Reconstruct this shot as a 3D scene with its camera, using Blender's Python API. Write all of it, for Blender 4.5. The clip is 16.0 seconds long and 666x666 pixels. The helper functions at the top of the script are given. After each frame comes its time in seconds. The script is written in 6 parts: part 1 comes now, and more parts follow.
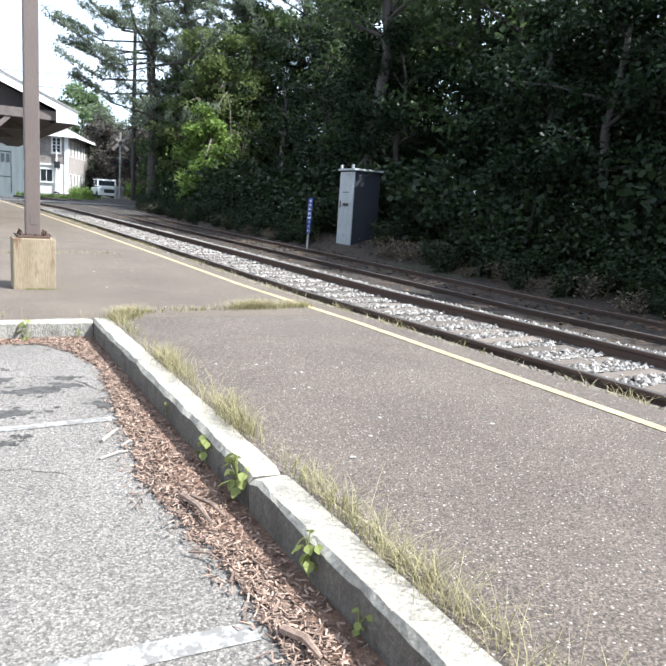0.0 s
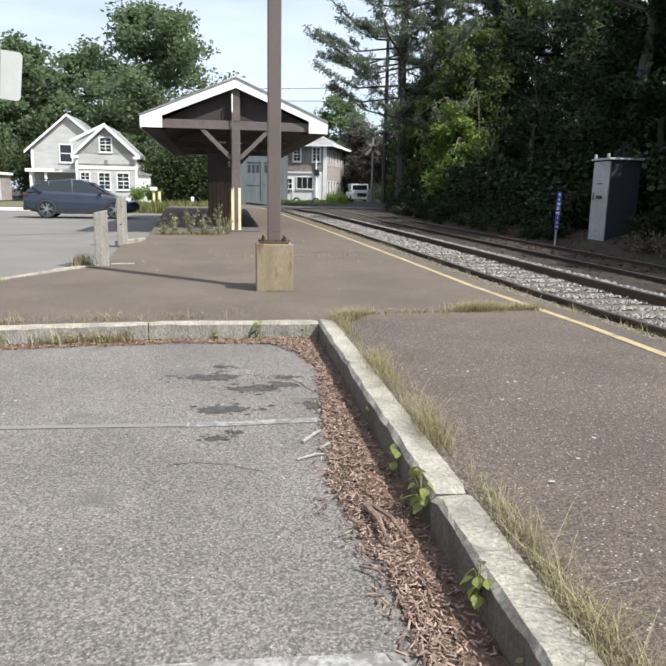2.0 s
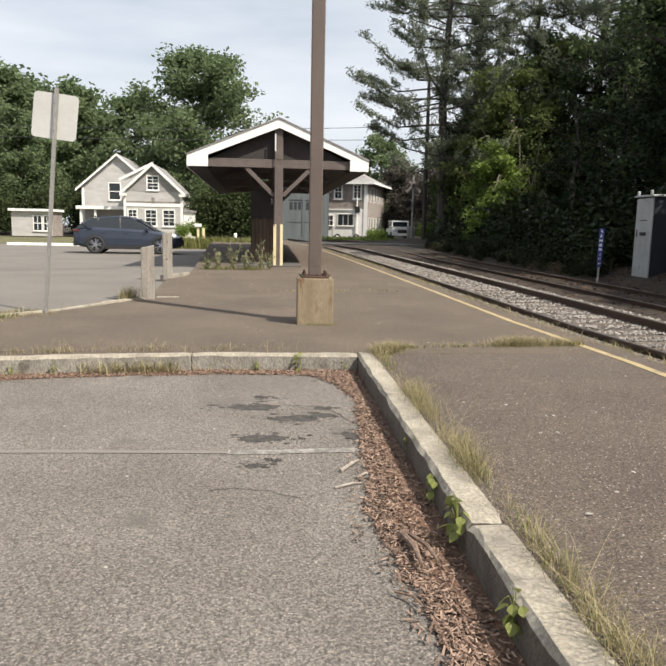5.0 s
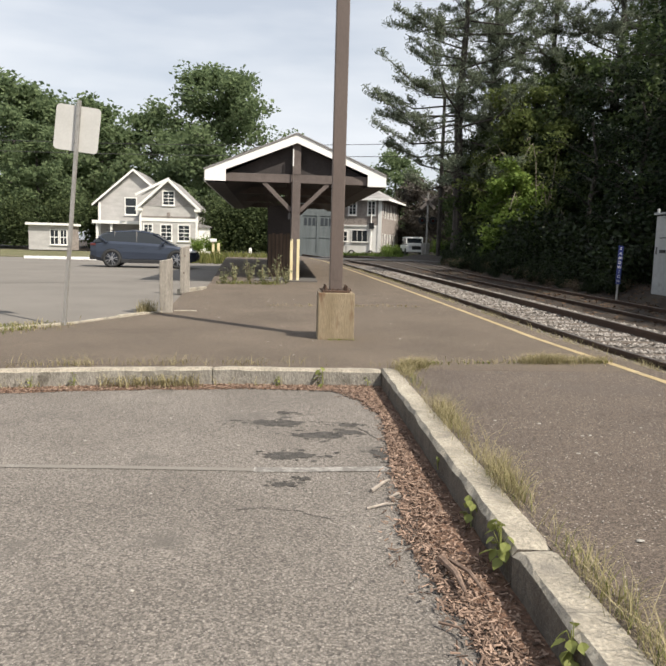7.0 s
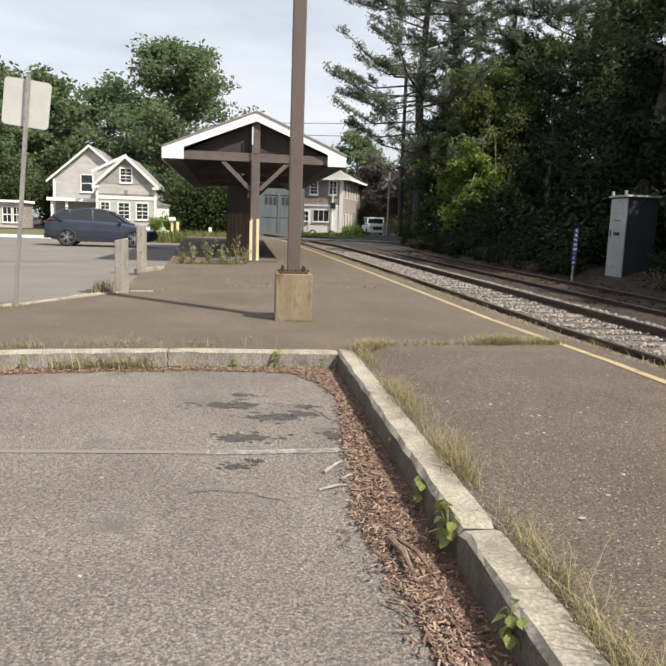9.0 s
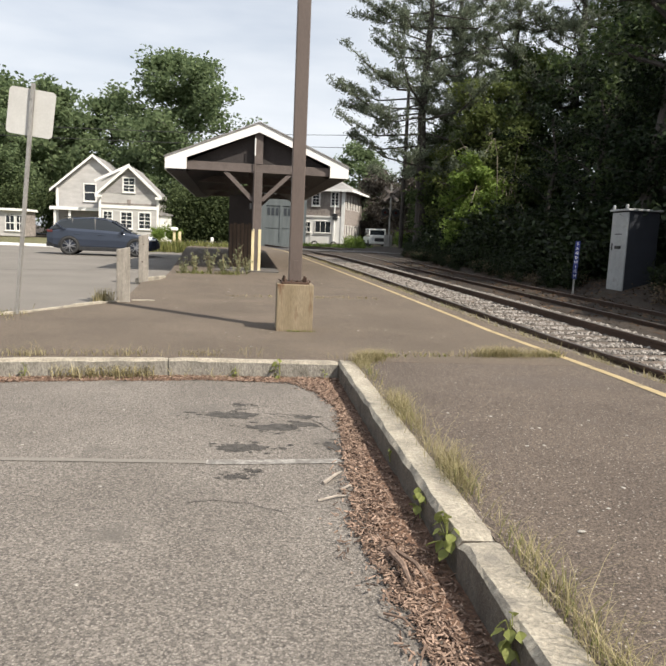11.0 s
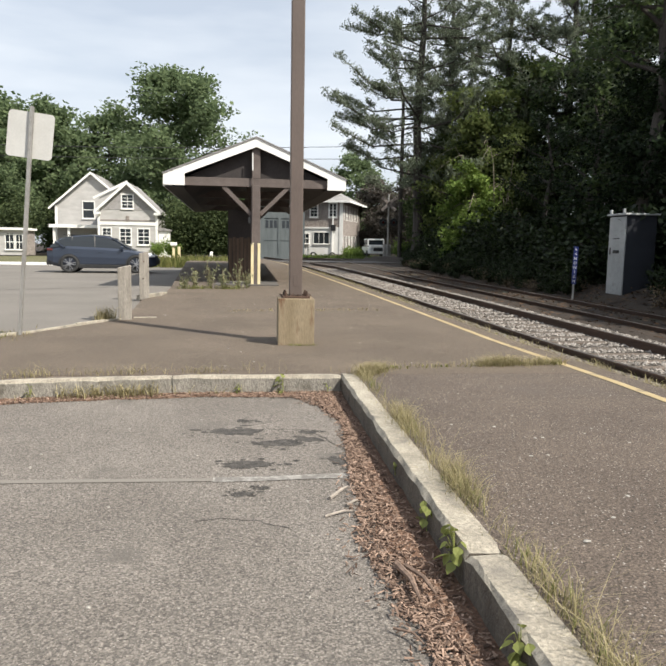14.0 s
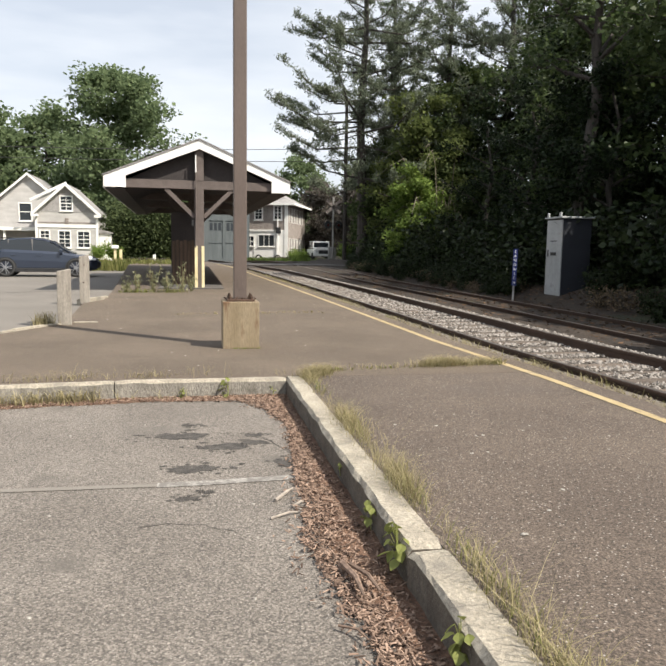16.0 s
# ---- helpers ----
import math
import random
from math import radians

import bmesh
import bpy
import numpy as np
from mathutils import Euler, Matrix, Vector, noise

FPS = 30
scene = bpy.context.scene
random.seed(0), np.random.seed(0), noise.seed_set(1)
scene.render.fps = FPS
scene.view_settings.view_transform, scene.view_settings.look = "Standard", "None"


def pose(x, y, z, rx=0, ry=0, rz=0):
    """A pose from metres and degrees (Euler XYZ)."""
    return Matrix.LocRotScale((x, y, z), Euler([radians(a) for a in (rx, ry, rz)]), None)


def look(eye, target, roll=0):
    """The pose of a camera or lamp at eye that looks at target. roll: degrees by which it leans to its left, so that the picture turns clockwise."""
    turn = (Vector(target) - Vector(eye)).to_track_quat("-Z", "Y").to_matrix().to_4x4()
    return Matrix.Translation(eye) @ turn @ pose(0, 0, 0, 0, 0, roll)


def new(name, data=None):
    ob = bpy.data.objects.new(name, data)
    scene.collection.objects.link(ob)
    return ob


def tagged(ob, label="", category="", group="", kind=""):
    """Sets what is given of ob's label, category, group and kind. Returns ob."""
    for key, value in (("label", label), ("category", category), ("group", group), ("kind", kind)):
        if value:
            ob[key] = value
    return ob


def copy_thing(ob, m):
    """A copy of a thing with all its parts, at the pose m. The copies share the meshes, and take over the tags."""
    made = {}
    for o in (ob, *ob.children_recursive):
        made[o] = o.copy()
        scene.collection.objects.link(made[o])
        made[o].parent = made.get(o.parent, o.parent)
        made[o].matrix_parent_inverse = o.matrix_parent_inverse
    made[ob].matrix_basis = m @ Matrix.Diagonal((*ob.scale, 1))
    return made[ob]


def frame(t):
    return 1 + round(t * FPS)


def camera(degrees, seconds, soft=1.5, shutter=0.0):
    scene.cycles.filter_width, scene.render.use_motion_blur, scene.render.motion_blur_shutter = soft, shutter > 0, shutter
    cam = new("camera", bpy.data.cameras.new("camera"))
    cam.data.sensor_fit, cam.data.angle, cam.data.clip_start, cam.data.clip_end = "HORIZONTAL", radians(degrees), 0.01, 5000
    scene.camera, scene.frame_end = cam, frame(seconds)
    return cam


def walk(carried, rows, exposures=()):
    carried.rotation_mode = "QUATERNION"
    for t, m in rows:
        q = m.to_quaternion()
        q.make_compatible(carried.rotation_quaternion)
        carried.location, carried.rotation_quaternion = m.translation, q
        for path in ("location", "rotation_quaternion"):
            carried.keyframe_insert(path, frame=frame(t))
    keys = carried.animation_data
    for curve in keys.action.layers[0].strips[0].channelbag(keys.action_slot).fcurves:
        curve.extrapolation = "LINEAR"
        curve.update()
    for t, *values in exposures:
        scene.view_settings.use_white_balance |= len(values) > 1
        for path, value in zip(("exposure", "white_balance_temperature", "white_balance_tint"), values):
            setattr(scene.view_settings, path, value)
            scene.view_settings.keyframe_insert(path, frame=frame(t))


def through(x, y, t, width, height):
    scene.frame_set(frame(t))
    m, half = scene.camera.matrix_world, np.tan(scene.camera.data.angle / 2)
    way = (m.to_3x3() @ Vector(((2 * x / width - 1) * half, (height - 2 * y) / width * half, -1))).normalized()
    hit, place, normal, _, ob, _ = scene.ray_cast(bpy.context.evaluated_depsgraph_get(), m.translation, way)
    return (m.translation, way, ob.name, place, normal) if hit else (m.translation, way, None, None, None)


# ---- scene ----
cam = camera(51.15, 16.0, soft=2.0)
PATH = [
    (0.0, pose(-0.233, -0.044, 1.155, 79.654, -3.792, -28.134)),
    (0.5, pose(-0.139, 0.013, 1.179, 82.047, -1.253, -21.736)),
    (1.0, pose(-0.039, 0.098, 1.199, 81.871, -1.170, -20.925)),
    (1.5, pose(0.059, 0.059, 1.173, 78.816, 0.615, -12.661)),
    (2.0, pose(0.060, 0.007, 1.183, 78.687, -1.036, -7.993)),
    (2.5, pose(-0.012, 0.024, 1.173, 79.981, -0.749, -8.754)),
    (3.0, pose(-0.028, 0.003, 1.163, 80.501, -0.641, -7.065)),
    (3.5, pose(0.030, -0.065, 1.175, 80.446, -1.867, -5.380)),
    (3.7, pose(0.044, -0.101, 1.176, 81.362, -0.062, -5.534)),
    (5.8, pose(0.052, -0.023, 1.159, 81.746, -2.116, -4.748)),
    (6.0, pose(0.032, 0.008, 1.140, 82.049, -1.520, -6.351)),
    (6.5, pose(-0.053, 0.050, 1.154, 83.939, -1.529, -6.209)),
    (7.0, pose(-0.043, 0.048, 1.142, 82.847, -1.498, -3.640)),
    (7.5, pose(-0.001, 0.030, 1.140, 82.408, -1.887, -3.412)),
    (8.0, pose(-0.006, 0.035, 1.153, 82.938, -2.562, -5.007)),
    (8.5, pose(0.007, 0.039, 1.159, 81.438, -1.972, -6.905)),
    (9.0, pose(0.004, 0.041, 1.158, 81.301, -1.929, -6.756)),
    (11.5, pose(0.006, 0.040, 1.155, 82.308, -2.663, -6.566)),
    (12.0, pose(-0.007, 0.032, 1.158, 81.917, -2.885, -6.518)),
    (12.5, pose(0.001, 0.039, 1.152, 80.126, -2.846, -8.296)),
    (13.0, pose(-0.010, 0.036, 1.173, 77.252, -3.325, -13.264)),
    (13.5, pose(-0.025, 0.004, 1.199, 78.727, -2.142, -4.477)),
    (14.0, pose(-0.007, 0.005, 1.192, 83.045, -0.977, -6.718)),
    (14.5, pose(-0.001, -0.015, 1.197, 83.160, -0.923, -9.939)),
    (15.0, pose(-0.001, -0.020, 1.197, 83.270, -0.889, -10.394)),
    (15.5, pose(0.001, -0.028, 1.198, 83.431, -1.023, -10.801)),
    (16.0, pose(0.002, -0.032, 1.197, 83.321, -0.867, -11.176)),
]
EXPOSURES = [(0.0, 1.6, 5500, 7), (1.0, 1.43, 5500, 7), (1.5, 1.05, 5600, 8), (2.0, 0.78, 5800, 8), (2.5, 0.72, 6100, 9), (3.5, 0.66, 6500, 10), (7.0, 0.56, 6500, 10),
             (9.0, 0.62, 6500, 10), (12.5, 0.64, 6500, 10), (13.3, 0.78, 6200, 9), (13.6, 0.74, 6150, 9), (14.0, 0.64, 6350, 9), (14.5, 0.68, 6500, 10), (15.0, 0.73, 6500, 10), (16.0, 0.75, 6500, 10)]
walk(cam, PATH, EXPOSURES)

# ---- world and sun ----
SUN_EL = 48.0
world = bpy.data.worlds.new("sky_world")
scene.world = world
world.use_nodes = True
wn, wl = world.node_tree.nodes, world.node_tree.links
wn.clear()
w_out = wn.new("ShaderNodeOutputWorld")
w_bg = wn.new("ShaderNodeBackground")
w_sky = wn.new("ShaderNodeTexSky")
w_sky.sky_type = "NISHITA"
w_sky.sun_disc = False
w_sky.sun_elevation = radians(SUN_EL)
w_sky.sun_rotation = radians(130)
w_sky.dust_density = 3.0
w_tc = wn.new("ShaderNodeTexCoord")
w_map = wn.new("ShaderNodeMapping")
w_map.inputs["Scale"].default_value = (1.5, 1.5, 7.0)
w_noise = wn.new("ShaderNodeTexNoise")
w_noise.inputs["Scale"].default_value = 1.6
w_noise.inputs["Detail"].default_value = 5
w_ramp = wn.new("ShaderNodeMapRange")
w_ramp.inputs["From Min"].default_value = 0.35
w_ramp.inputs["From Max"].default_value = 0.65
w_ramp.inputs["To Min"].default_value = 0.55
w_ramp.inputs["To Max"].default_value = 0.95
w_mix = wn.new("ShaderNodeMix")
w_mix.data_type = "RGBA"
w_mix.inputs["B"].default_value = (7.0, 7.3, 7.7, 1)
wl.new(w_tc.outputs["Generated"], w_map.inputs["Vector"])
wl.new(w_map.outputs["Vector"], w_noise.inputs["Vector"])
wl.new(w_noise.outputs["Fac"], w_ramp.inputs["Value"])
wl.new(w_ramp.outputs["Result"], w_mix.inputs["Factor"])
wl.new(w_sky.outputs["Color"], w_mix.inputs["A"])
wl.new(w_mix.outputs["Result"], w_bg.inputs["Color"])
w_bg.inputs["Strength"].default_value = 0.088
wl.new(w_bg.outputs["Background"], w_out.inputs["Surface"])

sun = new("sun", bpy.data.lights.new("sun", "SUN"))
sun.data.energy = 4.8
sun.data.angle = radians(0.6)
sun.data.color = (1.0, 0.93, 0.82)
sun.matrix_world = look((40 * 0.762, -40 * 0.648, 40 * math.tan(radians(SUN_EL))), (0, 0, 0))


# ---- materials ----
def node(nt, kind, **values):
    n = nt.nodes.new(kind)
    for k, v in values.items():
        n.inputs[k.replace("_", " ")].default_value = v
    return n


def surface(name, a, b, scale=3.0, rough=0.85, metal=0.0, fine=60.0, fine_amount=0.25, bump=0.3, bump_size=0.01,
            speck=None, speck_scale=90.0, speck_cut=0.16, stain=None, stain_scale=0.7, stain_cut=0.58,
            stretch=(1, 1, 1), world_space=False, vary=0.0, coat=0.0, pebbles=0.0, pebble_size=0.01):
    """Two colours in broad patches, fine grain, optional specks and stains, and relief."""
    m = bpy.data.materials.new(name)
    m.use_nodes = True
    nt = m.node_tree
    bsdf = nt.nodes["Principled BSDF"]
    bsdf.inputs["Metallic"].default_value = metal
    if coat:
        bsdf.inputs["Coat Weight"].default_value = coat
        bsdf.inputs["Coat Roughness"].default_value = 0.08
    if world_space:
        src = nt.nodes.new("ShaderNodeNewGeometry").outputs["Position"]
    else:
        src = nt.nodes.new("ShaderNodeTexCoord").outputs["Object"]
    mp = node(nt, "ShaderNodeMapping", Scale=stretch)
    nt.links.new(src, mp.inputs["Vector"])
    vec = mp.outputs["Vector"]

    def tex(s, detail=4.0):
        n = node(nt, "ShaderNodeTexNoise", Scale=s, Detail=detail, Roughness=0.6)
        nt.links.new(vec, n.inputs["Vector"])
        return n.outputs["Fac"]

    def span(value, lo, hi, to0=0.0, to1=1.0):
        n = node(nt, "ShaderNodeMapRange")
        for k, v in (("From Min", lo), ("From Max", hi), ("To Min", to0), ("To Max", to1)):
            n.inputs[k].default_value = v
        nt.links.new(value, n.inputs["Value"])
        return n.outputs["Result"]

    def mix(fac, x, y, mode="MIX"):
        n = nt.nodes.new("ShaderNodeMix")
        n.data_type, n.blend_type = "RGBA", mode
        for sock, v in ((n.inputs["Factor"], fac), (n.inputs["A"], x), (n.inputs["B"], y)):
            if isinstance(v, (int, float)):
                sock.default_value = v
            elif isinstance(v, tuple):
                sock.default_value = (*v, 1)
            else:
                nt.links.new(v, sock)
        return n.outputs["Result"]

    col = mix(span(tex(scale), 0.35, 0.65), a, b)
    grain = tex(fine, 6.0)
    dark = tuple(c * (1 - fine_amount) for c in (1, 1, 1))
    light = tuple(1 + fine_amount * 0.8 for _ in range(3))
    col = mix(1.0, col, mix(span(grain, 0.3, 0.7), dark, light), "MULTIPLY")
    if pebbles:
        pv = node(nt, "ShaderNodeTexVoronoi", Scale=1 / pebble_size)
        nt.links.new(vec, pv.inputs["Vector"])
        sep = nt.nodes.new("ShaderNodeSeparateColor")
        nt.links.new(pv.outputs["Color"], sep.inputs["Color"])
        k = mix(span(sep.outputs["Red"], 0, 1), (1 - pebbles,) * 3, (1 + pebbles,) * 3)
        col = mix(1.0, col, k, "MULTIPLY")
        gaps = mix(span(pv.outputs["Distance"], 0.45, 0.75), (1.0, 1.0, 1.0), (1 - 0.6 * pebbles,) * 3)
        col = mix(1.0, col, gaps, "MULTIPLY")
    if stain:
        col = mix(span(tex(stain_scale, 6.0), stain_cut, stain_cut + 0.1), col, stain)
    if speck:
        v = node(nt, "ShaderNodeTexVoronoi", Scale=speck_scale)
        nt.links.new(vec, v.inputs["Vector"])
        col = mix(span(v.outputs["Distance"], speck_cut, speck_cut + 0.08, 0.8, 0.0), col, speck)
    if vary:
        info = nt.nodes.new("ShaderNodeObjectInfo")
        k = span(info.outputs["Random"], 0, 1, 1 - vary, 1 + vary)
        hsv = node(nt, "ShaderNodeHueSaturation")
        nt.links.new(k, hsv.inputs["Value"])
        nt.links.new(col, hsv.inputs["Color"])
        col = hsv.outputs["Color"]
    nt.links.new(col, bsdf.inputs["Base Color"])
    nt.links.new(span(grain, 0.2, 0.8, rough - 0.07, min(1, rough + 0.07)), bsdf.inputs["Roughness"])
    if bump:
        bp = node(nt, "ShaderNodeBump", Strength=bump, Distance=bump_size)
        nt.links.new(grain, bp.inputs["Height"])
        nt.links.new(bp.outputs["Normal"], bsdf.inputs["Normal"])
    return m


def leafy(name, dark, light, through=0.35, rough=0.55, gloss=0.15):
    m = bpy.data.materials.new(name)
    m.use_nodes = True
    nt = m.node_tree
    bsdf = nt.nodes["Principled BSDF"]
    out = nt.nodes["Material Output"]
    geo = nt.nodes.new("ShaderNodeNewGeometry")
    ramp = nt.nodes.new("ShaderNodeMix")
    ramp.data_type = "RGBA"
    ramp.inputs["A"].default_value = (*dark, 1)
    ramp.inputs["B"].default_value = (*light, 1)
    nt.links.new(geo.outputs["Random Per Island"], ramp.inputs["Factor"])
    nt.links.new(ramp.outputs["Result"], bsdf.inputs["Base Color"])
    bsdf.inputs["Roughness"].default_value = rough
    bsdf.inputs["Specular IOR Level"].default_value = gloss
    tr = nt.nodes.new("ShaderNodeBsdfTranslucent")
    nt.links.new(ramp.outputs["Result"], tr.inputs["Color"])
    mx = node(nt, "ShaderNodeMixShader", Fac=through)
    nt.links.new(bsdf.outputs["BSDF"], mx.inputs[1])
    nt.links.new(tr.outputs["BSDF"], mx.inputs[2])
    nt.links.new(mx.outputs["Shader"], out.inputs["Surface"])
    return m


def glassy(name, tint, rough=0.08):
    m = bpy.data.materials.new(name)
    m.use_nodes = True
    b = m.node_tree.nodes["Principled BSDF"]
    b.inputs["Base Color"].default_value = (*tint, 1)
    b.inputs["Roughness"].default_value = rough
    b.inputs["Specular IOR Level"].default_value = 0.6
    return m


M_PLATFORM = surface("platform_asphalt", (0.099, 0.076, 0.06), (0.126, 0.098, 0.077), 1.2, 0.9, fine=95, fine_amount=0.4, bump=0.8, bump_size=0.012,
                     speck=(0.46, 0.42, 0.38), speck_scale=38, speck_cut=0.11, pebbles=0.55, pebble_size=0.008, stain=(0.092, 0.073, 0.06), stain_scale=0.55, world_space=True)
M_LOT = surface("lot_asphalt", (0.162, 0.142, 0.123), (0.214, 0.19, 0.166), 0.9, 0.92, fine=64, fine_amount=0.42, bump=1.0, bump_size=0.015,
                speck=(0.4, 0.365, 0.33), speck_scale=48, speck_cut=0.1, pebbles=0.45, pebble_size=0.008, stain=(0.126, 0.112, 0.098), stain_scale=1.3, world_space=True)
M_UPPER = surface("upper_lot_asphalt", (0.14, 0.127, 0.111), (0.172, 0.156, 0.138), 0.5, 0.92, fine=50, fine_amount=0.2, bump=0.4, world_space=True)
M_ROAD = surface("road_asphalt", (0.085, 0.078, 0.07), (0.11, 0.1, 0.092), 0.6, 0.92, fine=40, fine_amount=0.25, world_space=True)
M_SOIL = surface("soil", (0.02, 0.014, 0.01), (0.042, 0.029, 0.019), 1.5, 0.95, fine=25, fine_amount=0.4, bump=0.8, bump_size=0.03,
                 stain=(0.025, 0.03, 0.012), stain_scale=0.3, world_space=True)
M_BEDDARK = surface("siding_cinder", (0.06, 0.057, 0.055), (0.1, 0.095, 0.091), 1.5, 0.95, fine=45, fine_amount=0.5, bump=0.9, bump_size=0.03,
                    speck=(0.2, 0.19, 0.18), speck_scale=30, speck_cut=0.12, world_space=True)
M_BED = surface("ballast_bed", (0.1, 0.088, 0.078), (0.17, 0.152, 0.135), 1.0, 0.95, fine=30, fine_amount=0.55, bump=1.0, bump_size=0.03, world_space=True)
M_GRAVEL = surface("verge_gravel", (0.13, 0.11, 0.09), (0.19, 0.165, 0.135), 2.0, 0.95, fine=60, fine_amount=0.45, bump=0.9, bump_size=0.02, world_space=True)
M_RAIL = surface("rusty_rail", (0.055, 0.035, 0.025), (0.085, 0.052, 0.036), 4.0, 0.75, metal=0.3, fine=70, fine_amount=0.3, stretch=(1, 0.1, 1))
M_RAILTOP = surface("worn_rail_head", (0.19, 0.165, 0.15), (0.26, 0.235, 0.215), 3.0, 0.42, metal=0.8, fine=60, fine_amount=0.15, bump=0.1, stretch=(1, 0.1, 1))
M_TIE = surface("tie_timber", (0.085, 0.066, 0.052), (0.15, 0.12, 0.096), 3.0, 0.92, fine=40, fine_amount=0.4, stretch=(1, 8, 8), vary=0.25)
M_KERBTOP = surface("pale_granite", (0.275, 0.245, 0.195), (0.39, 0.35, 0.282), 5.0, 0.88, fine=55, fine_amount=0.35, bump=0.9, bump_size=0.012,
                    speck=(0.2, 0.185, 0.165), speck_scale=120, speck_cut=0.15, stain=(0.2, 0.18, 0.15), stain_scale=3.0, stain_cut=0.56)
# Side-run kerb face: shade put into a dark base colour, grime stains on top.
M_KERB = surface("shaded_grimy_granite", (0.085, 0.07, 0.054), (0.14, 0.118, 0.092), 5.0, 0.88, fine=55, fine_amount=0.35, bump=0.9, bump_size=0.012,
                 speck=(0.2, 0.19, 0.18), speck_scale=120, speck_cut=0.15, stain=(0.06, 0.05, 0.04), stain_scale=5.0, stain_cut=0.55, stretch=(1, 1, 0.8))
# Far-run kerb face: same stone, coloured lighter for the sun on it.
M_KERBFRONT = surface("sunlit_weathered_kerb", (0.18, 0.165, 0.14), (0.27, 0.25, 0.215), 6.0, 0.9, fine=55, fine_amount=0.35, bump=0.9, bump_size=0.012,
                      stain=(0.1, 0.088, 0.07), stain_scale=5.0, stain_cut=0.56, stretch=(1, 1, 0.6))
M_PLATFORMN = surface("dusty_platform_asphalt", (0.1, 0.077, 0.057), (0.134, 0.104, 0.078), 0.8, 0.92, fine=80, fine_amount=0.35, bump=0.8, bump_size=0.012,
                      speck=(0.34, 0.3, 0.25), speck_scale=30, speck_cut=0.07, pebbles=0.3, pebble_size=0.008, stain=(0.095, 0.073, 0.056), stain_scale=0.7, world_space=True)
M_CONC = surface("stained_concrete", (0.195, 0.15, 0.092), (0.265, 0.212, 0.14), 2.2, 0.9, fine=45, fine_amount=0.25, bump=0.5,
                 stain=(0.12, 0.06, 0.03), stain_scale=4.0, stain_cut=0.56, stretch=(1.8, 1.8, 0.3))
M_STEEL = surface("brown_steel", (0.105, 0.08, 0.068), (0.135, 0.104, 0.09), 1.3, 0.55, metal=0.15, fine=50, fine_amount=0.12, bump=0.15, stretch=(1, 1, 0.3))
M_RUST = surface("rusted_plate", (0.06, 0.04, 0.03), (0.11, 0.066, 0.046), 6.0, 0.85, metal=0.3, fine=70, fine_amount=0.35, bump=0.6)
M_YELLOW = surface("yellow_line_paint", (0.33, 0.255, 0.13), (0.41, 0.325, 0.18), 3.0, 0.8, fine=60, fine_amount=0.18, stain=(0.2, 0.16, 0.1), stain_scale=6.0, stain_cut=0.55, world_space=True)
M_WHITELINE = surface("worn_white_line", (0.2, 0.188, 0.17), (0.33, 0.313, 0.288), 6.0, 0.85, fine=60, fine_amount=0.4, stain=(0.15, 0.138, 0.125), stain_scale=22.0, stain_cut=0.47, world_space=True)
M_FADED = surface("vanishing_line", (0.172, 0.157, 0.137), (0.222, 0.205, 0.182), 6.0, 0.88, fine=70, fine_amount=0.5, stain=(0.18, 0.163, 0.142), stain_scale=9.0, stain_cut=0.41, world_space=True)
M_PATCH = surface("tar_patch", (0.045, 0.041, 0.037), (0.08, 0.074, 0.067), 9.0, 0.85, fine=70, fine_amount=0.4, world_space=True)
M_WOODPOST = surface("weathered_timber", (0.22, 0.198, 0.168), (0.32, 0.29, 0.25), 4.0, 0.9, fine=30, fine_amount=0.35, bump=0.7, stretch=(6, 6, 0.6))
M_BROWNWOOD = surface("brown_painted_timber", (0.093, 0.074, 0.066), (0.125, 0.1, 0.09), 2.0, 0.75, fine=35, fine_amount=0.2, bump=0.3, stretch=(2, 2, 2))
# Shelter brown with the shade under the roof put into its colour.
M_CEIL = surface("shade_dark_brown", (0.03, 0.025, 0.024), (0.046, 0.038, 0.036), 2.0, 0.85, fine=25, fine_amount=0.25)
M_WHITE = surface("white_trim_paint", (0.76, 0.75, 0.71), (0.82, 0.81, 0.78), 1.5, 0.7, fine=30, fine_amount=0.06, bump=0.15, stain=(0.62, 0.6, 0.55), stain_scale=2.0, stain_cut=0.66)
M_ROOF = surface("grey_shingle_roof", (0.2, 0.19, 0.185), (0.28, 0.27, 0.26), 1.0, 0.9, fine=18, fine_amount=0.3, bump=0.5)
M_CREAM = surface("cream_guard_paint", (0.62, 0.52, 0.3), (0.72, 0.63, 0.4), 3.0, 0.7, fine=40, fine_amount=0.12)
M_PANEL = surface("dark_bench_timber", (0.075, 0.05, 0.036), (0.13, 0.088, 0.06), 3.0, 0.85, fine=30, fine_amount=0.3, stretch=(5, 5, 0.5), vary=0.3)
M_SIDING = surface("pale_shingle_siding", (0.39, 0.375, 0.36), (0.49, 0.475, 0.455), 0.8, 0.85, fine=7, fine_amount=0.12, bump=0.4, bump_size=0.02, stretch=(1, 1, 3))
M_GREYSIDE = surface("weathered_shingle", (0.2, 0.17, 0.15), (0.33, 0.29, 0.265), 2.2, 0.9, fine=7, fine_amount=0.5, bump=0.6, bump_size=0.02, stretch=(1, 1, 2.5))
M_GABLE = surface("grey_gable_shingle", (0.27, 0.255, 0.25), (0.36, 0.345, 0.335), 2.0, 0.9, fine=8, fine_amount=0.3, bump=0.5, bump_size=0.02, stretch=(1, 1, 2.5))
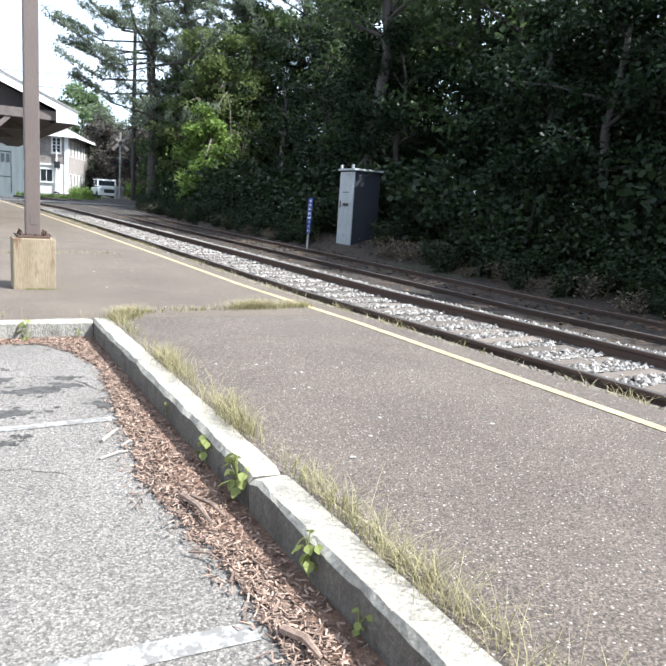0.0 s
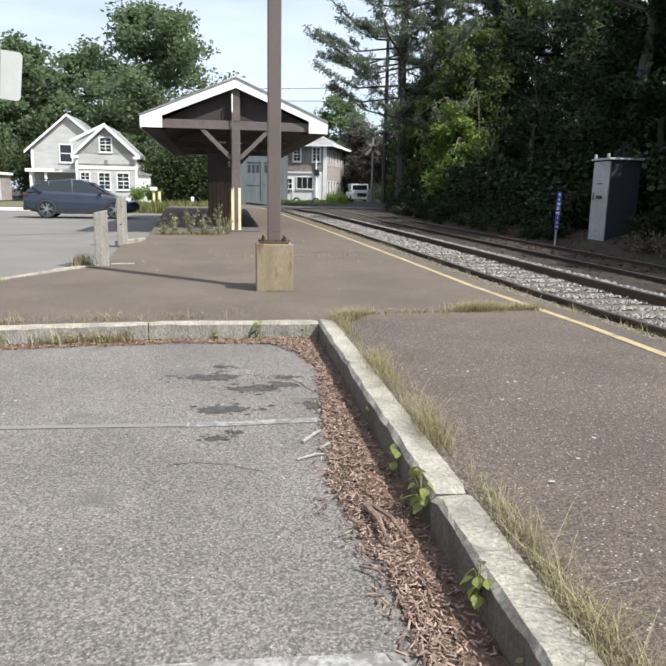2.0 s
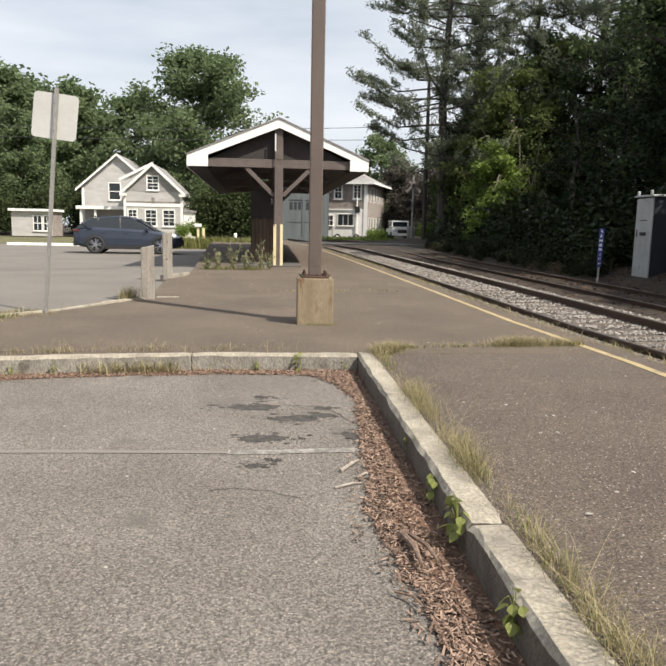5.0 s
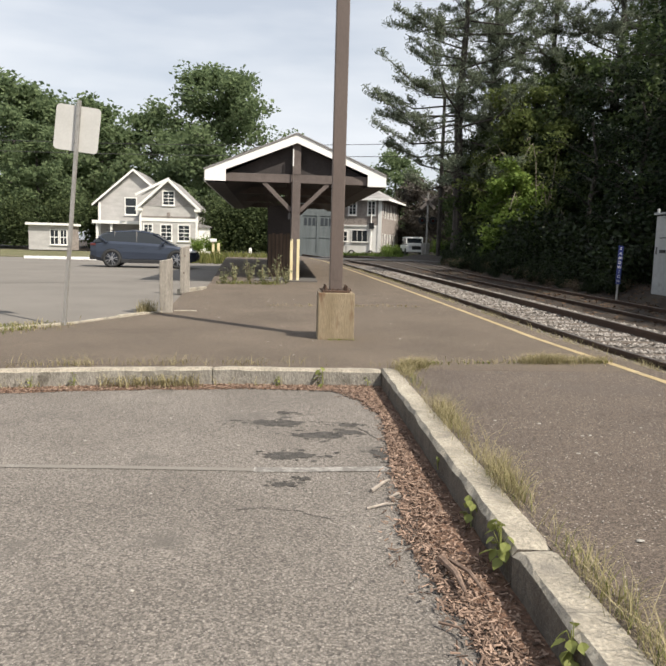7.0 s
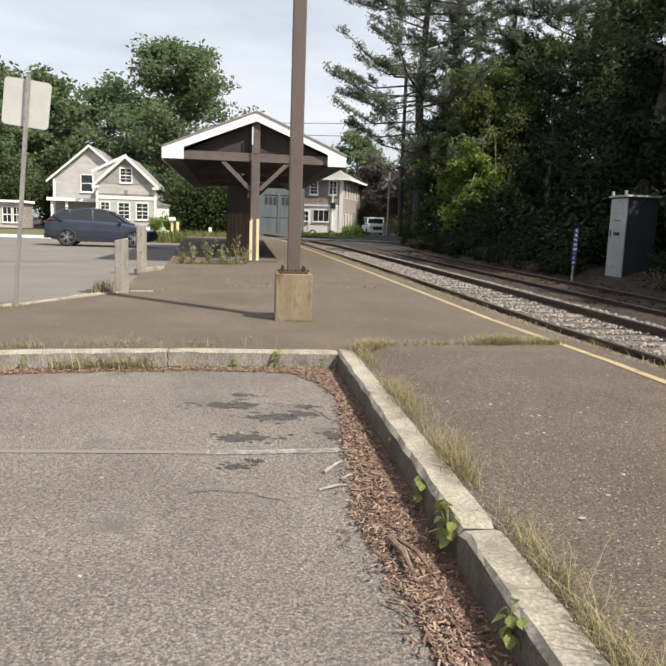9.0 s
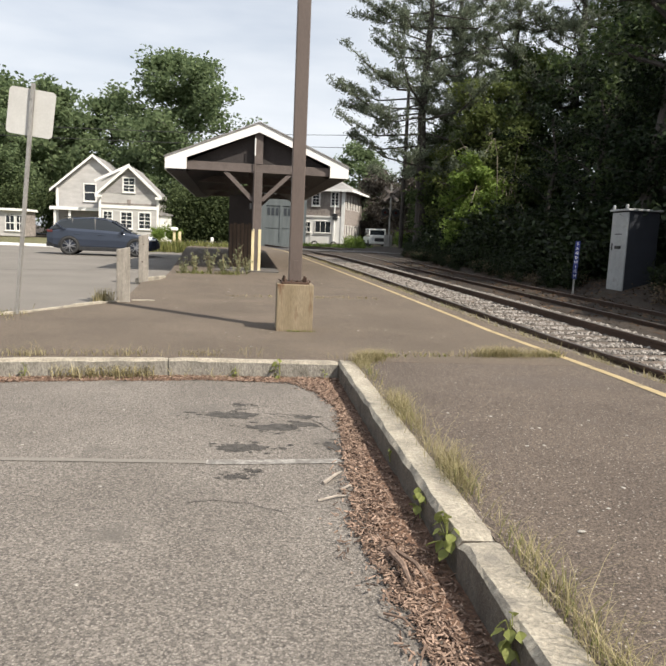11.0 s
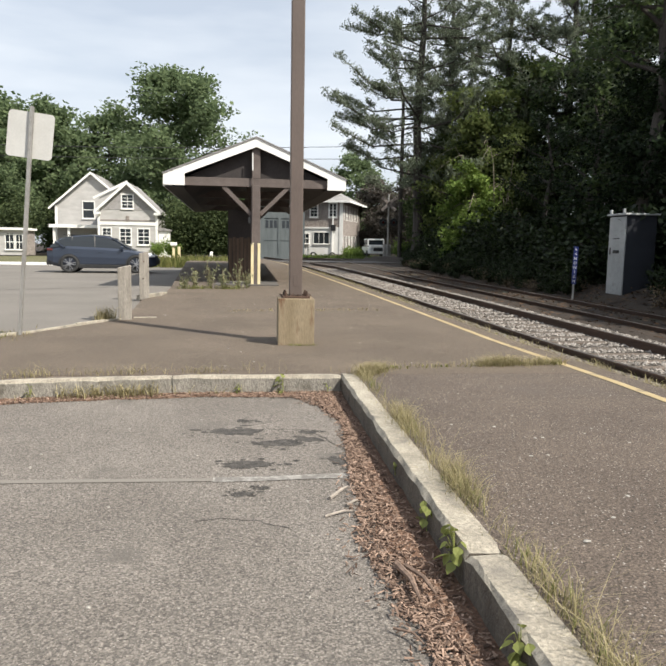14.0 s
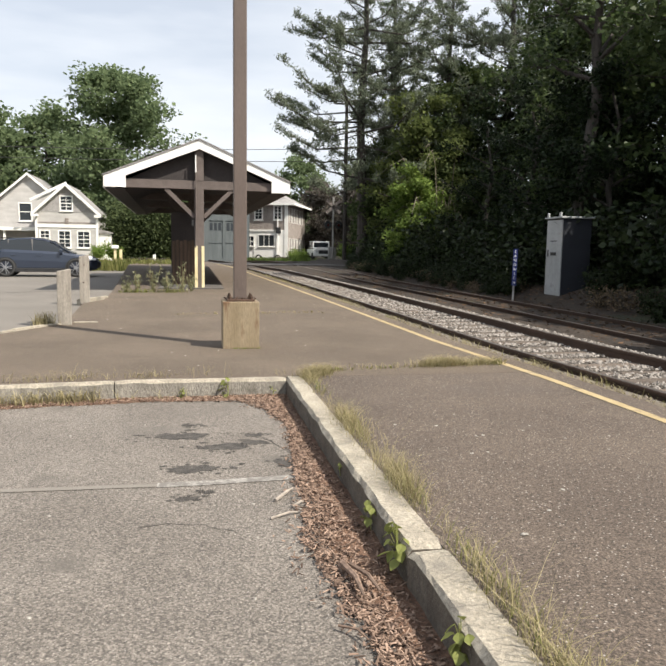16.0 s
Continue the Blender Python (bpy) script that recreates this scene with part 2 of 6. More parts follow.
M_BLUEWALL = surface("blue_grey_boards", (0.09, 0.104, 0.108), (0.12, 0.136, 0.14), 1.0, 0.8, fine=12, fine_amount=0.2, stretch=(4, 4, 0.4))
M_GALV = surface("galvanised_cabinet", (0.33, 0.34, 0.34), (0.42, 0.43, 0.43), 2.0, 0.55, metal=0.25, fine=30, fine_amount=0.12, stain=(0.3, 0.3, 0.29), stain_scale=3.0)
M_SIGNBACK = surface("sign_back_metal", (0.5, 0.49, 0.46), (0.56, 0.55, 0.52), 3.0, 0.6, metal=0.2, fine=40, fine_amount=0.06, bump=0.1)
M_POLE = surface("galvanised_pole", (0.26, 0.25, 0.235), (0.36, 0.35, 0.33), 5.0, 0.6, metal=0.4, fine=50, fine_amount=0.2, stretch=(1, 1, 0.3))
M_BLUE = surface("blue_marker_paint", (0.008, 0.018, 0.115), (0.01, 0.022, 0.14), 3.0, 0.5, fine=40, fine_amount=0.1)
M_CAR = surface("blue_grey_car_paint", (0.023, 0.032, 0.054), (0.026, 0.036, 0.06), 1.0, 0.35, metal=0.35, fine=30, fine_amount=0.02, bump=0, coat=0.9)
M_TYRE = surface("tyre_rubber", (0.02, 0.02, 0.02), (0.03, 0.03, 0.03), 8.0, 0.85, fine=60, fine_amount=0.2)
M_ALLOY = surface("alloy_rim", (0.36, 0.36, 0.37), (0.44, 0.44, 0.45), 5.0, 0.3, metal=0.9, fine=30, fine_amount=0.04, bump=0)
M_BLACK = surface("black_plastic", (0.015, 0.015, 0.016), (0.025, 0.025, 0.026), 5.0, 0.5, fine=40, fine_amount=0.1)
M_GLASS = glassy("dark_window_glass", (0.02, 0.024, 0.028))
M_LENS = glassy("lamp_lens", (0.55, 0.56, 0.58), 0.15)
M_REDLENS = glassy("red_lens", (0.09, 0.02, 0.018), 0.2)
M_BARK = surface("bark", (0.038, 0.033, 0.029), (0.07, 0.06, 0.052), 3.0, 0.95, fine=18, fine_amount=0.5, bump=1.0, bump_size=0.03, stretch=(3, 3, 0.5))
M_DEAD = surface("dead_branch", (0.23, 0.2, 0.17), (0.33, 0.29, 0.25), 3.0, 0.9, fine=20, fine_amount=0.3)
M_MULCH = leafy("mulch_chips", (0.055, 0.036, 0.028), (0.37, 0.262, 0.2), 0.0, 0.9)
# Wood-edge leaves coloured near-black to carry the shade of the woods.
M_LEAF = leafy("shade_dark_leaf", (0.003, 0.008, 0.003), (0.02, 0.035, 0.011), 0.25, 0.55, 0.18)
M_LEAFUP = leafy("woodland_leaf", (0.032, 0.053, 0.02), (0.095, 0.128, 0.047), 0.45, 0.55, 0.3)
M_LEAFFAR = leafy("far_edge_leaf", (0.04, 0.058, 0.023), (0.092, 0.118, 0.047), 0.4, 0.8)
M_LEAFLIGHT = leafy("bright_leaf", (0.085, 0.138, 0.028), (0.19, 0.255, 0.06))
# Hedge leaves coloured dark for the shade below the big trees.
M_HEDGESHADE = leafy("shaded_hedge_leaf", (0.036, 0.053, 0.023), (0.095, 0.12, 0.05), 0.35, 0.8)
M_MEADOW = leafy("meadow_grass_blade", (0.1, 0.118, 0.035), (0.21, 0.205, 0.075), 0.4, 0.7)
M_OLIVE = leafy("olive_leaf", (0.075, 0.1, 0.032), (0.16, 0.19, 0.066), 0.5, 0.8)
# Oak and pine greens are paled: distance haze and glare put into the colour.
M_OAK = leafy("hazy_oak_leaf", (0.1, 0.14, 0.07), (0.18, 0.23, 0.115), 0.5, 0.8)
M_NEEDLE = leafy("hazy_pine_needles", (0.11, 0.132, 0.092), (0.19, 0.215, 0.15), 0.4, 0.8)
M_PURPLE = leafy("copper_leaf", (0.068, 0.06, 0.051), (0.115, 0.1, 0.083))
M_DRY = leafy("dry_grass", (0.19, 0.165, 0.08), (0.42, 0.365, 0.215), 0.35, 0.7)
M_GREENGRASS = leafy("green_grass", (0.10, 0.12, 0.035), (0.23, 0.23, 0.08), 0.35, 0.7)
M_WEED = leafy("lime_weed_leaf", (0.15, 0.175, 0.05), (0.36, 0.37, 0.13), 0.35, 0.6)
M_TURF = surface("rough_turf", (0.09, 0.095, 0.035), (0.15, 0.135, 0.07), 0.8, 0.95, fine=14, fine_amount=0.5, bump=1.0, bump_size=0.05, stain=(0.14, 0.11, 0.075), stain_scale=0.4, world_space=True)
M_WIRE = surface("cable_black", (0.03, 0.03, 0.03), (0.04, 0.04, 0.04), 2.0, 0.7)
M_TRUCK = surface("white_vehicle_paint", (0.7, 0.7, 0.68), (0.76, 0.76, 0.74), 2.0, 0.4, fine=20, fine_amount=0.04, bump=0, coat=0.4)


# ---- building helpers ----
def mesh_from(bm, name, material, smooth=False):
    me = bpy.data.meshes.new(name)
    bmesh.ops.recalc_face_normals(bm, faces=bm.faces)
    bm.to_mesh(me)
    bm.free()
    me.materials.append(material)
    if smooth:
        me.shade_smooth()
    return me


def part(name, bm, material, parent, label="", smooth=False):
    ob = new(name, mesh_from(bm, name, material, smooth))
    ob.parent = parent
    return tagged(ob, label)


def raw(name, verts, faces, material, smooth=False):
    me = bpy.data.meshes.new(name)
    me.from_pydata(verts, [], faces)
    me.materials.append(material)
    if smooth:
        me.shade_smooth()
    return new(name, me)


def thing(name, label, category, m, group=""):
    ob = new(name)
    ob.matrix_basis = m
    return tagged(ob, label, category, group)


def box(bm, x0, x1, y0, y1, z0, z1, bevel=0.0, turn=None):
    r = bmesh.ops.create_cube(bm, size=1)
    vs = r["verts"]
    for v in vs:
        v.co = Vector(((x0 + x1) / 2 + v.co.x * (x1 - x0), (y0 + y1) / 2 + v.co.y * (y1 - y0), (z0 + z1) / 2 + v.co.z * (z1 - z0)))
    if bevel:
        es = list({e for v in vs for e in v.link_edges})
        r2 = bmesh.ops.bevel(bm, geom=es, offset=bevel, segments=2, affect="EDGES", profile=0.6)
        vs = list({v for v in r2["verts"]} | {v for v in vs if v.is_valid})
    if turn is not None:
        bmesh.ops.transform(bm, matrix=turn, verts=vs)
    return bm


def boxed(*a, **k):
    return box(bmesh.new(), *a, **k)


def rod(bm, p, q, r0, r1=None, n=8):
    p, q = Vector(p), Vector(q)
    r1 = r0 if r1 is None else r1
    m = Matrix.Translation((p + q) / 2) @ (q - p).to_track_quat("Z", "Y").to_matrix().to_4x4()
    bmesh.ops.create_cone(bm, cap_ends=True, segments=n, radius1=r0, radius2=r1, depth=(q - p).length, matrix=m)
    return bm


def beam(bm, p, q, w, h, bevel=0.0):
    """A square timber from p to q."""
    p, q = Vector(p), Vector(q)
    d = (q - p).normalized()
    side = d.cross(Vector((0, 0, 1)))
    side = side.normalized() if side.length > 1e-4 else Vector((1, 0, 0))
    up = side.cross(d)
    m = Matrix((side, d, up)).transposed().to_4x4()
    m.translation = (p + q) / 2
    return box(bm, -w / 2, w / 2, -(q - p).length / 2, (q - p).length / 2, -h / 2, h / 2, bevel, turn=m)


def sheet(outer, holes, thick, axis="y"):
    """A wall of an outline with holes, in x and z, thick along y towards the back; axis 'x' turns it a quarter."""
    bm = bmesh.new()
    edges = []
    for loop in (outer, *holes):
        vs = [bm.verts.new((x, 0, z)) for x, z in loop]
        edges += [bm.edges.new((vs[i], vs[(i + 1) % len(vs)])) for i in range(len(vs))]
    bmesh.ops.triangle_fill(bm, use_beauty=True, use_dissolve=False, edges=edges)
    r = bmesh.ops.extrude_face_region(bm, geom=bm.faces[:])
    bmesh.ops.translate(bm, vec=(0, thick, 0), verts=[v for v in r["geom"] if isinstance(v, bmesh.types.BMVert)])
    if axis == "x":
        bmesh.ops.transform(bm, matrix=Matrix(((0, -1, 0, 0), (1, 0, 0, 0), (0, 0, 1, 0), (0, 0, 0, 1))), verts=bm.verts)
    return bm


def rect(x0, x1, z0, z1):
    return [(x0, z0), (x1, z0), (x1, z1), (x0, z1)]


def prism(outline, y0, y1):
    """An outline in x and z drawn out along y."""
    bm = bmesh.new()
    f = bm.faces.new([bm.verts.new((x, y0, z)) for x, z in outline])
    r = bmesh.ops.extrude_face_region(bm, geom=[f])
    bmesh.ops.translate(bm, vec=(0, y1 - y0, 0), verts=[v for v in r["geom"] if isinstance(v, bmesh.types.BMVert)])
    return bm


# ---- the lie of the land ----
def rise(y):
    return min(max(0.016 * (y - 9), 0.0), 0.4)


def rail_x(y):
    """Where the platform-side rail of the near track runs."""
    d = y - 6
    return 4.385 - (0.045 * d + 0.0006 * d * d if d > 0 else 0.035 * d)


LOT_Z = -0.16
RAIL_TOP = -0.09
SIDING = 4.4
EDGE_Y = 6.4
KERB_X = 0.845


def siding_drop(y):
    """The siding lies lower than the main track and climbs to the crossing."""
    return -0.31 * min(max((43.0 - y) / 10.0, 0.0), 1.0)


def no_drop(y):
    return 0.0


def land(x, y):
    """The open ground: level in the west, rising along the platform."""
    f = min(max((x + 3.5) / 2.5, 0.0), 1.0)
    return 0.04 * (1 - f) + rise(y) * f


def ground_height(x, y):
    if y > 42 and rail_x(y) - 0.8 < x < rail_x(y) + 6.9:
        base = rise(y) - 0.4
    elif 42 < y < 52:
        base = land(x, y) - 0.12
    elif y > 42:
        base = land(x, y) - 0.03
    elif y > 32 and x > rail_x(y):
        base = rise(y) - 0.5 + 0.038 * (y - 32)
    elif y < -14 or x < -45:
        base = rise(y) - 0.1
    else:
        base = rise(y) - 0.5
    bank = x - (rail_x(y) + SIDING + 2.3)
    if bank > 0:
        base = max(base, rise(y) - 0.56 + min(bank, 2.5) * 0.3) + 0.07 * noise.noise((x * 0.7, y * 0.7, 0)) * min(bank, 1)
    return base


xs = sorted(set([-400, -200, -100, -60, -46, -44, -30, -20, -10, -5, 0] + [i * 0.5 for i in range(4, 40)] + [22, 26, 32, 45, 80, 150, 300, 500]))
ys = sorted(set([-300, -150, -60, -30, -15, -13, -8] + [float(i) for i in range(-6, 46)] + [50, 55, 60, 70, 85, 110, 160, 250, 500, 900]))
verts = [(x, y, ground_height(x, y)) for y in ys for x in xs]
nx = len(xs)
faces = [(j * nx + i, j * nx + i + 1, (j + 1) * nx + i + 1, (j + 1) * nx + i) for j in range(len(ys) - 1) for i in range(nx - 1)]
tagged(raw("ground", verts, faces, M_SOIL), "brown soil and scrubby ground round the tracks", "ground", kind="structure")


def strip(name, left, right, ylist, top, depth, material, label, category):
    """A slab whose sides follow left(y) and right(y), top(y) high."""
    vs, fs = [], []
    for y in ylist:
        for x, z in ((left(y), top(y)), (right(y), top(y)), (right(y), top(y) - depth), (left(y), top(y) - depth)):
            vs.append((x, y, z))
    n = len(ylist)
    for j in range(n - 1):
        for k in range(4):
            a, b = j * 4 + k, j * 4 + (k + 1) % 4
            fs.append((a, b, b + 4, a + 4))
    fs += [(3, 2, 1, 0), (n * 4 - 4, n * 4 - 3, n * 4 - 2, n * 4 - 1)]
    return tagged(raw(name, vs, fs, material), label, category, kind="structure")


def interp(pts):
    def f(y):
        return float(np.interp(y, [p[0] for p in pts], [p[1] for p in pts]))
    return f


kerb_line = interp([(-12, 4.2), (-3.5, 5.9), (-2.5, 6.12), (-1.5, 6.3), (-0.5, 6.4), (KERB_X, EDGE_Y)])


def platform_edge(y):
    return rail_x(y) - 0.74


# edge between platform and upper lot: y -> x
upper_edge = interp([(6.4, -7.5), (7.6, -4.6), (9.35, -2.98), (11.2, -1.97), (14.6, -2.2), (15.5, -1.9), (18, -2.0), (36, -3.2)])
steps = [6.487, 7, 8, 9, 10, 11, 11.2, 12, 13, 14, 14.6, 15.5, 17, 18, 20, 22, 24, 26, 28, 30, 32, 34, 36, 40, 44, 48]
strip("platform_north", lambda y: upper_edge(y) if y > 7.5 else max(upper_edge(y), -7.5), platform_edge, steps, rise, 0.6, M_PLATFORMN,
      "worn brown-grey asphalt station platform with cracks", "platform")
strip("platform_west", lambda y: -12.0, interp([(4.28, -11.9), (5.99, -3.5), (6.21, -2.5), (6.39, -1.5), (6.487, -0.5)]), [4.28, 5.2, 5.99, 6.21, 6.39, 6.4865], lambda y: -0.002, 0.5, M_PLATFORMN,
      "worn brown-grey asphalt beside the bowed kerb", "platform")
strip("platform_south", lambda y: KERB_X + 0.15, platform_edge, [-14, -8, -4, -2, 0, 2, 4, 5, 6, 6.55], lambda y: -0.001, 0.6, M_PLATFORM,
      "speckled asphalt platform beside the granite kerb", "platform")
strip("parking_lot", lambda y: -45, lambda y: KERB_X + 0.05, [-14, -6, 0, 3, 6, EDGE_Y + 0.05], lambda y: LOT_Z, 0.4, M_LOT,
      "rough grey asphalt parking lot with faded lines", "parking lot")
strip("upper_parking_lot", lambda y: -45, lambda y: upper_edge(y), [6.55, 7.6, 9.35, 11.2, 13, 14.6, 15.5, 18, 22, 28, 36, 42], lambda y: min(rise(y), 0.03) - 0.012, 0.5, M_UPPER,
      "pale sunlit asphalt parking lot", "parking lot")
strip("roadside_turf", lambda y: -70, lambda y: -1.2, [41.9, 46, 52, 60, 66], lambda y: 0.055, 0.06, M_TURF, "rough dry turf before the houses", "grass")
strip("road", lambda y: -1, lambda y: 40, [44, 47, 50], lambda y: 0.302, 0.06, M_ROAD, "asphalt road crossing the tracks", "road")

ylong = [float(y) for y in range(-14, 40, 2)] + [42, 46, 50, 56, 62, 70, 80]


def bed(name, off0, off1, top, material, label):
    return strip(name, lambda y: rail_x(y) + off0, lambda y: rail_x(y) + off1, ylong, top, 0.4, material, label, "track bed")


bed("verge", -0.74, -0.08, lambda y: rise(y) - 0.165, M_GRAVEL, "gravelly verge with dry grass along the platform")
bed("ballast_bed", -0.085, 1.6, lambda y: rise(y) + RAIL_TOP - 0.16, M_BED, "pale crushed stone ballast under the main track")
bed("ballast_shoulder", 1.59, 1.93, lambda y: rise(y) + RAIL_TOP - 0.07, M_BED, "ballast heaped beside the rail")
strip("ballast_slope", lambda y: rail_x(y) + 1.92, lambda y: rail_x(y) + 2.9, ylong, lambda y: rise(y) + RAIL_TOP - 0.34, 0.4, M_BED, "ballast shoulder sloping to the siding", "track bed")
bed("siding_bed", 2.89, SIDING + 2.4, lambda y: rise(y) + RAIL_TOP - 0.15 + siding_drop(y), M_BEDDARK, "dark cinder bed of the shaded siding")

# ---- tracks ----
RAIL_PROFILE = [(-0.07, 0), (0.07, 0), (0.07, 0.012), (0.012, 0.03), (0.01, 0.115), (0.035, 0.125), (0.035, 0.155),
                (0.028, 0.162), (-0.028, 0.162), (-0.035, 0.155), (-0.035, 0.125), (-0.01, 0.115), (-0.012, 0.03), (-0.07, 0.012)]


def rail(off, drop, parent):
    rows = [y / 2 for y in range(-28, 100)] + [float(y) for y in range(50, 82, 2)]
    vs, fs = [], []
    n = len(RAIL_PROFILE)
    for y in rows:
        for px, pz in RAIL_PROFILE:
            vs.append((rail_x(y) + off + px, y, rise(y) + RAIL_TOP - 0.162 + drop(y) + pz))
    for j in range(len(rows) - 1):
        for k in range(n):
            a, b = j * n + k, j * n + (k + 1) % n
            fs.append((a, b, b + n, a + n))
    ob = raw("rail", vs, fs, M_RAIL)
    ob.data.materials.append(M_RAILTOP)
    for p in ob.data.polygons:
        if p.index % n == 7:
            p.material_index = 1
    ob.parent = parent
    return ob


def track(name, off, drop, label):
    t = thing(name, label, "railway track", Matrix())
    rail(off, drop, t)
    rail(off + 1.505, drop, t)
    rng = random.Random(name)
    tie_me, tie_rows = None, []
    y = -6.0
    while y < 44:
        if tie_me is None:
            bm = boxed(-1.28, 1.28, -0.115, 0.115, -0.15, 0, 0.012)
            tie_me = mesh_from(bm, "tie", M_TIE)
        ob = new("tie", tie_me)
        ob.parent = t
        slope = math.atan(rail_x(y + 0.5) - rail_x(y - 0.5))
        ob.matrix_basis = pose(rail_x(y) + off + 0.75 + rng.uniform(-0.04, 0.04), y, rise(y) + RAIL_TOP - 0.122 + drop(y) + rng.uniform(-0.012, 0.006), 0, 0,
                               -math.degrees(slope) + rng.uniform(-1.2, 1.2))
        tie_rows.append(y)
        y += 0.54 + rng.uniform(-0.03, 0.03)
    return np.array(tie_rows)


main_ties = track("main_track", 0, no_drop, "rusty steel rails on timber ties in pale ballast")
track("siding_track", SIDING, siding_drop, "dark rusty rails of a shaded siding")


def scatter_stones(name, seed, count, xr, yr, zf, size, material, label, ties=None):
    rng = np.random.default_rng(seed)
    base = np.array([(1, 0, 0), (-1, 0, 0), (0, 1, 0), (0, -1, 0), (0, 0, 1), (0, 0, -0.6)], float)
    tri = np.array([(0, 2, 4), (2, 1, 4), (1, 3, 4), (3, 0, 4), (2, 0, 5), (1, 2, 5), (3, 1, 5), (0, 3, 5)])
    vs, fs = [], []
    for i in range(count):
        y = yr[0] + (yr[1] - yr[0]) * rng.random() ** 1.6
        off = rng.uniform(*xr)
        x = rail_x(y) + off
        if ties is not None and rng.random() < 0.93:
            slope = rail_x(y + 0.5) - rail_x(y - 0.5)
            if np.min(np.abs(ties - y - slope * (off - 0.75))) < 0.125:
                continue
        s = size * rng.uniform(0.5, 1.3)
        a = rng.random() * 6.28
        c, d = math.cos(a), math.sin(a)
        p = base * rng.uniform(0.6, 1.2, (6, 3)) * s
        q = np.stack([p[:, 0] * c - p[:, 1] * d, p[:, 0] * d + p[:, 1] * c, p[:, 2] * 0.75], 1) + (x, y, zf(y) + s * 0.12)
        fs.append(tri + len(vs) * 6)
        vs.append(q)
    ob = raw(name, np.concatenate(vs).tolist(), np.concatenate(fs).tolist(), material)
    return tagged(ob, label, "ballast", kind="stuff")


M_STONEVAR = leafy("loose_ballast", (0.07, 0.062, 0.054), (0.36, 0.328, 0.296), 0.0, 0.9)
M_STONEDARK = leafy("loose_cinder", (0.045, 0.042, 0.04), (0.27, 0.255, 0.24), 0.0, 0.9)
M_CRUMB = leafy("asphalt_crumbs", (0.07, 0.06, 0.05), (0.2, 0.17, 0.14), 0.0, 0.9)
scatter_stones("ballast_stones", 1, 24000, (0.05, 1.46), (-1, 34), lambda y: rise(y) + RAIL_TOP - 0.13, 0.032, M_STONEVAR, "pale crushed ballast stones between the rails", main_ties)
scatter_stones("shoulder_stones", 2, 4800, (1.62, 1.93), (-1, 34), lambda y: rise(y) + RAIL_TOP - 0.072, 0.034, M_STONEVAR, "pale ballast stones beside the rail")
scatter_stones("slope_stones", 6, 3300, (1.94, 3.0), (-1, 30), lambda y: rise(y) + RAIL_TOP - 0.34, 0.036, M_STONEDARK, "mixed stones on the ballast slope")
scatter_stones("verge_stones", 3, 4000, (-0.72, -0.08), (0, 26), lambda y: rise(y) - 0.165, 0.025, M_CRUMB, "crumbled asphalt and gravel along the platform edge")
scatter_stones("siding_stones", 4, 9000, (2.9, SIDING + 2.6), (-1, 30), lambda y: rise(y) + RAIL_TOP - 0.15 + siding_drop(y), 0.035, M_STONEDARK, "dark cinders and scattered stone on the siding")


def painted(name, pts, width, material, label, category, lift=0.004, ground=None):
    """A painted line along points, on the ground."""
    vs, fs = [], []
    for i, (x, y) in enumerate(pts):
        a, b = Vector(pts[max(i - 1, 0)]), Vector(pts[min(i + 1, len(pts) - 1)])
        n = (b - a).normalized()
        n = Vector((-n.y, n.x)) * width / 2
        z = (rise(y) if ground is None else ground) + lift
        vs += [(x - n.x, y - n.y, z), (x + n.x, y + n.y, z)]
    fs = [(2 * i, 2 * i + 2, 2 * i + 3, 2 * i + 1) for i in range(len(pts) - 1)]
    return tagged(raw(name, vs, fs, material), label, category, kind="structure")


def yellow_x(y):
    return rail_x(y) - 1.02 if y > 6 else 3.365 - 0.005 * (y - 6)


painted("yellow_line", [(yellow_x(y), y) for y in [-12, -6, 0, 2, 4, 5, 6, 7, 8, 9, 10, 12, 14, 16, 18, 20, 24, 28, 34, 40]], 0.088, M_YELLOW,
        "worn yellow safety line along the platform edge", "painted line")
painted("lot_seam", [(-16, 13.5), (-9, 16.6), (-7.1, 17.6), (-4.0, 19.6), (-3.2, 20.0)], 0.06, M_PATCH, "dark tar seam across the lot", "seam", ground=0.018)
painted("bay_line", [(0.62, 4.0), (0.0, 3.97), (-0.22, 3.97)], 0.08, M_WHITELINE, "faded white parking bay line", "painted line", ground=LOT_Z)
painted("bay_line", [(-0.22, 3.97), (-1.0, 4.0), (-3, 4.05)], 0.055, M_FADED, "almost vanished white parking bay line", "painted line", ground=LOT_Z)
painted("bay_line", [(0.56, 1.76), (0.1, 1.78), (-0.5, 1.79), (-3, 1.85)], 0.1, M_WHITELINE, "worn white parking bay line", "painted line", ground=LOT_Z)


# ---- kerb ----
kerb = tagged(new("kerb"), "weathered granite kerb round the sunken parking lot", "kerb", kind="structure")


